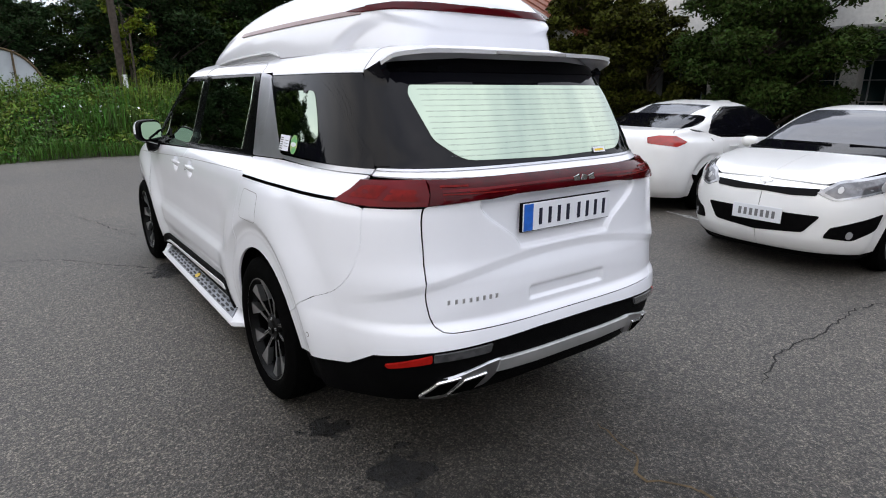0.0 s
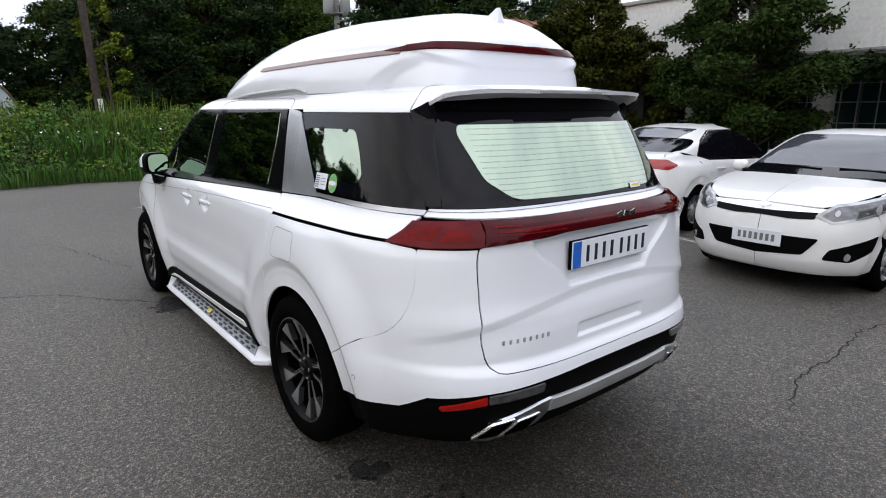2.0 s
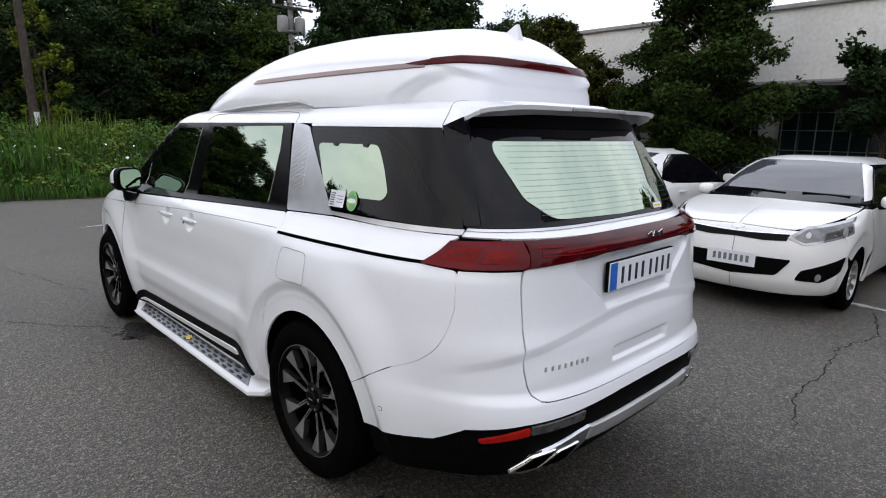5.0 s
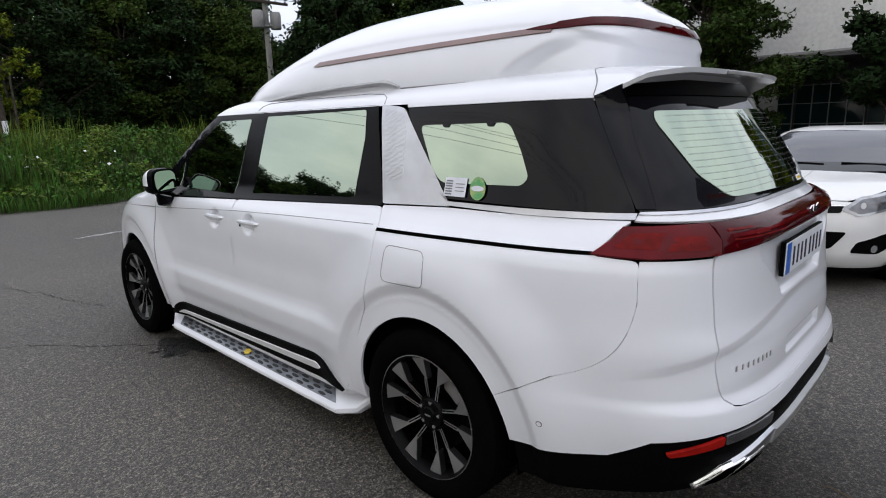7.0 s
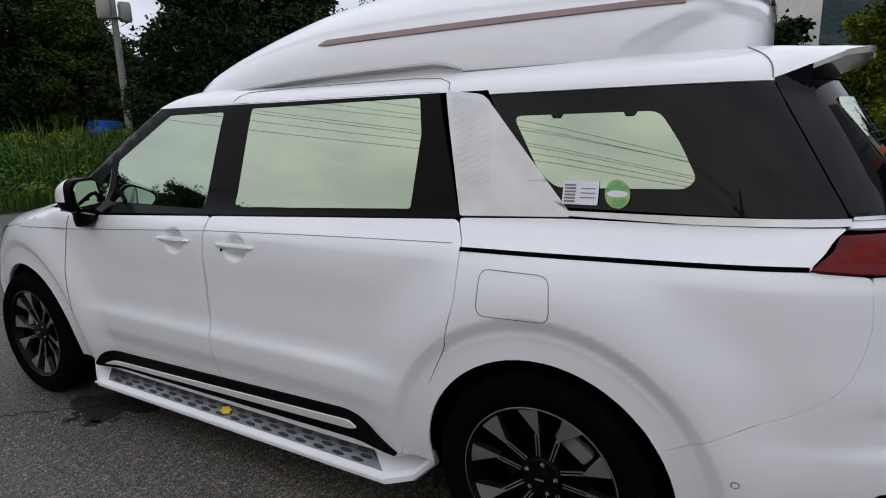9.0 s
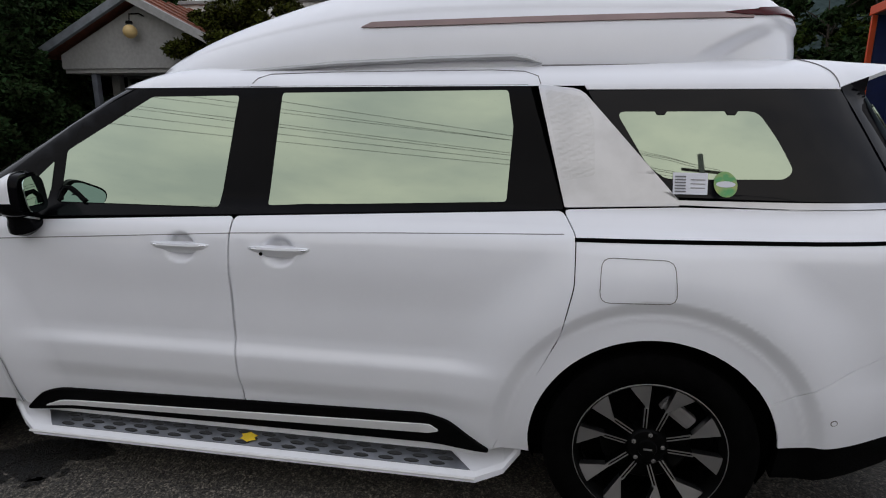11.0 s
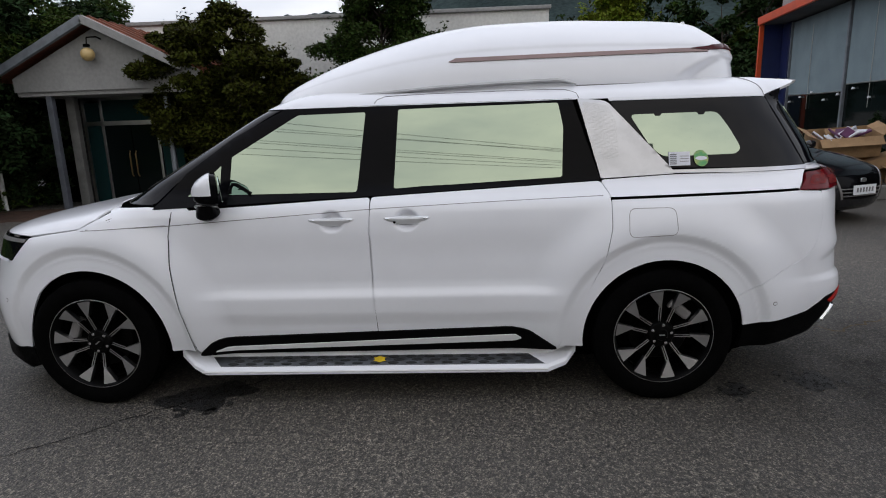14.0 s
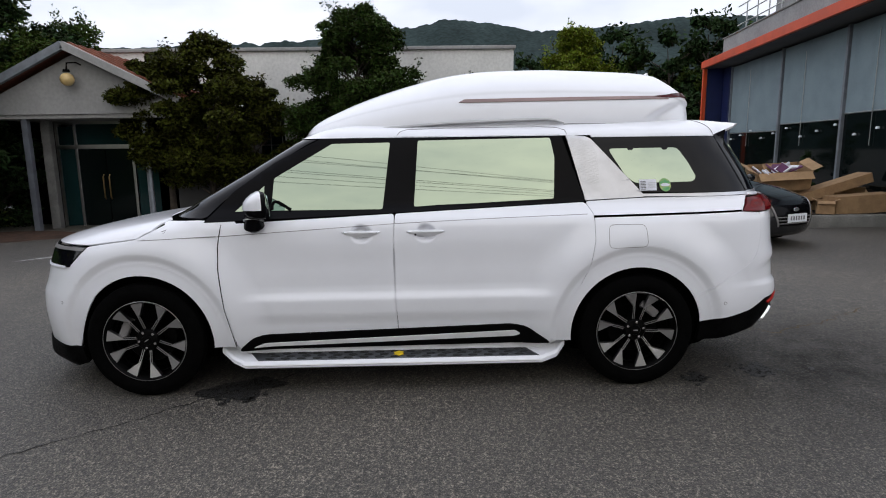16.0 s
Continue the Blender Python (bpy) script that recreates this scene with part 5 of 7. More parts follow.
def wheel(name, parent, at, left=True, r=0.365, rim_r=0.257, spokes=10, width=0.23, dark=RIM_DARK, face=RIM_FACE, start=0.0, slim=0.020, wedge=0.041, pairs=0):
    """A wheel whose outer face looks along +y: tyre, rim barrel, spokes, hub and nuts."""
    root = empty(name)
    root.parent = parent
    root.matrix_local = Matrix.Translation(at) @ (Matrix() if left else Matrix.Rotation(math.pi, 4, "Z"))
    h = width / 2
    part("tyre", lathe_bm([(rim_r - 0.006, -h * .8), (rim_r + 0.03, -h), (r - 0.03, -h), (r - 0.004, -h * .78), (r, -h * .5), (r, -h * .2), (r - 0.007, -h * .18), (r - 0.007, -h * .12),
                           (r, -h * .1), (r, h * .1), (r - 0.007, h * .12), (r - 0.007, h * .18), (r, h * .2), (r, h * .5), (r - 0.006, h * .8), (r - 0.035, h * 1.0),
                           (rim_r + 0.045, h * 1.03), (rim_r + 0.012, h * .97), (rim_r - 0.004, h * .86)], 56), TYRE, root, smooth=True)
    part("rim", lathe_bm([(rim_r + 0.001, h * .80), (rim_r + 0.001, h * .92), (rim_r - 0.002, h * .925)], 56), face, root, smooth=True)
    part("rim_well", lathe_bm([(rim_r - 0.002, h * .925), (rim_r - 0.014, h * .78), (rim_r - 0.03, h * .2), (rim_r - 0.03, -h * .8)], 56), dark, root, smooth=True)
    part("brake_disc", lathe_bm([(0.0, h * .05), (0.155, h * .05), (0.16, 0.0), (0.0, 0.0)], 40), dark, root)
    part("barrel", lathe_bm([(rim_r - 0.028, h * .55), (rim_r - 0.032, -h * .7), (0.02, -h * .7)], 40), CAVITY, root)
    hub = h * .62
    part("hub", lathe_bm([(0.0, hub + 0.012), (0.030, hub + 0.011), (0.034, hub + 0.004), (0.062, hub), (0.075, hub - 0.015), (0.078, -h * .3)], 32), dark, root, smooth=True)
    if pairs:
        R = rim_r - 0.004
        hi = lambda x: hub - 0.010 + 0.032 * min(max((x - .25 * R) / (.75 * R), 0), 1) ** 1.3

        def plate(outline, lift, deep, m):
            bm = bmesh.new()
            pts = [(x * R, y * R) for x, y in outline]
            up = [bm.verts.new((x, hi(x) + lift, y)) for x, y in pts]
            low = [bm.verts.new((x, hi(x) + lift - deep, y)) for x, y in pts]
            for i in range(len(pts)):
                j = (i + 1) % len(pts)
                bm.faces.new((up[i], up[j], low[j], low[i]))
            bm.faces.new(up)
            bm.faces.new(low[::-1])
            bmesh.ops.transform(bm, matrix=m, verts=bm.verts)
            return bm
        for k in range(pairs):
            m = Matrix.Rotation(-(start + 2 * math.pi * k / pairs), 4, "Y")
            for s in (1, -1):
                sp = part("spoke", plate([(.20, s * .03), (.58, s * .095), (.60, s * .165), (.20, s * .115)], 0, .035, m), dark, root)
                rim = [(.992 * math.cos(radians(q)), s * .992 * math.sin(radians(q))) for q in (9.6, 14, 18.5, 23, 27.2)]
                part("machined_face", plate([(.575, s * .115), (.60, s * .112)] + rim + [(.61, s * .162), (.58, s * .155)], .001, .03, m), face, sp)
                for o in (.0, .042):
                    part("machined_line", plate([(.27, s * (.058 + o)), (.585, s * (.108 + o)), (.585, s * (.126 + o)), (.27, s * (.074 + o))], .0025, .004, m), face, sp)
        bm = box_bm(.055, .05, .13, (rim_r * .62, h * .20, 0), .015)
        bmesh.ops.transform(bm, matrix=Matrix.Rotation(-radians(128), 4, "Y"), verts=bm.verts)
        part("brake_caliper", bm, GREY_STRIP, root)
        part("hub_mark", box_bm(.030, .003, .006, (0, hub + .013, 0), .001), face, root)
    for k in range(0 if pairs else spokes):
        t = start + 2 * math.pi * k / spokes
        m = Matrix.Rotation(-t, 4, "Y")
        r0, r1, r2 = 0.05, rim_r * .54, rim_r - 0.006
        r3 = r1 + (r2 - r1) * .50
        hi = lambda x: hub - 0.008 + 0.030 * ((x - r0) / (r2 - r0)) ** 1.3

        def bar(outline, lift, deep):
            bm = bmesh.new()
            top = [bm.verts.new((x, hi(x) + lift, y)) for x, y in outline]
            low = [bm.verts.new((x, hi(x) + lift - deep, y * 0.9)) for x, y in outline]
            for i in range(len(outline)):
                j = (i + 1) % len(outline)
                bm.faces.new((top[i], top[j], low[j], low[i]))
            bm.faces.new(top)
            bm.faces.new(low[::-1])
            bmesh.ops.transform(bm, matrix=m, verts=bm.verts)
            return bm
        sp = part("spoke", bar([(r0, -slim * .6), (r1, -slim * .7), (r1, slim * .7), (r0, slim * .6)], 0, .035), dark, root)
        part("machined_face", bar([(r1, -slim * .5), (r3, -wedge * .84), (r2, -wedge), (r2, wedge), (r3, wedge * .84), (r1, slim * .5)], .0, .03), face, sp)
        for y in (-slim * .42, slim * .42):
            part("machined_line", bar([(r0 + .02, y - .0028), (r1, y - .0028), (r1, y + .0028), (r0 + .02, y + .0028)], .002, .004), face, sp)
    for k in range(5):
        t = start + 2 * math.pi * (k + (0 if pairs else .5)) / 5
        part("lug_nut", nut_bm(0.052 * math.cos(t), hub, 0.052 * math.sin(t)), CHROME, root)
    return root


def nut_bm(x, y, z):
    bm = lathe_bm([(0.001, .007), (0.008, .006), (0.010, -.004), (0.010, -.02)], 8)
    bmesh.ops.translate(bm, vec=(x, y, z), verts=bm.verts)
    return bm


def seam(name, pts, surf, parent, w=0.0045, material=CAVITY, off=0.0012, flip=False):
    """A narrow dark line along points on a surface."""
    poly = []
    back = []
    for i, p in enumerate(pts):
        a, b = Vector(pts[max(i - 1, 0)]), Vector(pts[min(i + 1, len(pts) - 1)])
        d = (b - a).normalized()
        n = Vector((-d.y, d.x)) * w / 2
        poly.append((p[0] + n.x, p[1] + n.y))
        back.append((p[0] - n.x, p[1] - n.y))
    return patch(name, poly + back[::-1], surf, material, parent, off, 0.0, 0.08, flip=flip)


def build_van():
    S = VAN
    van = empty("van", Matrix.Translation((1.86, 2.45, 0)) @ Matrix.Rotation(math.pi / 2, 4, "Z"),
                label="white high-roof passenger van with black window band parked on asphalt", category="van")
    P = lambda *a, **k: patch(*a, **k)
    R = lambda pts, r=0.012, n=3: rounded(pts, r, n)
    ru, ry, fu, fy = S.ru, S.ry, S.fu, S.fy
    part("inner_body", S.shell([.27, .35, .5, .75, .82, .87, .91, .95, 1.0, 1.06], 0.065), CAVITY, van)
    part("inner_cabin", S.shell([1.07, 1.12, 1.2, 1.35, 1.5, 1.58, 1.60], 0.03), CAVITY, van)
    part("underbody", S.shell([.175, .24, .28], 0.14), CAVITY, van)
    part("roof", S.shell([1.598, 1.61, 1.625, 1.64, 1.655, 1.668, 1.68, 1.69, 1.695], 0.0), WHITE, van, smooth=True)

    for flip in (False, True):
        kw = dict(flip=flip)
        # front wing, bumper, bonnet, windscreen
        arch = S.arch_points(3.09, 38, 189)
        wing = [(2.53, .30), (2.545, .40), (2.575, .56), (2.60, .81), (2.60, .96), (2.575, 1.085), (2.66, 1.10), (2.90, 1.105), (3.00, 1.05), (3.09, 1.005), (3.31, .975), (3.43, .955), (3.57, .825)]
        P("front_wing", [fu(*p) for p in dense([q[:2] for q in R(wing, 0.02) + arch])], S.front, WHITE, van, gap=0.0018, step=0.0112, bstep=0.0109, **kw)
        low = S.arch_points(3.09, 38, -6, 8)
        end = fy(0, .5)[0]
        P("front_bumper", [fu(*p) for p in dense([(3.555, .825), (3.40, .64), (3.452, .56), (3.50, .47), (3.54, .38), (3.565, .30)])[:25]] + [fu(3.565, .30), (end, .30), (end, .80), fy(.62, .80)], S.front, WHITE, van, off=-0.0012, gap=0.0, step=0.025, bstep=0.018, **kw)
        P("front_lip", [fu(3.545, .302), fu(3.53, .19), fu(3.63, .160), (end, .160), (end, .302)], S.front, MATT_BLACK, van, off=0.010, thick=0.04, **kw)
        P("grille", [fy(.52, .62), fy(.45, .40), (end, .40), (end, .80), fy(.52, .80)], S.front, GLOSS_BLACK, van, off=0.004, **kw)
        P("headlamp", R([fu(3.43, .950), fu(3.575, .822), fy(.62, .805), fy(.45, .815), fy(.45, .945)], 0.008), S.front, BLACK_GLASS, van, off=0.005, label="black headlamp with clear light strip", **kw)
        P("door_seam", [(2.579, 1.085), (2.603, .96), (2.603, .81), (2.578, .56), (2.548, .40), (2.533, .31), (2.529, .31), (2.544, .40), (2.574, .56), (2.599, .81), (2.599, .96), (2.575, 1.085)], S.side, CAVITY, van, off=0.0012, thick=0.0, step=0.03, **kw)
        P("shoulder_seam", [fu(*p) for p in ((3.08, .999), (2.84, 1.0095), (2.61, 1.0185), (2.61, 1.0155), (2.84, 1.0065), (3.08, .996))], S.front, GREY_STRIP, van, off=0.0012, thick=0.0, step=0.03, **kw)
        P("lamp_brow", R([fu(3.445, .944), fu(3.462, .926), fy(.62, .918), fy(.48, .922), fy(.48, .938)], 0.004), S.front, GREY_STRIP, van, off=0.0075, **kw)
        P("light_strip", [fu(3.60, .828), fu(3.60, .815), fy(.56, .808), fy(.56, .820)], S.front, PAPER, van, off=0.009, **kw)
        P("bonnet", [fu(3.435, .962), fu(3.31, .980), fu(3.09, 1.008), fu(3.00, 1.055), fu(2.91, 1.12), (end, 1.135), (end, .952), fy(.5, .952)], S.front, WHITE, van, gap=0.002, bstep=0.012, **kw)
        P("windscreen", [fu(2.70, 1.125), fu(2.50, 1.27), fu(2.28, 1.44), fu(2.0, 1.60), (end, 1.615), (end, 1.14)], S.front, BLACK_GLASS, van, off=-0.004, **kw)
        P("scuttle", [fu(*p) for p in ((2.50, 1.05), (2.80, 1.05), (2.95, 1.11), (2.72, 1.115), (2.50, 1.105))], S.front, WHITE, van, off=-0.005, thick=0.0, bstep=0.015, **kw)
        # doors
        P("front_door", R([(2.52, .30), (2.545, .40), (2.575, .56), (2.60, .81), (2.60, .96), (2.575, 1.09), (1.52, 1.135), (1.53, .96), (1.528, .75), (1.515, .45), (1.51, .30)], 0.02), S.side, WHITE, van, gap=0.0030, step=0.014, bstep=0.010, **kw)
        P("sliding_door", R([(1.51, .30), (1.515, .45), (1.528, .75), (1.53, .96), (1.52, 1.135), (.325, 1.185), (.28, 1.11), (.28, .95), (.32, .77), (.40, .61), (.46, .51), (.52, .36), (.54, .30)], 0.02), S.side, WHITE, van, gap=0.0030, step=0.014, bstep=0.010, **kw)
        # black band with the side windows
        P("window_band", R([(2.69, 1.098), (2.52, 1.28), (2.27, 1.455), (1.98, 1.598), (1.50, 1.604), (.455, 1.604), (.41, 1.45), (.322, 1.186), (1.52, 1.137)], 0.01), S.side, GLOSS_BLACK, van, gap=0.0015, **kw)
        film = dict(off=0.0035, thick=0.004, flip=flip, e=0.09)
        side = dict(film, bend=(1.4, 1.37, .275, .012, .12))
        P("window", R([(2.285, 1.160), (2.270, 1.355), (1.91, 1.562), (1.545, 1.566), (1.595, 1.158)], 0.012), S.side, MIRROR_FILM, van, label="mirror-film door window", **side)
        P("window", R([(2.505, 1.157), (2.328, 1.312), (2.338, 1.160)], 0.006), S.side, MIRROR_FILM, van, **side)
        P("window", R([(1.37, 1.575), (.53, 1.582), (.507, 1.46), (.52, 1.205), (1.40, 1.17)], 0.012), S.side, MIRROR_FILM, van, label="mirror-film sliding door window", **side)
        part("steering_wheel_edge", tube_bm([S.side(u, z) + Vector((0, 0.004, 0)) for u, z in ((2.278, 1.165), (2.279, 1.192), (2.266, 1.214), (2.245, 1.212), (2.20, 1.186), (2.162, 1.163))], 0.011, 6), MATT_BLACK, van) if not flip else None
        P("pillar_trim", R([(.43, 1.603), (.27, 1.585, .04), (.182, 1.44), (.082, 1.30, .03), (.02, 1.24, .04), (-.05, 1.225, .0), (-.05, 1.207, 0), (.322, 1.192)], 0.008), S.side, SATIN, van, off=0.003, gap=0.001, label="satin aluminium pillar trim", **kw)
        P("embossed_panel", R([(.405, 1.585), (.275, 1.560), (.235, 1.48), (.225, 1.30), (.335, 1.28)], 0.012), S.side, EMBOSSED, van, off=0.0036, thick=0.001, label="wave-embossed aluminium panel", **kw)
        P("quarter_glass", [ru(*p) for p in R([(.262, 1.582), (-.555, 1.582), (-.755, 1.226), (.022, 1.236, .04), (.075, 1.295, .03), (.175, 1.44)], 0.012)], S.rear, BLACK_GLASS, van, gap=0.001, **kw)
        P("window", [ru(*p) for p in R([(.165, 1.51), (-.28, 1.512), (-.345, 1.42), (-.395, 1.325), (-.37, 1.298), (.0, 1.292), (.06, 1.34)], 0.03)], S.rear, MIRROR_FILM, van, label="mirror-film quarter window", **film)
        P("roof_edge", [ru(*p) for p in ((.272, 1.602), (-.556, 1.602), (-.556, 1.5845), (.262, 1.5845))], S.rear, WHITE, van, off=0.0012, thick=0.006, **kw)
        P("belt_strip", [ru(*p) for p in ((.0, 1.212), (-.05, 1.226), (-.757, 1.226), (-.757, 1.208), (-.4, 1.205))], S.rear, SATIN, van, off=0.004, **kw)
        # rear quarter
        arch = S.arch_points(0, -9, 149.5)
        quarter = [(.54, .30), (.52, .36), (.46, .51), (.40, .61), (.32, .77), (.28, .95), (.28, 1.11), (.325, 1.187), (-.05, 1.204), (-.757, 1.206), (-.73, 1.185), (-.672, 1.108),
                   (-.81, 1.098), (-.815, 1.03), (-.818, .97), (-.810, .92), (-.798, .875), (-.779, .833), (-.75, .797), (-.71, .765), (-.66, .738), (-.60, .715)]
        P("rear_quarter", [ru(*p) for p in dense([q[:2] for q in R(quarter, 0.02) + arch[::-1]])], S.rear, WHITE, van, gap=0.0008, step=0.0112, bstep=0.0109, **kw)
        P("sliding_rail", [ru(*p) for p in ((.285, 1.103), (-.674, 1.118), (-.674, 1.107), (.285, 1.091))], S.rear, CAVITY, van, off=0.002, **kw)
        fuel = R([(.197, 1.048), (-.03, 1.048), (-.042, .912), (.20, .905)], 0.035, 4)
        seam("fuel_door_seam", fuel + fuel[:1], S.side, van, 0.0026, GREY_STRIP, flip=flip)
        # sill trim, running board
        P("sill_trim", R([(2.52, .285), (2.43, .365), (2.36, .385), (.80, .428), (.70, .41), (.58, .325), (.545, .30)], 0.03), S.side, MATT_BLACK, van, off=0.014, thick=0.03, **kw)
        P("sill_strip", R([(2.43, .307), (2.36, .332), (.77, .388), (.735, .365), (.78, .350)], 0.012), S.side, BRIGHT_STRIP, van, off=0.020, thick=0.012, label="bright silver strip", **kw)

        # running board
        sgn = -1 if flip else 1
        board = empty("running_board")
        board.parent = van
        bm = bmesh.new()
        sect = [(.84, .335), (.885, .315), (.900, .249), (.962, .216), (.977, .20), (.978, .178), (.955, .165), (.82, .17)]
        rows = []
        for u, drop, inn in ((.44, .075, .10), (.50, .02, .045), (.60, 0, 0), (1.0, 0, 0), (1.5, 0, 0), (2.0, 0, 0), (2.48, 0, 0), (2.56, .02, .04), (2.645, .075, .09)):
            rows.append([bm.verts.new((u, sgn * (y - inn * (1 if y > .86 else .3)), z + drop * (.6 if z > .25 else 1.0))) for y, z in sect])
        for a, b in zip(rows, rows[1:]):
            for i in range(len(sect)):
                j = (i + 1) % len(sect)
                bm.faces.new((a[i], a[j], b[j], b[i]))
        bm.faces.new(rows[0])
        bm.faces.new(rows[-1][::-1])
        part("board", bm, WHITE, board)
        ang = math.atan2(.249 - .216, .062)
        lay = Matrix.Translation((0, sgn * .931, .2335)) @ Matrix.Rotation(-sgn * ang, 4, "X")
        bm = prism_bm([(2.46, -.034 * sgn), (2.40, .034 * sgn), (.62, .034 * sgn), (.70, -.034 * sgn)][::sgn], 0.004, None, lay)
        part("tread_plate", bm, TREAD, board, "ribbed aluminium tread plate")
        for row in range(3):
            for i in range(17):
                u = 2.33 - i * 0.099 - (0.03 if row % 2 else 0)
                bm = lathe_bm([(0.0005, .005), (0.009, .0055), (0.0105, .003), (.0105, .0)], 12, "z")
                bmesh.ops.scale(bm, vec=(2.9, 0.72, 1), verts=bm.verts)
                bmesh.ops.translate(bm, vec=(u, (-.021 + row * .021) * sgn, 0.0035), verts=bm.verts)
                bmesh.ops.transform(bm, matrix=lay, verts=bm.verts)
                part("tread_pad", bm, DOT_GREEN, board)
        bm = prism_bm([(1.515 + (0.040 if i % 3 else 0.024) * math.cos(i * math.pi / 6), (0.022 if i % 2 else 0.015) * math.sin(i * math.pi / 6)) for i in range(12)], 0.002, None, lay @ Matrix.Translation((0, 0, .009)))
        part("yellow_mark", bm, YELLOW, board, "yellow warning sticker")
        part("edge_strip", tube_bm([(.60, sgn * .976, .193), (1.5, sgn * .977, .193), (2.50, sgn * .976, .193)], 0.006, 6), BRIGHT_STRIP, board)

        # door handles
        for u0 in (1.725, 1.33):
            h = empty("door_handle")
            h.parent = van
            y = S.side(u0, 1.015).y
            bm = bmesh.new()
            secs = []
            for k in range(13):
                t = k / 12
                u = u0 + 0.142 * (1 - 2 * t)
                lift = 0.038 * (1 - abs(2 * t - 1) ** 6) + 0.004
                hh = 0.0215 * (1 - 0.55 * abs(2 * t - 1) ** 4)
                zc = 1.013 + 0.006 * abs(2 * t - 1) ** 2
                secs.append([bm.verts.new((u, sgn * (y + lift * a), zc + hh * b)) for a, b in ((.25, -1), (.55, -.9), (1.05, .45), (1.0, .85), (.35, 1))])
            for a, b in zip(secs, secs[1:]):
                for i in range(5):
                    j = (i + 1) % 5
                    bm.faces.new((a[i], a[j], b[j], b[i]))
            bm.faces.new(secs[0])
            bm.faces.new(secs[-1][::-1])
            part("grip", bm, WHITE, h, smooth=True)
            part("chrome_line", tube_bm([(u0 + 0.135, sgn * (y + .010), 1.025), (u0 + .10, sgn * (y + .038), 1.026), (u0 - .10, sgn * (y + .038), 1.026), (u0 - 0.135, sgn * (y + .012), 1.028)], 0.0038, 6), CHROME, h)
            if u0 < 1.5:
                part("touch_spot", lathe_bm([(.0, .003), (.006, .003), (.007, 0)], 12), CAVITY, h).location = (u0 + .062, sgn * (y + .042), 1.008)

        # mirror
        mr = empty("wing_mirror")
        mr.parent = van
        bm = bmesh.new()
        rings = []
        for u, hy, hz, zc in ((2.292, .060, .046, 1.205), (2.288, .084, .068, 1.206), (2.290, .093, .079, 1.206), (2.306, .097, .083, 1.206), (2.328, .097, .081, 1.205),
                              (2.358, .090, .070, 1.200), (2.384, .072, .054, 1.194), (2.402, .046, .034, 1.188), (2.408, .015, .012, 1.186)):
            rings.append([bm.verts.new((u, sgn * (1.017 + hy * math.copysign(abs(math.cos(a)) ** .55, math.cos(a))), zc + hz * math.copysign(abs(math.sin(a)) ** .55, math.sin(a))))
                          for a in np.linspace(0, 2 * math.pi, 32, endpoint=False)])
        for a, b in zip(rings, rings[1:]):
            for i in range(32):
                bm.faces.new((a[i], a[(i + 1) % 32], b[(i + 1) % 32], b[i]))
        bm.faces.new(rings[0])
        bm.faces.new(rings[-1][::-1])
        up = bm.copy()
        for co, no in (((2.318, 0, 0), (-1, 0, 0)), ((0, 0, 1.184), (0, 0, -1))):
            bmesh.ops.bisect_plane(up, geom=up.verts[:] + up.edges[:] + up.faces[:], plane_co=co, plane_no=no, clear_outer=True)
        for v in up.verts:
            v.co += (v.co - Vector((2.36, sgn * 1.017, 1.20))).normalized() * 0.004
        toe = Matrix.Translation((2.36, sgn * 1.017, 0)) @ Matrix.Rotation(sgn * radians(22), 4, "Z") @ Matrix.Translation((-2.36, -sgn * 1.017, 0))
        for b in (bm, up):
            bmesh.ops.transform(b, matrix=toe, verts=b.verts)
        part("mirror_housing", bm, GLOSS_BLACK, mr, smooth=True)
        part("mirror_cap", up, WHITE, mr, smooth=True)
        pane = [(sgn * (1.017 + .082 * math.copysign(abs(math.cos(a)) ** .55, math.cos(a))), 1.206 + .066 * math.copysign(abs(math.sin(a)) ** .55, math.sin(a))) for a in np.linspace(0, 2 * math.pi, 32, endpoint=False)]
        bm = bmesh.new()
        bm.faces.new([bm.verts.new((2.282 + .10 * (z - 1.206), y, z)) for y, z in pane])
        bmesh.ops.translate(bm, vec=(-.008, 0, 0), verts=bm.verts)
        bmesh.ops.solidify(bm, geom=bm.faces[:], thickness=0.004)
        bmesh.ops.transform(bm, matrix=toe, verts=bm.verts)
        part("mirror_pane", bm, MIRROR, mr)
        part("mirror_arm", tube_bm([(2.362, sgn * .985, 1.150), (2.366, sgn * .975, 1.118), (2.368, sgn * .965, 1.100), (2.370, sgn * .955, 1.075), (2.370, sgn * .945, 1.058)],
                                   [.052, .047, .058, .062, .040], 16), GLOSS_BLACK, mr, smooth=True)
        part("arm_collar", tube_bm([(2.366, sgn * .975, 1.108), (2.366, sgn * .973, 1.114)], .0605, 16), SILVER, mr, smooth=True)

        # lamps
        P("tail_lamp", [ru(-.674, 1.108), ru(-.735, 1.184), ry(.63, 1.190), ry(.655, 1.108), ru(-.83, 1.102)], S.rear, RED_LENS, van, off=0.012, thick=0.02, label="red wraparound tail lamp", **kw)
        P("lamp_core", R([ru(-.728, 1.126), ru(-.765, 1.168), ru(-.852, 1.170), ru(-.842, 1.126)], .006), S.rear, LAMP_GLOW, van, off=0.0128, thick=0.0, **kw)
        P("lamp_core", R([ru(-.866, 1.122), ru(-.872, 1.160), ry(.675, 1.160), ry(.68, 1.124)], .004), S.rear, LAMP_GLOW, van, off=0.0128, thick=0.0, **kw)
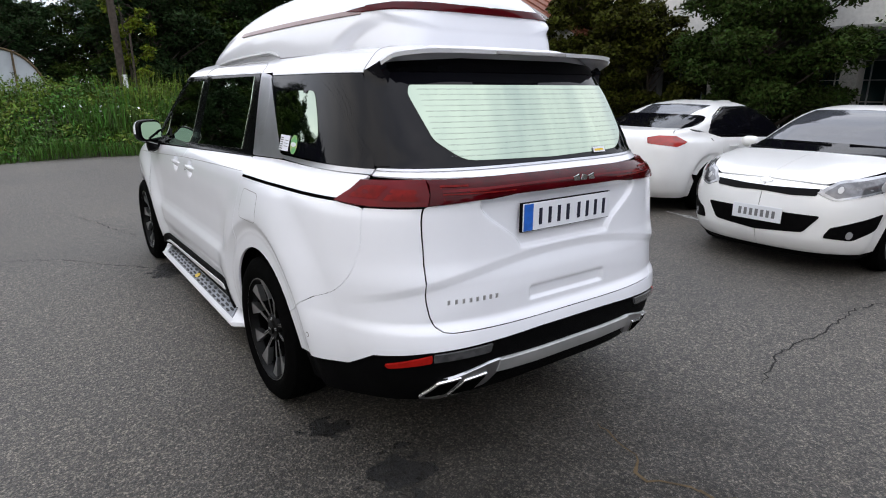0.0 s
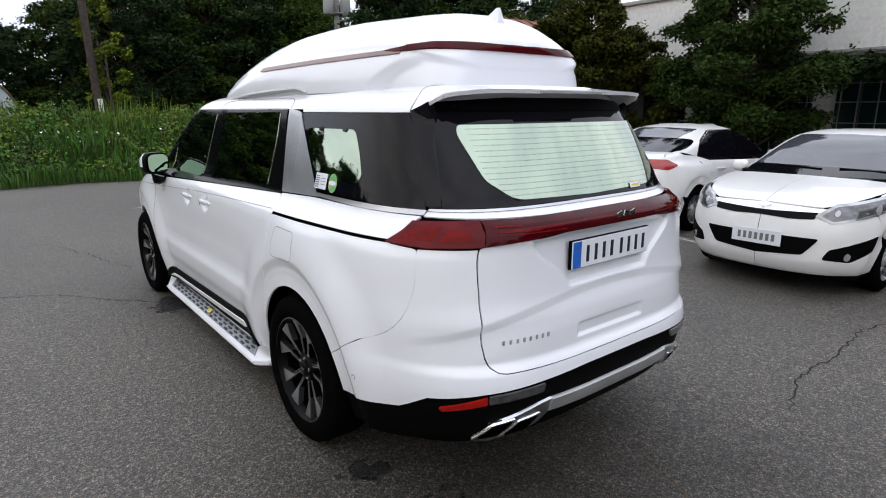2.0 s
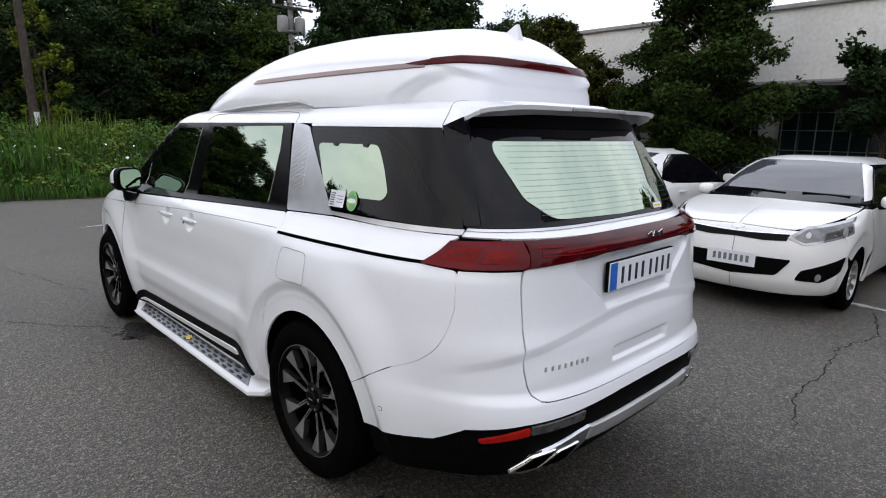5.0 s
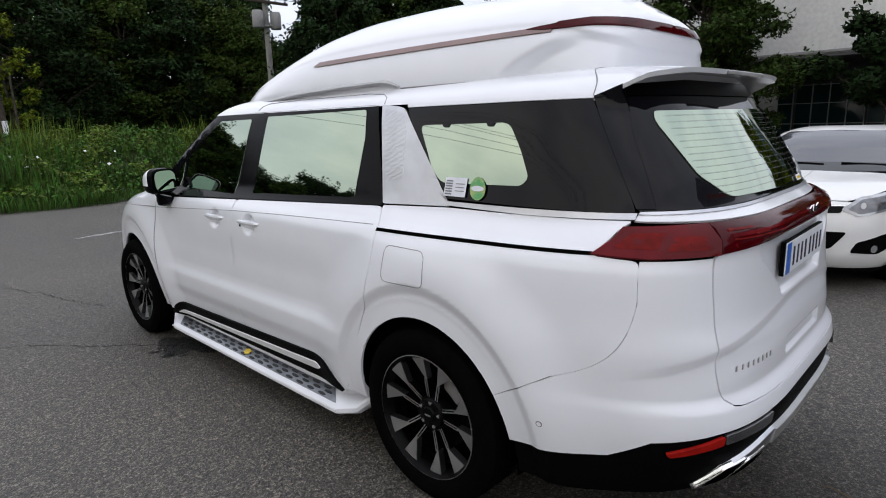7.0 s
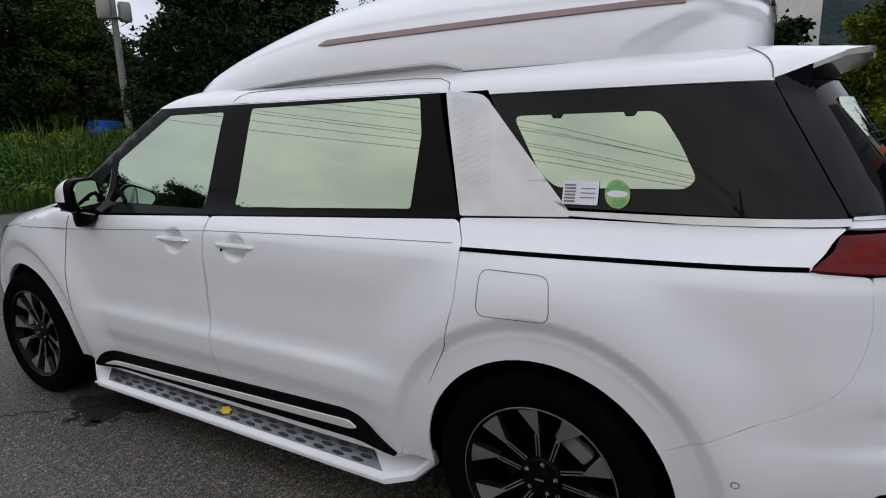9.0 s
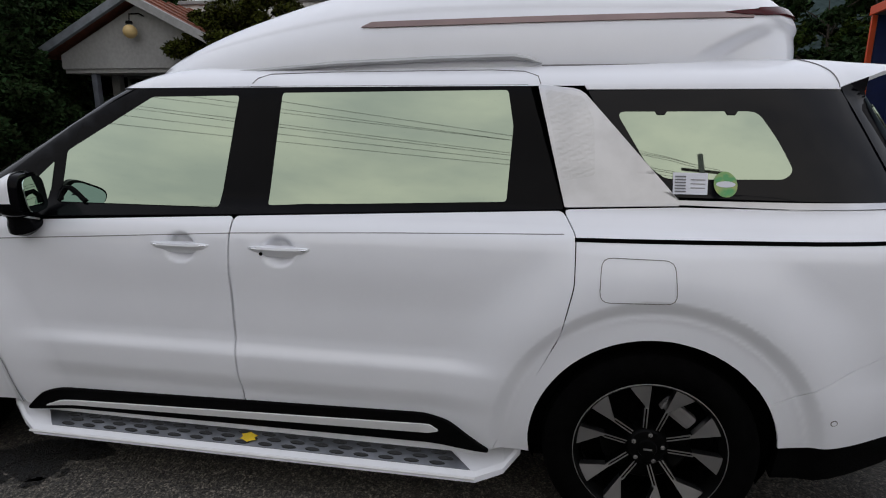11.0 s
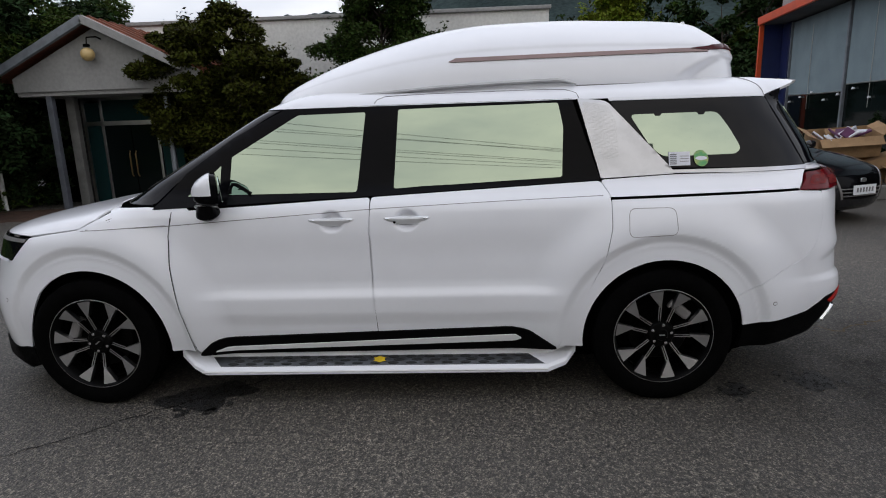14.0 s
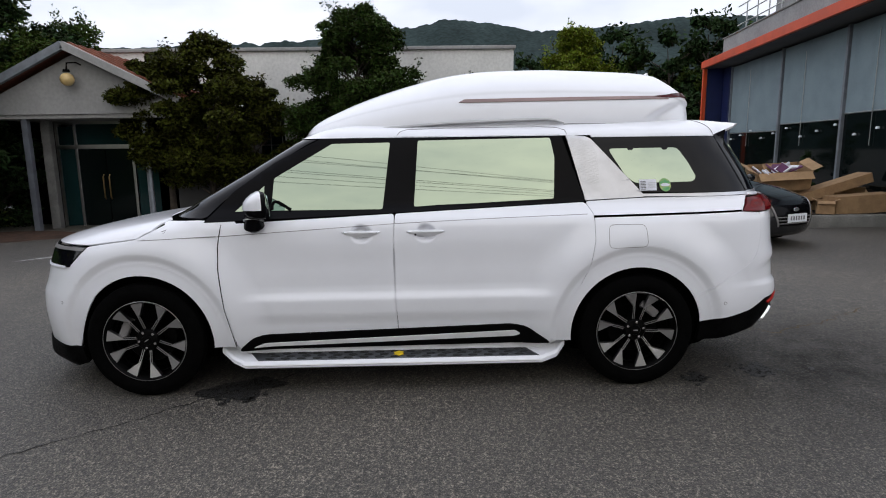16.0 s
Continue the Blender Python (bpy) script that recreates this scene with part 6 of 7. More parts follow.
        P("rear_reflector", R([ru(-.915, .500), ry(.68, .546), ry(.68, .516), ru(-.925, .487)], 0.006), S.rear, BRIGHT_RED, van, off=0.004, label="red bumper reflector", **kw)
        P("reverse_lamp", R([ry(.675, .549), ry(.44, .562), ry(.45, .528), ry(.675, .517)], 0.006), S.rear, GREY_LENS, van, off=0.004, **kw)
        # exhaust trim
        P("exhaust_trim", R([ry(.69, .330), ry(.65, .42), ry(.46, .475), ry(.39, .485), ry(.385, .455), ry(.44, .365), ry(.62, .318)], 0.012), S.rear, SATIN, van, off=0.002, thick=0.05, label="satin silver exhaust surround", **kw)
        for a, b in ((.665, .575), (.565, .465)):
            P("tail_pipe", R([ry(a + .030, .343), ry(a - .015, .424), ry(b - .012, .440), ry(b + .034, .353)], 0.01), S.rear, CHROME, van, off=0.009, thick=0.02, **kw)
            P("pipe_mouth", R([ry(a + .015, .352), ry(a - .018, .415), ry(b - .001, .430), ry(b + .031, .361)], 0.008), S.rear, CAVITY, van, off=0.0105, thick=0.0, **kw)
        # sensors
        for u, z in ((-.555, .538), (3.63, .60)):
            surf, uv = (S.rear, ru) if u < 0 else (S.front, fu)
            c = uv(u, z)
            P("parking_sensor", [(c[0] + .011 * math.cos(k * math.pi / 6), c[1] + .011 * math.sin(k * math.pi / 6)) for k in range(12)], surf, GREY_STRIP, van, off=0.001, thick=0.0, **kw)
            P("sensor_face", [(c[0] + .008 * math.cos(k * math.pi / 6), c[1] + .008 * math.sin(k * math.pi / 6)) for k in range(12)], surf, WHITE, van, off=0.002, thick=0.0, **kw)

    # tail, across both sides
    end = ry(0, 1.0)[0]
    both = lambda half: half + [(2 * end - q, z) for q, z in half[::-1]]
    bump_arch = [ru(*p[:2]) for p in S.arch_points(0, 149.5, 173, 4)]
    upper = [ru(-.60, .715), ru(-.66, .738), ru(-.71, .765), ru(-.75, .797), ru(-.779, .833), ru(-.798, .875), ru(-.810, .92), ru(-.818, .97), ru(-.815, 1.03), ru(-.81, 1.098), ry(.672, 1.10), ry(.681, .95), ry(.681, .745), ry(.673, .69), ry(.658, .653), ry(.634, .633), ry(.60, .6265), ry(.3, .624)]
    lower = [ru(-.76, .468), ru(-.88, .535), ry(.69, .558), ry(.44, .572), ry(.2, .58)]
    bumper_top = both(bump_arch[::-1] + upper)
    bumper_low = both(lower)
    P("rear_bumper", bumper_top + bumper_low[::-1], S.rear, WHITE, van, gap=0.0008, step=0.013, bstep=0.008)
    tailgate = both([ry(.3, .6255), ry(.60, .628), ry(.632, .635), ry(.655, .655), ry(.670, .69), ry(.678, .745), ry(.678, .95), ry(.668, 1.10), ry(.655, 1.108), ry(.3, 1.135)][::-1][::-1])
    P("tailgate", tailgate, S.rear, WHITE, van, gap=0.0016, step=0.010, bstep=0.007)
    P("lamp_bar", both([ry(.652, 1.110), ry(.628, 1.190), ry(.3, 1.193)])[0:3] + both([ry(.652, 1.110), ry(.628, 1.190), ry(.3, 1.193)])[3:] + [ry(-.3, 1.135), ry(.3, 1.135)], S.rear, DARK_RED, van, off=0.010, thick=0.02, bstep=0.02, label="dark red light bar across the tailgate")
    P("lamp_thread", both([ry(.60, 1.150), ry(.595, 1.160), ry(.2, 1.166)]) + [ry(-.2, 1.158), ry(.2, 1.158)], S.rear, RED_LENS, van, off=0.0115, thick=0.002, bstep=0.02)
    for s in (1, -1):
        for y0, y1, z0, z1 in ((.60, .50, 1.168, 1.173), (.60, .595, 1.125, 1.173), (.50, .42, 1.150, 1.155), (.60, .30, 1.143, 1.147)):
            P("lamp_thread", [ry(s * y0, z0), ry(s * y1, z0), ry(s * y1, z1), ry(s * y0, z1)], S.rear, LAMP_GLOW, van, off=0.0118, thick=0.001)
    P("glass_ledge", both([ru(-.757, 1.206), ry(.3, 1.199)])[:2] + both([ru(-.757, 1.206), ry(.3, 1.199)])[2:] + both([ru(-.762, 1.226), ry(.3, 1.226)])[::-1], S.rear, WHITE, van, off=-0.002, bstep=0.008)
    P("glass_ledge_trim", both([ru(-.76, 1.222), ry(.3, 1.222)]) + both([ru(-.764, 1.231), ry(.3, 1.231)])[::-1], S.rear, SATIN, van, off=0.002, bstep=0.008)
    P("rear_glass", both([ru(-.759, 1.232), ru(-.558, 1.585), ry(.3, 1.60)]) + both([ry(.3, 1.232)])[::-1], S.rear, BLACK_GLASS, van, gap=0.002, bstep=0.03)
    screen = R([ry(.575, 1.50), ry(.56, 1.535), ry(-.56, 1.535), ry(-.575, 1.50), ry(-.545, 1.33), (*ry(-.45, 1.255), .05), ry(0, 1.245), (*ry(.45, 1.255), .05), ry(.545, 1.33)], 0.025)
    P("rear_window", screen, S.rear, MIRROR_FILM, van, off=0.004, thick=0.004, bstep=0.03, label="mirror-film rear window", e=0.09)
    for k in range(13):
        z = 1.272 + k * 0.0205
        y = 0.535 if z > 1.33 else 0.50
        P("heating_wire", [ry(y, z), ry(-y, z), ry(-y, z + .0007), ry(y, z + .0007)], S.rear, GREY_INK, van, off=0.0064, thick=0.0, step=0.05)
    P("window_sticker", [ry(-.26, 1.245), ry(-.26, 1.268), ry(-.34, 1.268), ry(-.34, 1.245)], S.rear, PAPER, van, off=0.007, thick=0.001)
    P("sticker_mark", [ry(-.268, 1.251), ry(-.268, 1.260), ry(-.332, 1.260), ry(-.332, 1.251)], S.rear, YELLOW, van, off=0.008, thick=0.0)
    valance = both([ru(-.42, .42), ru(-.76, .465), ru(-.88, .532), ry(.69, .555), ry(.44, .569), ry(.2, .577)]) + both([ru(-.42, .27), ru(-.80, .30), ru(-.93, .305), ry(.5, .31)])[::-1]
    P("rear_valance", valance, S.rear, MATT_BLACK, van, off=-0.012, thick=0.03)
    P("valance_strip", both([ry(.40, .482), ry(.2, .478)]) + both([ry(.41, .432), ry(.2, .424)])[::-1], S.rear, SILVER, van, off=0.008, thick=0.03)

    # spoiler
    span = curve_table((-.82, .60), (-.72, .630), (-.65, .645), (-.60, .656), (-.556, .668), (-.50, .694), (-.45, .711))
    eave = lambda u: 1.588 + .062 * min(max((-.552 - u) / .155, 0), 1) ** 1.05

    fore = lambda a: -.474 - .078 * soft(.70, 1.0, abs(a))

    def top(u, y):
        ridge = 1.699 - .026 * soft(-.50, -.82, u)
        a = min(abs(y) / span(u), 1)
        free = ridge - (ridge - eave(u)) * a ** 9
        # flush with the roof along its front edge
        lo, hi = 1.588, 1.6945
        for _ in range(18):
            mid = (lo + hi) / 2
            lo, hi = (mid, hi) if S.width(u, mid) > abs(y) else (lo, mid)
        f = soft(fore(a), fore(a) - .08, u)
        return (lo + .0015) * (1 - f) + free * f
    bm = bmesh.new()
    ys = [math.copysign(1 - (1 - abs(t)) ** 2, t) for t in np.linspace(-1, 1, 45)]
    ups, los = [], []
    for a in ys:
        back = -.815 + .055 * abs(a) ** 3 + .05 * soft(.88, 1.0, abs(a))
        us = [fore(a) + (back - fore(a)) * i / 8 for i in range(9)]
        ups.append([bm.verts.new((u, a * span(u), top(u, a * span(u)))) for u in us])
        los.append([bm.verts.new((u + .006, a * (span(u) - .004), top(u, a * span(u)) - .016)) for u in us])
    for i in range(len(ys) - 1):
        for j in range(8):
            bm.faces.new((ups[i][j], ups[i][j + 1], ups[i + 1][j + 1], ups[i + 1][j]))
            bm.faces.new((los[i][j], los[i + 1][j], los[i + 1][j + 1], los[i][j + 1]))
        bm.faces.new((ups[i][8], los[i][8], los[i + 1][8], ups[i + 1][8]))
    for j in range(8):
        for q in (0, -1):
            bm.faces.new((ups[q][j], ups[q][j + 1], los[q][j + 1], los[q][j]))
    sp = part("spoiler", bm, WHITE, van, smooth=True)
    line = [(fore(a), a) for a in [math.copysign(1 - (1 - abs(t)) ** 2, t) for t in np.linspace(-1, 1, 41)]]
    part("spoiler_seam", tube_bm([(u, a * span(u), top(u, a * span(u)) - .0004) for u, a in line], 0.0022, 5), GREY_STRIP, sp)
    P("spoiler_underside", both([ru(-.612, 1.5865), ry(.3, 1.592)]) + both([ru(-.612, 1.622), ry(.3, 1.640)])[::-1], S.rear, GLOSS_BLACK, sp, off=0.004, thick=0.02, bstep=0.012)
    rear_edge = curve_table((1.24, -.800), (1.30, -.774), (1.38, -.735), (1.44, -.702), (1.50, -.674), (1.56, -.652), (1.60, -.642), (1.64, -.646))
    for s in (1, -1):
        # black blade beside the rear glass
        bm = bmesh.new()
        outer, inner = [], []
        for i in range(7):
            t = i / 6
            zt = eave(-.556 - .085 * t) + .002
            a, b = [], []
            for k in range(17):
                z = 1.24 + (zt - 1.24) * k / 16
                u0 = -.556 - max(1.585 - z, 0) * .57
                u = u0 + (rear_edge(z) - u0) * t
                f = soft(1.53, 1.61, z)
                y = S.width(u, min(z, 1.585)) * (1 - f) + span(u) * f + .0045
                a.append(bm.verts.new((u, s * y, z)))
                b.append(bm.verts.new((u + .004, s * (y - .035), z)))
            outer.append(a)
            inner.append(b)
        for i in range(6):
            for k in range(16):
                bm.faces.new((outer[i][k], outer[i + 1][k], outer[i + 1][k + 1], outer[i][k + 1]))
                bm.faces.new((inner[i][k], inner[i][k + 1], inner[i + 1][k + 1], inner[i + 1][k]))
            for k in (0, 16):
                bm.faces.new((outer[i][k], outer[i + 1][k], inner[i + 1][k], inner[i][k]))
        for i in (0, 6):
            for k in range(16):
                bm.faces.new((outer[i][k], outer[i][k + 1], inner[i][k + 1], inner[i][k]))
        part("side_blade", bm, BLACK_GLASS, sp, "gloss black blade beside the rear glass", smooth=True)
    bm = box_bm(.012, .40, .014, (-.812, 0, 1.664), .003)
    part("stop_lamp", bm, STOP_LENS, sp)

    # raised roof
    crown = curve_table((-.52, 1.868), (-.505, 1.900), (-.44, 1.944), (-.36, 1.993), (-.29, 2.030), (-.22, 2.044), (.1, 2.064), (.5, 2.078), (.85, 2.072), (1.1, 2.048), (1.38, 1.988), (1.70, 1.892), (1.9, 1.812), (2.08, 1.725), (2.17, 1.655))
    sill = curve_table((-.52, 1.668), (.3, 1.668), (1.2, 1.655), (1.7, 1.625), (2.0, 1.60), (2.17, 1.575))
    wide = curve_table((-.52, .30), (-.512, .38), (-.49, .455), (-.45, .51), (-.38, .555), (-.28, .583), (-.1, .605), (.5, .635), (1.2, .645), (1.7, .62), (1.95, .56), (2.08, .47), (2.14, .36), (2.17, .24))

    def hood(u, t, waist=True):
        z0, z1 = sill(u), crown(u)
        y = wide(u) * max(1 - t ** 2.4, 0) ** (1 / 2.4)
        z = z0 + (z1 - z0) * t
        if waist:
            edge = -.10 - .22 * soft(.02, .50, t)
            y -= 0.040 * soft(edge, edge - .12, u) * soft(.60, .42, t)
            y += 0.006 * soft(.50, .56, t) * soft(1, .8, t)
        return Vector((u, y, z))
    bm = bmesh.new()
    us = list(np.concatenate([[-.52, -.516, -.508, -.498], np.linspace(-.485, .02, 41), np.linspace(.06, 2.05, 42), [2.08, 2.11, 2.14, 2.16, 2.17]]))
    ts = [.02 * i for i in range(31)] + [.64, .7, .76, .82, .87, .91, .94, .965, .985, 1.0]
    rows = []
    for u in us:
        left = [hood(u, t) for t in ts]
        row = left + [Vector((p.x, -p.y, p.z)) for p in left[-2::-1]]
        rows.append([bm.verts.new(p) for p in row])
    for a, b in zip(rows, rows[1:]):
        for i in range(len(a) - 1):
            bm.faces.new((a[i], a[i + 1], b[i + 1], b[i]))
    bm.faces.new(rows[0])
    bm.faces.new(rows[-1][::-1])
    bmesh.ops.remove_doubles(bm, verts=bm.verts, dist=0.0004)
    hr = part("raised_roof", bm, WHITE, van, "white moulded raised roof", smooth=True)

    def at_z(u, z):
        return hood(u, (z - sill(u)) / (crown(u) - sill(u)))
    for flip in (False, True):
        s = -1 if flip else 1
        strip = lambda u, z: Vector((u, at_z(u, z).y, z))
        P("roof_strip", [(1.10, 1.818), (1.06, 1.836), (.5, 1.842), (-.30, 1.849), (-.30, 1.829), (.5, 1.822), (1.06, 1.815)], strip, RUST_STRIP, hr, off=0.006, thick=0.01, label="brown-grey decor strip", flip=flip)
        P("roof_lamp", R([(-.20, 1.846), (-.30, 1.858), (-.44, 1.868), (-.44, 1.846), (-.28, 1.838)], .003), strip, DARK_RED, hr, off=0.009, thick=0.012, step=.02, label="dark red roof marker lamp", flip=flip)
        rail = [(1.92, sill(1.92) + .012), (1.6, sill(1.6) + .026), (1.2, 1.684), (.8, 1.698), (.52, 1.703), (.47, 1.695), (.42, 1.680)]
        part("roof_rail", tube_bm([(u, s * (at_z(u, z).y + .012), z) for u, z in rail], [.006, .013, .015, .016, .015, .012, .006], 8, squash=.7), SILVER, hr, smooth=True)
        part("roof_joint", tube_bm([(u, s * (at_z(u, sill(u) + .004).y + .002), sill(u) + .004) for u in np.linspace(.42, -.50, 18)], 0.004, 6), GREY_STRIP, hr)

    def tail_face(y, z):
        lo, hi = -.519, -.10
        for _ in range(22):
            mid = (lo + hi) / 2
            if at_z(mid, z).y < abs(y):
                lo = mid
            else:
                hi = mid
        return Vector((hi, y, z))
    P("roof_lamp", R([(.520, 1.862), (.520, 1.853), (.44, 1.845), (.25, 1.843), (-.25, 1.843), (-.44, 1.845), (-.520, 1.853), (-.520, 1.862), (-.44, 1.873), (-.25, 1.872), (.25, 1.872), (.44, 1.873)], .004), tail_face, DARK_RED, hr, off=0.009, thick=0.012, step=.02)
    fin = bmesh.new()
    prof = [(-.22, 2.02), (-.30, 2.030), (-.335, 2.062), (-.350, 2.062), (-.365, 1.985)]
    a = [fin.verts.new((x, .024 if z < 2.05 else .005, z)) for x, z in prof]
    b = [fin.verts.new((x, -.024 if z < 2.05 else -.005, z)) for x, z in prof]
    fin.faces.new(a)
    fin.faces.new(b[::-1])
    for i in range(5):
        j = (i + 1) % 5
        fin.faces.new((a[i], a[j], b[j], b[i]))
    part("aerial_fin", fin, WHITE, hr)
    for y in (.735, -.735):
        pts = [(1.50, 1.612), (1.485, 1.632), (1.44, 1.648), (1.2, 1.654), (.6, 1.656), (.48, 1.650), (.43, 1.632), (.42, 1.605)]
        part("door_seam", tube_bm([(u, math.copysign(S.half(z) + .0005, y), z) for u, z in pts], 0.0022, 5), GREY_STRIP, van)
        # thin grey line drawn on the skin for the shade along the crease
        part("body_crease", tube_bm([(u, math.copysign(S.side(u, z).y - .0005, y), z) for u, z in ((3.05, 1.003), (2.8, 1.008), (2.58, 1.015), (2.0, 1.048), (1.5, 1.076), (.9, 1.097), (.32, 1.112))], 0.0022, 5), GREY_STRIP, van)

    # plate with its band and bars, badge and lettering as plain bars
    u_of = lambda y, z: S.rear(*ry(y, z)).x
    pl = empty("number_plate")
    pl.parent = van
    part("plate_frame", box_bm(.016, .528, .119, (-1.053, 0.0, 1.030), .004), MATT_BLACK, pl)
    part("plate_face", box_bm(.006, .520, .112, (-1.062, -0.0, 1.030), .002), PLATE_WHITE, pl)
    part("blue_band", box_bm(.004, .05, .108, (-1.0645, .232, 1.030), .001), PLATE_BLUE, pl)
    for i, (y, w) in enumerate(((.165, .038), (.112, .038), (.059, .038), (.006, .040), (-.060, .038), (-.113, .038), (-.166, .038), (-.219, .038))):
        part("plate_bar", box_bm(.003, w * .46, .068, (-1.0655, y, 1.028), .0012), INK, pl)
    for k in range(3):
        y = -.04 - k * .045
        part("badge_bar", box_bm(.006, .034, .028, (u_of(y, 1.162) - .012, y, 1.162), .002, Matrix.Rotation(radians(18 if k % 2 else -18), 4, "X")), CHROME, van)
    for k in range(8):
        y = .60 - k * .029
        part("letter_bar", box_bm(.004, .011, .018, (u_of(y, .742) - .001, y, .742), .001), SILVER, van)

    # window stickers
    P("parking_permit", [ru(*p) for p in ((-.025, 1.245), (-.025, 1.314), (-.133, 1.314), (-.133, 1.245))], S.rear, PAPER, van, off=0.008, thick=0.001, label="white paper permit with barcode")
    for k in range(6):
        P("barcode_bar", [ru(*p) for p in ((-.031, 1.251 + k * .0095), (-.031, 1.256 + k * .0095), (-.065, 1.256 + k * .0095), (-.065, 1.251 + k * .0095))], S.rear, GREY_INK, van, off=0.0092, thick=0.0)
    for k in range(3):
        P("print_line", [ru(*p) for p in ((-.080, 1.264 + k * .013), (-.080, 1.267 + k * .013), (-.125, 1.267 + k * .013), (-.125, 1.264 + k * .013))], S.rear, GREY_STRIP, van, off=0.0092, thick=0.0)
    c = ru(-.188, 1.279)
    P("round_sticker", [(c[0] + .041 * math.cos(k * math.pi / 12), c[1] + .041 * math.sin(k * math.pi / 12)) for k in range(24)], S.rear, GREEN_STICKER, van, off=0.008, thick=0.001, label="round green sticker")
    P("sticker_band", [(c[0] + .034 * math.cos(a), c[1] + .010 * math.sin(a)) for a in np.linspace(0, 2 * math.pi, 16, endpoint=False)], S.rear, PAPER, van, off=0.0095, thick=0.0)
    # hooks along the quarter window's upper edge
    for u in (.02, -.20):
        P("curtain_hook", [ru(*p) for p in ((u + .02, 1.513), (u + .012, 1.500), (u - .012, 1.500), (u - .02, 1.513))], S.rear, BLACK_GLASS, van, off=0.008, thick=0.0)

    # wheels
    first = wheel("wheel", van, (0, .865, .365), True, start=radians(98.4), pairs=5)
    for u, left in ((3.09, True), (0, False), (3.09, False)):
        w = copy_thing(first, Matrix.Translation((u, .865 if left else -.865, .365)) @ (Matrix() if left else Matrix.Rotation(math.pi, 4, "Z")) @ Matrix.Rotation(radians(35.4 if u else 0), 4, "Y"))
        w.parent = van
        if u:
            # the front calipers sit ahead of the hub
            for c in w.children:
                if c.name.startswith("brake_caliper"):
                    c.matrix_local = Matrix.Rotation(radians(67), 4, "Y") @ c.matrix_local
    for u in (0, 3.09):
        for s in (1, -1):
            bm = bmesh.new()
            rows = []
            for deep, rr in ((.014, .413), (.05, .419), (.38, .413)):
                ring = []
                for a in np.linspace(-.35, math.pi + .35, 25):
                    q = (u + rr * math.cos(a), .365 + rr * math.sin(a))
                    ring.append(bm.verts.new((q[0], s * (S.width(q[0], max(q[1], .2)) - deep), q[1])))
                rows.append(ring)
            for a, b in zip(rows, rows[1:]):
                for i in range(24):
                    bm.faces.new((a[i], a[i + 1], b[i + 1], b[i]))
            part("wheel_arch", bm, CAVITY, van)
    return van


build_van()

# ---- the other parked cars ----
HATCH = CarSkin(
    curve_table((.13, .76), (.25, .82), (.45, .85), (.65, .86), (.85, .848), (.95, .825), (1.02, .78), (1.1, .745), (1.25, .675), (1.36, .61), (1.42, .52), (1.455, .36)),
    curve_table((.13, .5), (.4, .64), (.7, .65), (.9, .62), (1.1, .55), (1.3, .42), (1.42, .3), (1.455, .2)),
    curve_table((.13, 3.22), (.22, 3.35), (.35, 3.40), (.5, 3.40), (.68, 3.375), (.77, 3.33), (.84, 3.23), (.90, 3.02), (.95, 2.76), (.992, 2.47), (1.02, 2.28), (1.06, 2.16), (1.15, 1.98), (1.25, 1.78),
                (1.35, 1.52), (1.42, 1.25), (1.455, 1.0)),
    curve_table((.13, .9), (.7, .9), (.8, .8), (.9, .6), (1.0, .42), (1.06, .38), (1.455, .35)),
    3.5, 3.0, (0, 2.57), 0.335, 0.012, hub=0.30)
SEDAN = CarSkin(
    curve_table((.13, .8), (.3, .865), (.6, .90), (.82, .90), (.93, .88), (1.0, .82), (1.1, .775), (1.25, .70), (1.36, .635), (1.43, .53), (1.48, .33)),
    curve_table((.13, 2.1), (.3, 2.28), (.5, 2.33), (.7, 2.32), (.95, 2.29), (1.06, 2.2), (1.09, 2.05), (1.11, 1.85), (1.14, 1.68), (1.22, 1.38), (1.33, 1.05), (1.42, .75), (1.47, .45), (1.48, .4)),
    curve_table((.13, 2.05), (.25, 2.2), (.45, 2.25), (.62, 2.22), (.72, 2.15), (.80, 1.98), (.87, 1.72), (.93, 1.42), (.97, 1.2), (1.02, 1.06), (1.1, .93), (1.25, .62), (1.38, .30), (1.45, .05), (1.48, -.1)),
    curve_table((.13, .8), (.7, .8), (.85, .65), (.95, .5), (1.02, .42), (1.48, .35)),
    3.4, 2.6, (-1.35, 1.35), 0.345, 0.012, tail_len=curve_table((.13, .75), (.95, .75), (1.06, .6), (1.13, .45), (1.48, .35)), hub=0.31)


def small_wheels(root, S, r, y, spokes=5):
    for k, c in enumerate(S.axles):
        for left in (True, False):
            wheel("wheel", root, (c, y if left else -y, S.hub), left, r=r, rim_r=r * .64, spokes=spokes * 2, width=.19, dark=SILVER, face=SATIN, start=.2 + k, slim=.030, wedge=.026)
        for s in (1, -1):
            bm = bmesh.new()
            rows = []
            for yy in (y + .085, y + .06, .45):
                rows.append([bm.verts.new((c + (S.arch - .002) * math.cos(a), s * yy, S.hub + (S.arch - .002) * math.sin(a))) for a in np.linspace(-.3, math.pi + .3, 19)])
            for a, b in zip(rows, rows[1:]):
                for i in range(18):
                    bm.faces.new((a[i], a[i + 1], b[i + 1], b[i]))
            part("wheel_arch", bm, CAVITY, root)


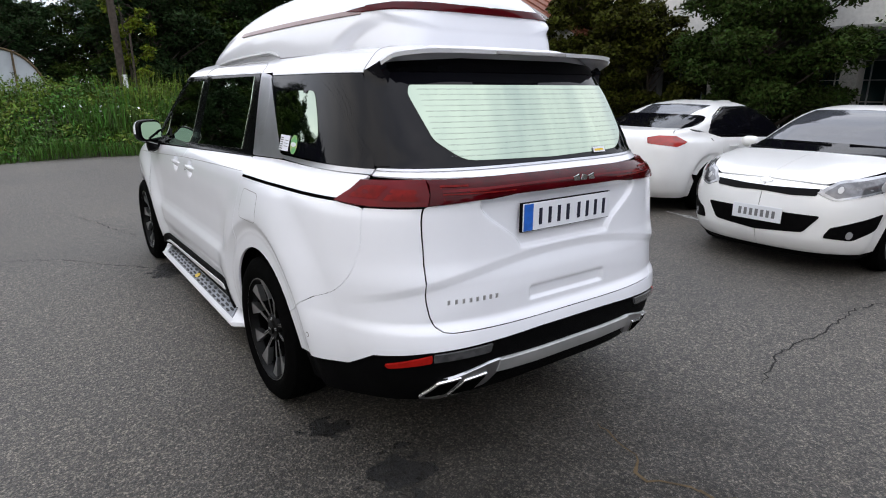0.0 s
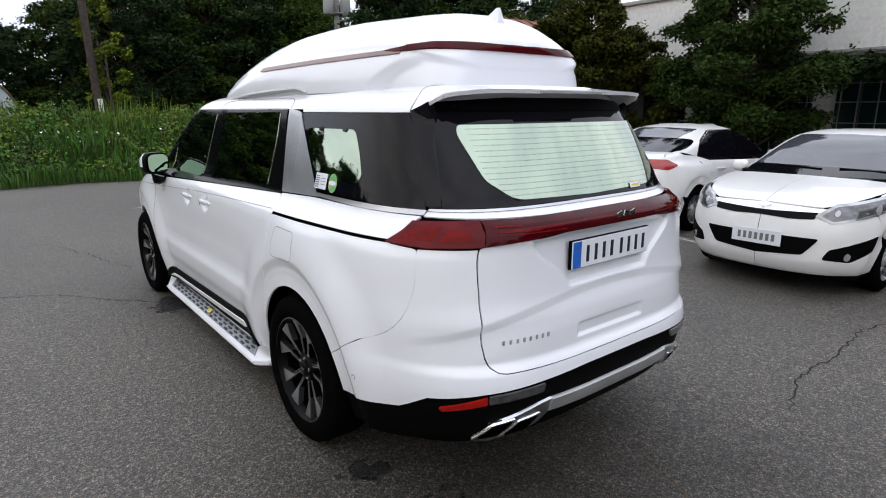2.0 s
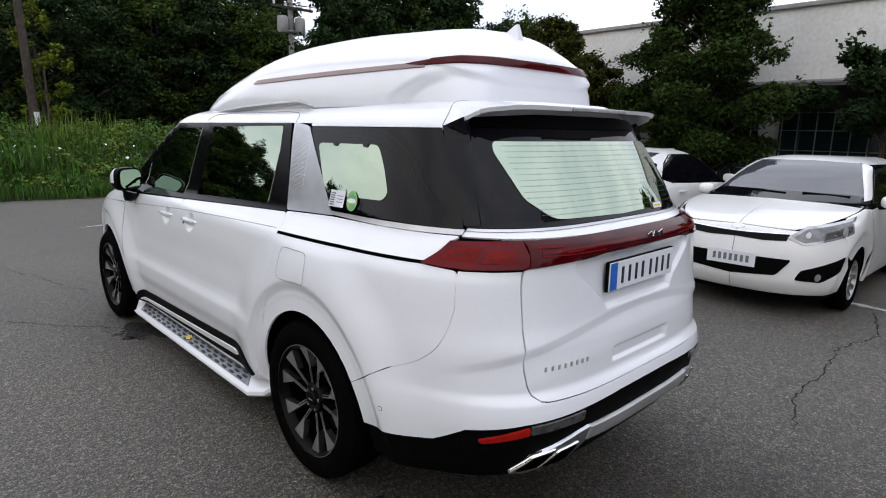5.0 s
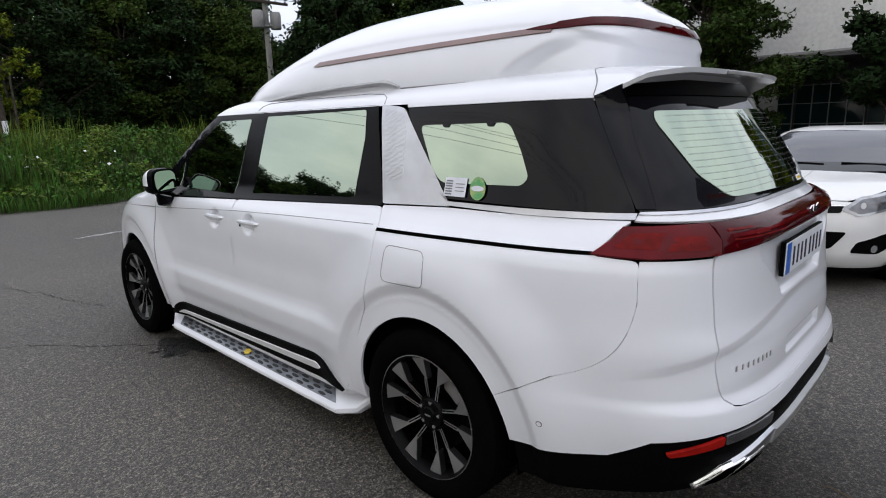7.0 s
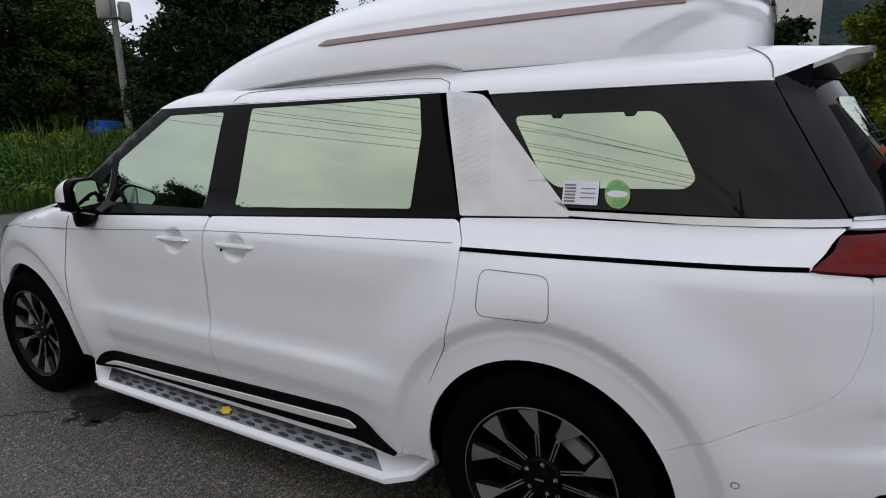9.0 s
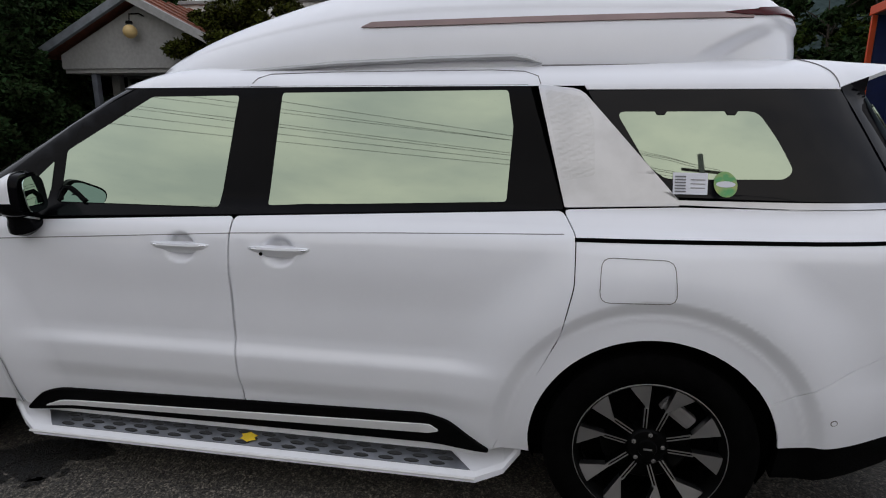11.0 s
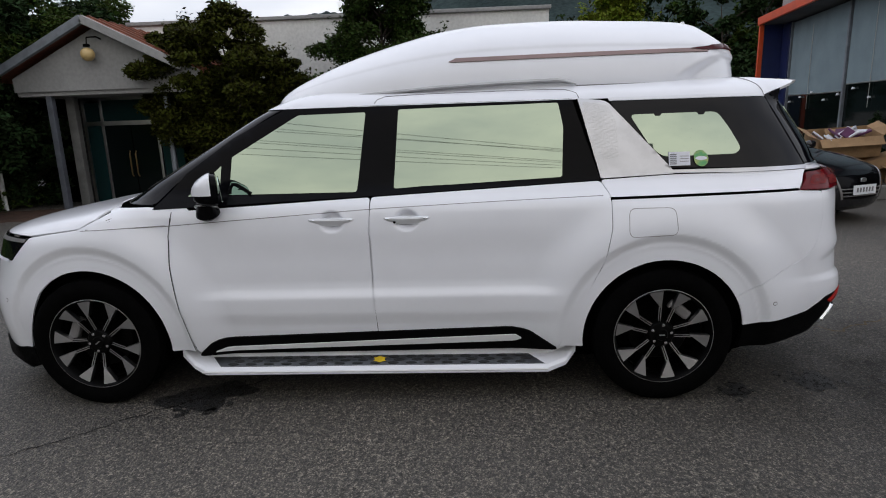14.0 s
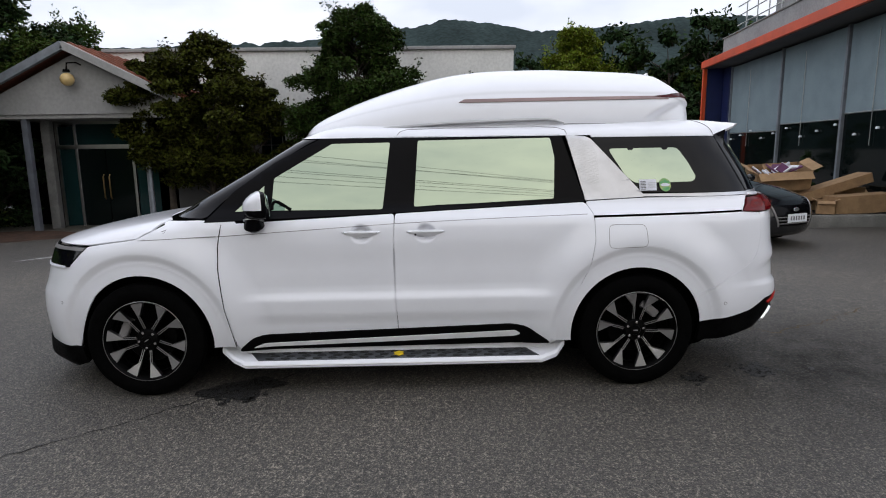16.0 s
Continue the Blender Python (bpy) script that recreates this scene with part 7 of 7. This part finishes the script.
def plate_with_bars(root, x, z, w, h, face, bars, sign=1):
    pl = empty("number_plate")
    pl.parent = root
    part("plate_face", box_bm(.010, w, h, (x, 0, z), .003), face, pl)
    for k in range(bars):
        y = -w * .40 + w * .80 * (k + .5) / bars
        part("plate_bar", box_bm(.004, w * .80 / bars * .55, h * .48, (x + sign * .006, y, z), .001), GREY_INK, pl)


def side_mirror(root, x, y, z, paint):
    mr = empty("wing_mirror")
    mr.parent = root
    bm = bmesh.new()
    bmesh.ops.create_uvsphere(bm, u_segments=14, v_segments=8, radius=1)
    for v in bm.verts:
        v.co = Vector((max(.07 * v.co.x, -.04) + x, .095 * math.copysign(abs(v.co.y) ** .7, v.co.y) + y, .065 * math.copysign(abs(v.co.z) ** .7, v.co.z) + z))
    part("mirror_cap", bm, paint, mr, smooth=True)
    part("mirror_arm", tube_bm([(x, y - math.copysign(.16, y), z - .07), (x, y - math.copysign(.03, y), z - .05)], .022, 8), MATT_BLACK, mr)


def hatchback(m):
    S = HATCH
    car = empty("hatchback", m, label="white hatchback with slim black grille in a parking bay", category="car")
    R = rounded
    ru, ry = S.ru, S.ry
    up = lambda z: z + .085 * soft(.25, .55, z) * (1 - soft(.78, 1.0, z))
    fu, fy = (lambda u, z: S.fu(u, up(z))), (lambda y, z: S.fy(y, up(z)))
    part("inner_body", S.shell([.22, .4, .7, .88], .05), CAVITY, car)
    part("inner_cabin", S.shell([.90, 1.0, 1.1, 1.3, 1.40], .02), BLACK_GLASS, car)
    part("roof", S.shell([1.375, 1.39, 1.405, 1.42, 1.435, 1.45], .0), WHITE2, car, smooth=True)
    end = fy(0, .5)[0]
    for flip in (False, True):
        P = lambda name, poly, surf, mt, **k: patch(name, poly, surf, mt, car, flip=flip, **k)
        arch = [S.fu(*p[:2]) for p in S.arch_points(2.57, 30, 185, 12)]
        P("front_wing", [fu(2.20, .20), fu(2.16, .5), fu(2.14, .80), fu(2.16, .955), fu(2.35, .965), fu(2.62, .90), fu(2.78, .84), fu(2.98, .66), fu(2.93, .50)] + arch[1:] + [fu(2.24, .20)], S.front, WHITE2, gap=.002, step=.05, bstep=.035)
        low = [S.fu(*p[:2]) for p in S.arch_points(2.57, 30, -12, 6)]
        P("front_bumper", [fu(2.985, .66)] + low[0:] + [fu(3.0, .20), (end, .185, 0), (end, up(.722), 0), fy(.50, .708), fy(.62, .64)], S.front, WHITE2, gap=.002, bstep=.04)
        P("front_lip", [fu(2.90, .205), fu(2.92, .14), (end, .14, 0), (end, .19, 0)], S.front, MATT_BLACK, off=.004)
        P("bonnet", [fu(2.35, .972), fu(2.62, .907), fu(2.80, .845), fy(.62, .79), fy(.47, .715), (end, up(.725), 0), (end, 1.005, 0), fy(.5, 1.0)], S.front, WHITE2, gap=.002, bstep=.015)
        P("headlamp", R([fu(2.64, .865), fu(2.86, .70), fy(.56, .585), fy(.43, .640), fy(.54, .745)], .02), S.front, CLEAR_LENS, off=.006, label="clear swept-back headlamp")
        P("lamp_mask", R([fu(2.74, .815), fu(2.88, .715), fy(.57, .605), fy(.48, .645), fy(.56, .725)], .015), S.front, LAMP_MASK, off=.0072)
        c = fu(2.97, .71)
        P("lamp_bowl", [(c[0] + .045 * math.cos(a), c[1] + .040 * math.sin(a)) for a in np.linspace(0, 2 * math.pi, 18, endpoint=False)], S.front, SILVER, off=.0095)
        c = fy(.58, .675)
        P("lamp_bowl", [(c[0] + .027 * math.cos(a), c[1] + .026 * math.sin(a)) for a in np.linspace(0, 2 * math.pi, 18, endpoint=False)], S.front, SILVER, off=.0095)
        P("grille", R([fy(.45, .670), fy(.435, .614), fy(.24, .602), fy(.12, .610), (end, up(.612), 0), (end, up(.655), 0), fy(.12, .656), fy(.24, .668)], .010), S.front, GLOSS_BLACK, off=.006)
        P("grille_rim", R([fy(.455, .675), fy(.45, .670), fy(.24, .668), fy(.12, .656), (end, up(.655), 0), (end, up(.660), 0), fy(.12, .661), fy(.24, .673)], .001), S.front, CHROME, off=.010)
        P("air_intake", R([fy(.50, .465), fy(.39, .355), (end, .345, 0), (end, up(.465), 0)], .03), S.front, MATT_BLACK, off=.005)
        P("fog_pocket", R([fu(2.98, .50), fu(3.02, .40), fy(.70, .325), fy(.53, .335), fy(.57, .40)], .03), S.front, MATT_BLACK, off=.005)
        c = fy(.685, .36)
        P("fog_lamp", [(c[0] + .036 * math.cos(a), c[1] + .034 * math.sin(a)) for a in np.linspace(0, 2 * math.pi, 16, endpoint=False)], S.front, CLEAR_LENS, off=.009)
        P("windscreen", R([fu(2.02, 1.045), fu(1.40, 1.345), fu(1.28, 1.385), (end, 1.40, 0), (end, 1.04, 0)], .02), S.front, SCREEN_GLASS, off=.002, bstep=.03)
        P("pillar", [fu(2.10, 1.02), fu(2.0, 1.055), fu(1.38, 1.36), fu(1.22, 1.40), fu(1.30, 1.345), fu(1.92, 1.04)], S.front, WHITE2, off=.004, bstep=.03)
        P("cowl", [fu(2.12, 1.0), fu(2.02, 1.045), (end, 1.045, 0), (end, 1.008, 0)], S.front, MATT_BLACK, off=.002, bstep=.01)
        P("door", R([(2.15, .22), (2.13, .6), (2.15, .955), (1.15, .985), (1.12, .6), (1.15, .22)], .03), S.side, WHITE2, gap=.003)
        P("door", R([(1.14, .22), (1.11, .6), (1.14, .985), (.20, 1.0), (.16, .8), (.30, .55), (.36, .22)], .03), S.side, WHITE2, gap=.003)
        P("side_window", R([(1.95, 1.0), (1.30, 1.335), (.85, 1.37), (.1, 1.345), (-.15, 1.12), (.0, 1.02)], .03), S.side, BLACK_GLASS, off=.003)
        arch = [ru(*p[:2]) for p in S.arch_points(0, -5, 165, 12)]
        P("quarter_panel", [ru(.36, .22), ru(.30, .55), ru(.16, .8), ru(.20, 1.0), ru(-.3, 1.0), ru(-.60, .95), ru(-.62, .40), ru(-.40, .36)] + arch[::-1], S.rear, WHITE2, gap=.002)
        part("door_handle", tube_bm([(1.42, (-1 if flip else 1) * .865, .87), (1.36, (-1 if flip else 1) * .89, .87), (1.26, (-1 if flip else 1) * .89, .87), (1.20, (-1 if flip else 1) * .865, .87)], .014, 8), WHITE2, car, smooth=True)
        side_mirror(car, 1.86, -.93 if flip else .93, 1.02, WHITE2)
        part("wiper", tube_bm([S.front(*fy((.05 if flip else .62), 1.05)) + Vector((.012, 0, .01)), S.front(*fy((-.40 if flip else .2), 1.062)) + Vector((.012, 0, .012))], .010, 6), MATT_BLACK, car)
    plate_with_bars(car, S.front(end, .50).x + .012, .495, .44, .135, PLATE_WHITE, 7)
    bm = lathe_bm([(.001, .006), (.05, .006), (.055, 0)], 20, "z")
    bmesh.ops.transform(bm, matrix=Matrix.Translation((S.front(end, .79).x + .004, 0, .79)) @ Matrix.Rotation(math.pi / 2 - .5, 4, "Y") @ Matrix.Diagonal((.5, 1.1, 1, 1)), verts=bm.verts)
    part("emblem", bm, CHROME, car)
    small_wheels(car, S, .30, .745)
    return car


def saloon(m, paint, label, front):
    S = SEDAN
    car = empty("saloon", m, label=label, category="car")
    R = rounded
    fu, fy = S.fu, S.fy
    up = lambda u, z: z + .13 * soft(-1.15, -1.6, u) * soft(.60, .78, z) * (1 - soft(.95, 1.4, z))
    ru, ry = (lambda u, z: S.ru(u, up(u, z))), (lambda y, z: S.ry(y, up(-2, z)))
    part("inner_body", S.shell([.22, .4, .7, .86], .05), CAVITY, car)
    part("inner_cabin", S.shell([.88, 1.0, 1.1, 1.3, 1.42], .02), BLACK_GLASS, car)
    part("roof", S.shell([1.395, 1.41, 1.425, 1.44, 1.455, 1.475], .0), paint, car, smooth=True)
    end, rend = fy(0, .5)[0], ry(0, .5)[0]
    for flip in (False, True):
        P = lambda name, poly, surf, mt, **k: patch(name, poly, surf, mt, car, flip=flip, **k)
        s = -1 if flip else 1
        arch = [fu(*p[:2]) for p in S.arch_points(1.35, 30, 185, 12)]
        P("front_wing", [fu(.98, .20), fu(.93, .5), fu(.91, .80), fu(.95, .945), fu(1.2, .93), fu(1.5, .86), fu(1.75, .79), fu(1.85, .66), fu(1.75, .55)] + arch[1:], S.front, paint, gap=.002, bstep=.035)
        low = [fu(*p[:2]) for p in S.arch_points(1.35, 30, -12, 6)]
        P("front_bumper", [fu(1.86, .66)] + low + [fu(1.85, .19), (end, .18, 0), (end, .66, 0)], S.front, paint, gap=.002, bstep=.04)
        P("bonnet", [fu(1.2, .937), fu(1.5, .867), fu(1.76, .80), fy(.60, .72), fy(.40, .67), (end, .665, 0), (end, .995, 0), fy(.5, .985)], S.front, paint, gap=.002, bstep=.015)
        P("windscreen", R([fu(.95, 1.01), fu(.25, 1.37), fu(.12, 1.405), (end, 1.425, 0), (end, 1.025, 0)], .02), S.front, SCREEN_GLASS, off=.002, bstep=.03)
        P("door", R([(.93, .22), (.91, .6), (.95, .945), (-.10, .965), (-.12, .6), (-.08, .22)], .03), S.side, paint, gap=.003)
        P("door", R([(-.09, .22), (-.13, .6), (-.11, .965), (-1.02, .985), (-1.08, .80), (-.98, .60), (-.95, .22)], .03), S.side, paint, gap=.003)
        P("side_window", R([(.82, .985), (.25, 1.325), (-.15, 1.385), (-.75, 1.375), (-1.12, 1.22), (-1.30, 1.05), (-1.15, 1.01), (-.1, .995)], .03), S.side, BLACK_GLASS, off=.004)
        P("window_trim", R([(-.09, 1.0), (-.13, 1.375), (-.17, 1.375), (-.14, 1.0)], .004), S.side, GLOSS_BLACK, off=.008)
        fore = [S.ru(*p) for p in dense([(-1.62, 1.10), (-1.30, 1.04), (-1.15, 1.20), (-.80, 1.345), (-.66, 1.385), (-.60, 1.40)], .05)[:20]]
        P("pillar", fore + [S.ry(.47, 1.405), S.ry(.45, 1.35), S.ry(.44, 1.30), S.ry(.425, 1.22), S.ry(.41, 1.15), S.ry(.50, 1.115)], S.rear, paint, off=.003, bstep=.03)
        part("weather_visor", tube_bm([S.side(u, z) + Vector((0, .012, 0)) for u, z in ((.70, 1.07), (.28, 1.325), (-.15, 1.39), (-.75, 1.378), (-1.1, 1.24))], .010, 6), GLOSS_BLACK, car) if not flip else part(
            "weather_visor", tube_bm([Vector((q.x, -q.y, q.z)) for q in [S.side(u, z) + Vector((0, .012, 0)) for u, z in ((.70, 1.07), (.28, 1.325), (-.15, 1.39), (-.75, 1.378), (-1.1, 1.24))]], .010, 6), CHROME, car)
        arch = [ru(*p[:2]) for p in S.arch_points(-1.35, -5, 160, 12)]
        P("quarter_panel", [ru(-.96, .22), ru(-.98, .60), ru(-1.08, .80), ru(-1.02, .985), ru(-1.35, 1.0), ru(-1.65, .99), ru(-1.9, .96), ru(-1.98, .90), ru(-1.85, .80), ru(-2.0, .72), ru(-1.95, .55)] + arch[::-1][1:], S.rear, paint, gap=.002, bstep=.035)
        P("rear_bumper", [ru(-2.0, .72), ru(-1.95, .55)] + [ru(*p[:2]) for p in S.arch_points(-1.35, 160, 195, 5)] + [ru(-1.85, .20), (rend, .2, 0), (rend, .60, 0), ry(.55, .60), ry(.62, .72)], S.rear, paint, gap=.002, bstep=.04)
        P("boot_lid", [ry(.60, .60), (rend, .60, 0), (rend, 1.14, 0), ru(-1.62, 1.005), ru(-1.9, .965), ru(-2.0, .90), ry(.62, .89), ry(.60, .74)], S.rear, paint, gap=.002, bstep=.015)
        P("tail_panel", [ru(-1.84, .83), ru(-1.90, .75), ru(-2.0, .70), ry(.52, .70), ry(.50, .90), ru(-1.97, .92)], S.rear, paint, off=.001, bstep=.03)
        P("tail_lamp", R([ru(-1.87, .812), ru(-1.99, .886), ry(.62, .888), ry(.50, .858), ry(.53, .785), ru(-2.04, .758)], .018), S.rear, TAIL_RED, off=.007, label="red tail lamp")
        P("rear_window", R([S.ry(.41, 1.15), S.ry(.44, 1.30), S.ry(.47, 1.40), (rend, 1.415, 0), (rend, 1.145, 0)], .02), S.rear, SCREEN_GLASS, off=.003, bstep=.03)
        for u in (.12, -.78):
            part("door_handle", tube_bm([(u + .11, s * .893, .86), (u + .06, s * .92, .86), (u - .06, s * .92, .86), (u - .11, s * .893, .86)], .014, 8), paint, car, smooth=True)
        side_mirror(car, .72, s * .97, 1.03, paint)
        if front:
            P("headlamp", R([fu(1.62, .80), fu(1.85, .66), fy(.60, .62), fy(.50, .66), fy(.58, .71)], .02), S.front, CLEAR_LENS, off=.006, label="swept clear headlamp")
            P("grille", R([fy(.47, .66), fy(.36, .36), (end, .34, 0), (end, .66, 0)], .04), S.front, GLOSS_BLACK, off=.006)
            P("grille_rim", R([fy(.485, .672), fy(.37, .345), fy(.345, .355), fy(.455, .66)], .004), S.front, GREY_STRIP, off=.012)
            for k in range(6):
                z = .385 + k * .048
                w = .36 + .09 * (z - .36) / .3
                P("grille_bar", [fy(w, z), (end, z), (end, z + .014), fy(w, z + .014)], S.front, GREY_STRIP, off=.012, thick=.01)
            P("fog_pocket", R([fy(.80, .42), fy(.66, .34), fy(.62, .28), fy(.76, .27)], .02), S.front, MATT_BLACK, off=.005)
    if front:
        plate_with_bars(car, S.front(end, .44).x + .020, .47, .46, .13, PLATE_WHITE, 6)
        bm = lathe_bm([(.001, .006), (.05, .006), (.055, 0)], 20, "z")
        bmesh.ops.transform(bm, matrix=Matrix.Translation((S.front(end, .60).x + .016, 0, .60)) @ Matrix.Rotation(math.pi / 2, 4, "Y") @ Matrix.Diagonal((.6, 1.2, 1, 1)), verts=bm.verts)
        part("emblem", bm, CHROME, car)
    small_wheels(car, S, .31, .79)
    return car


def slope_pose(x, y, turn):
    """On the yard, leaning with its fall."""
    return Matrix.Translation((x, y, ground_z(x, y))) @ Matrix.Rotation(math.atan(.018), 4, "Y") @ Matrix.Rotation(radians(turn), 4, "Z")


hatchback(slope_pose(8.82, 2.32, 180))
saloon(slope_pose(8.95, 4.98, 0), WHITE2, "white saloon car with red tail lamps in a parking bay", False)
saloon(slope_pose(8.24, -.98, 205), BLACK_PAINT, "black saloon car with a chrome-barred grille", True)
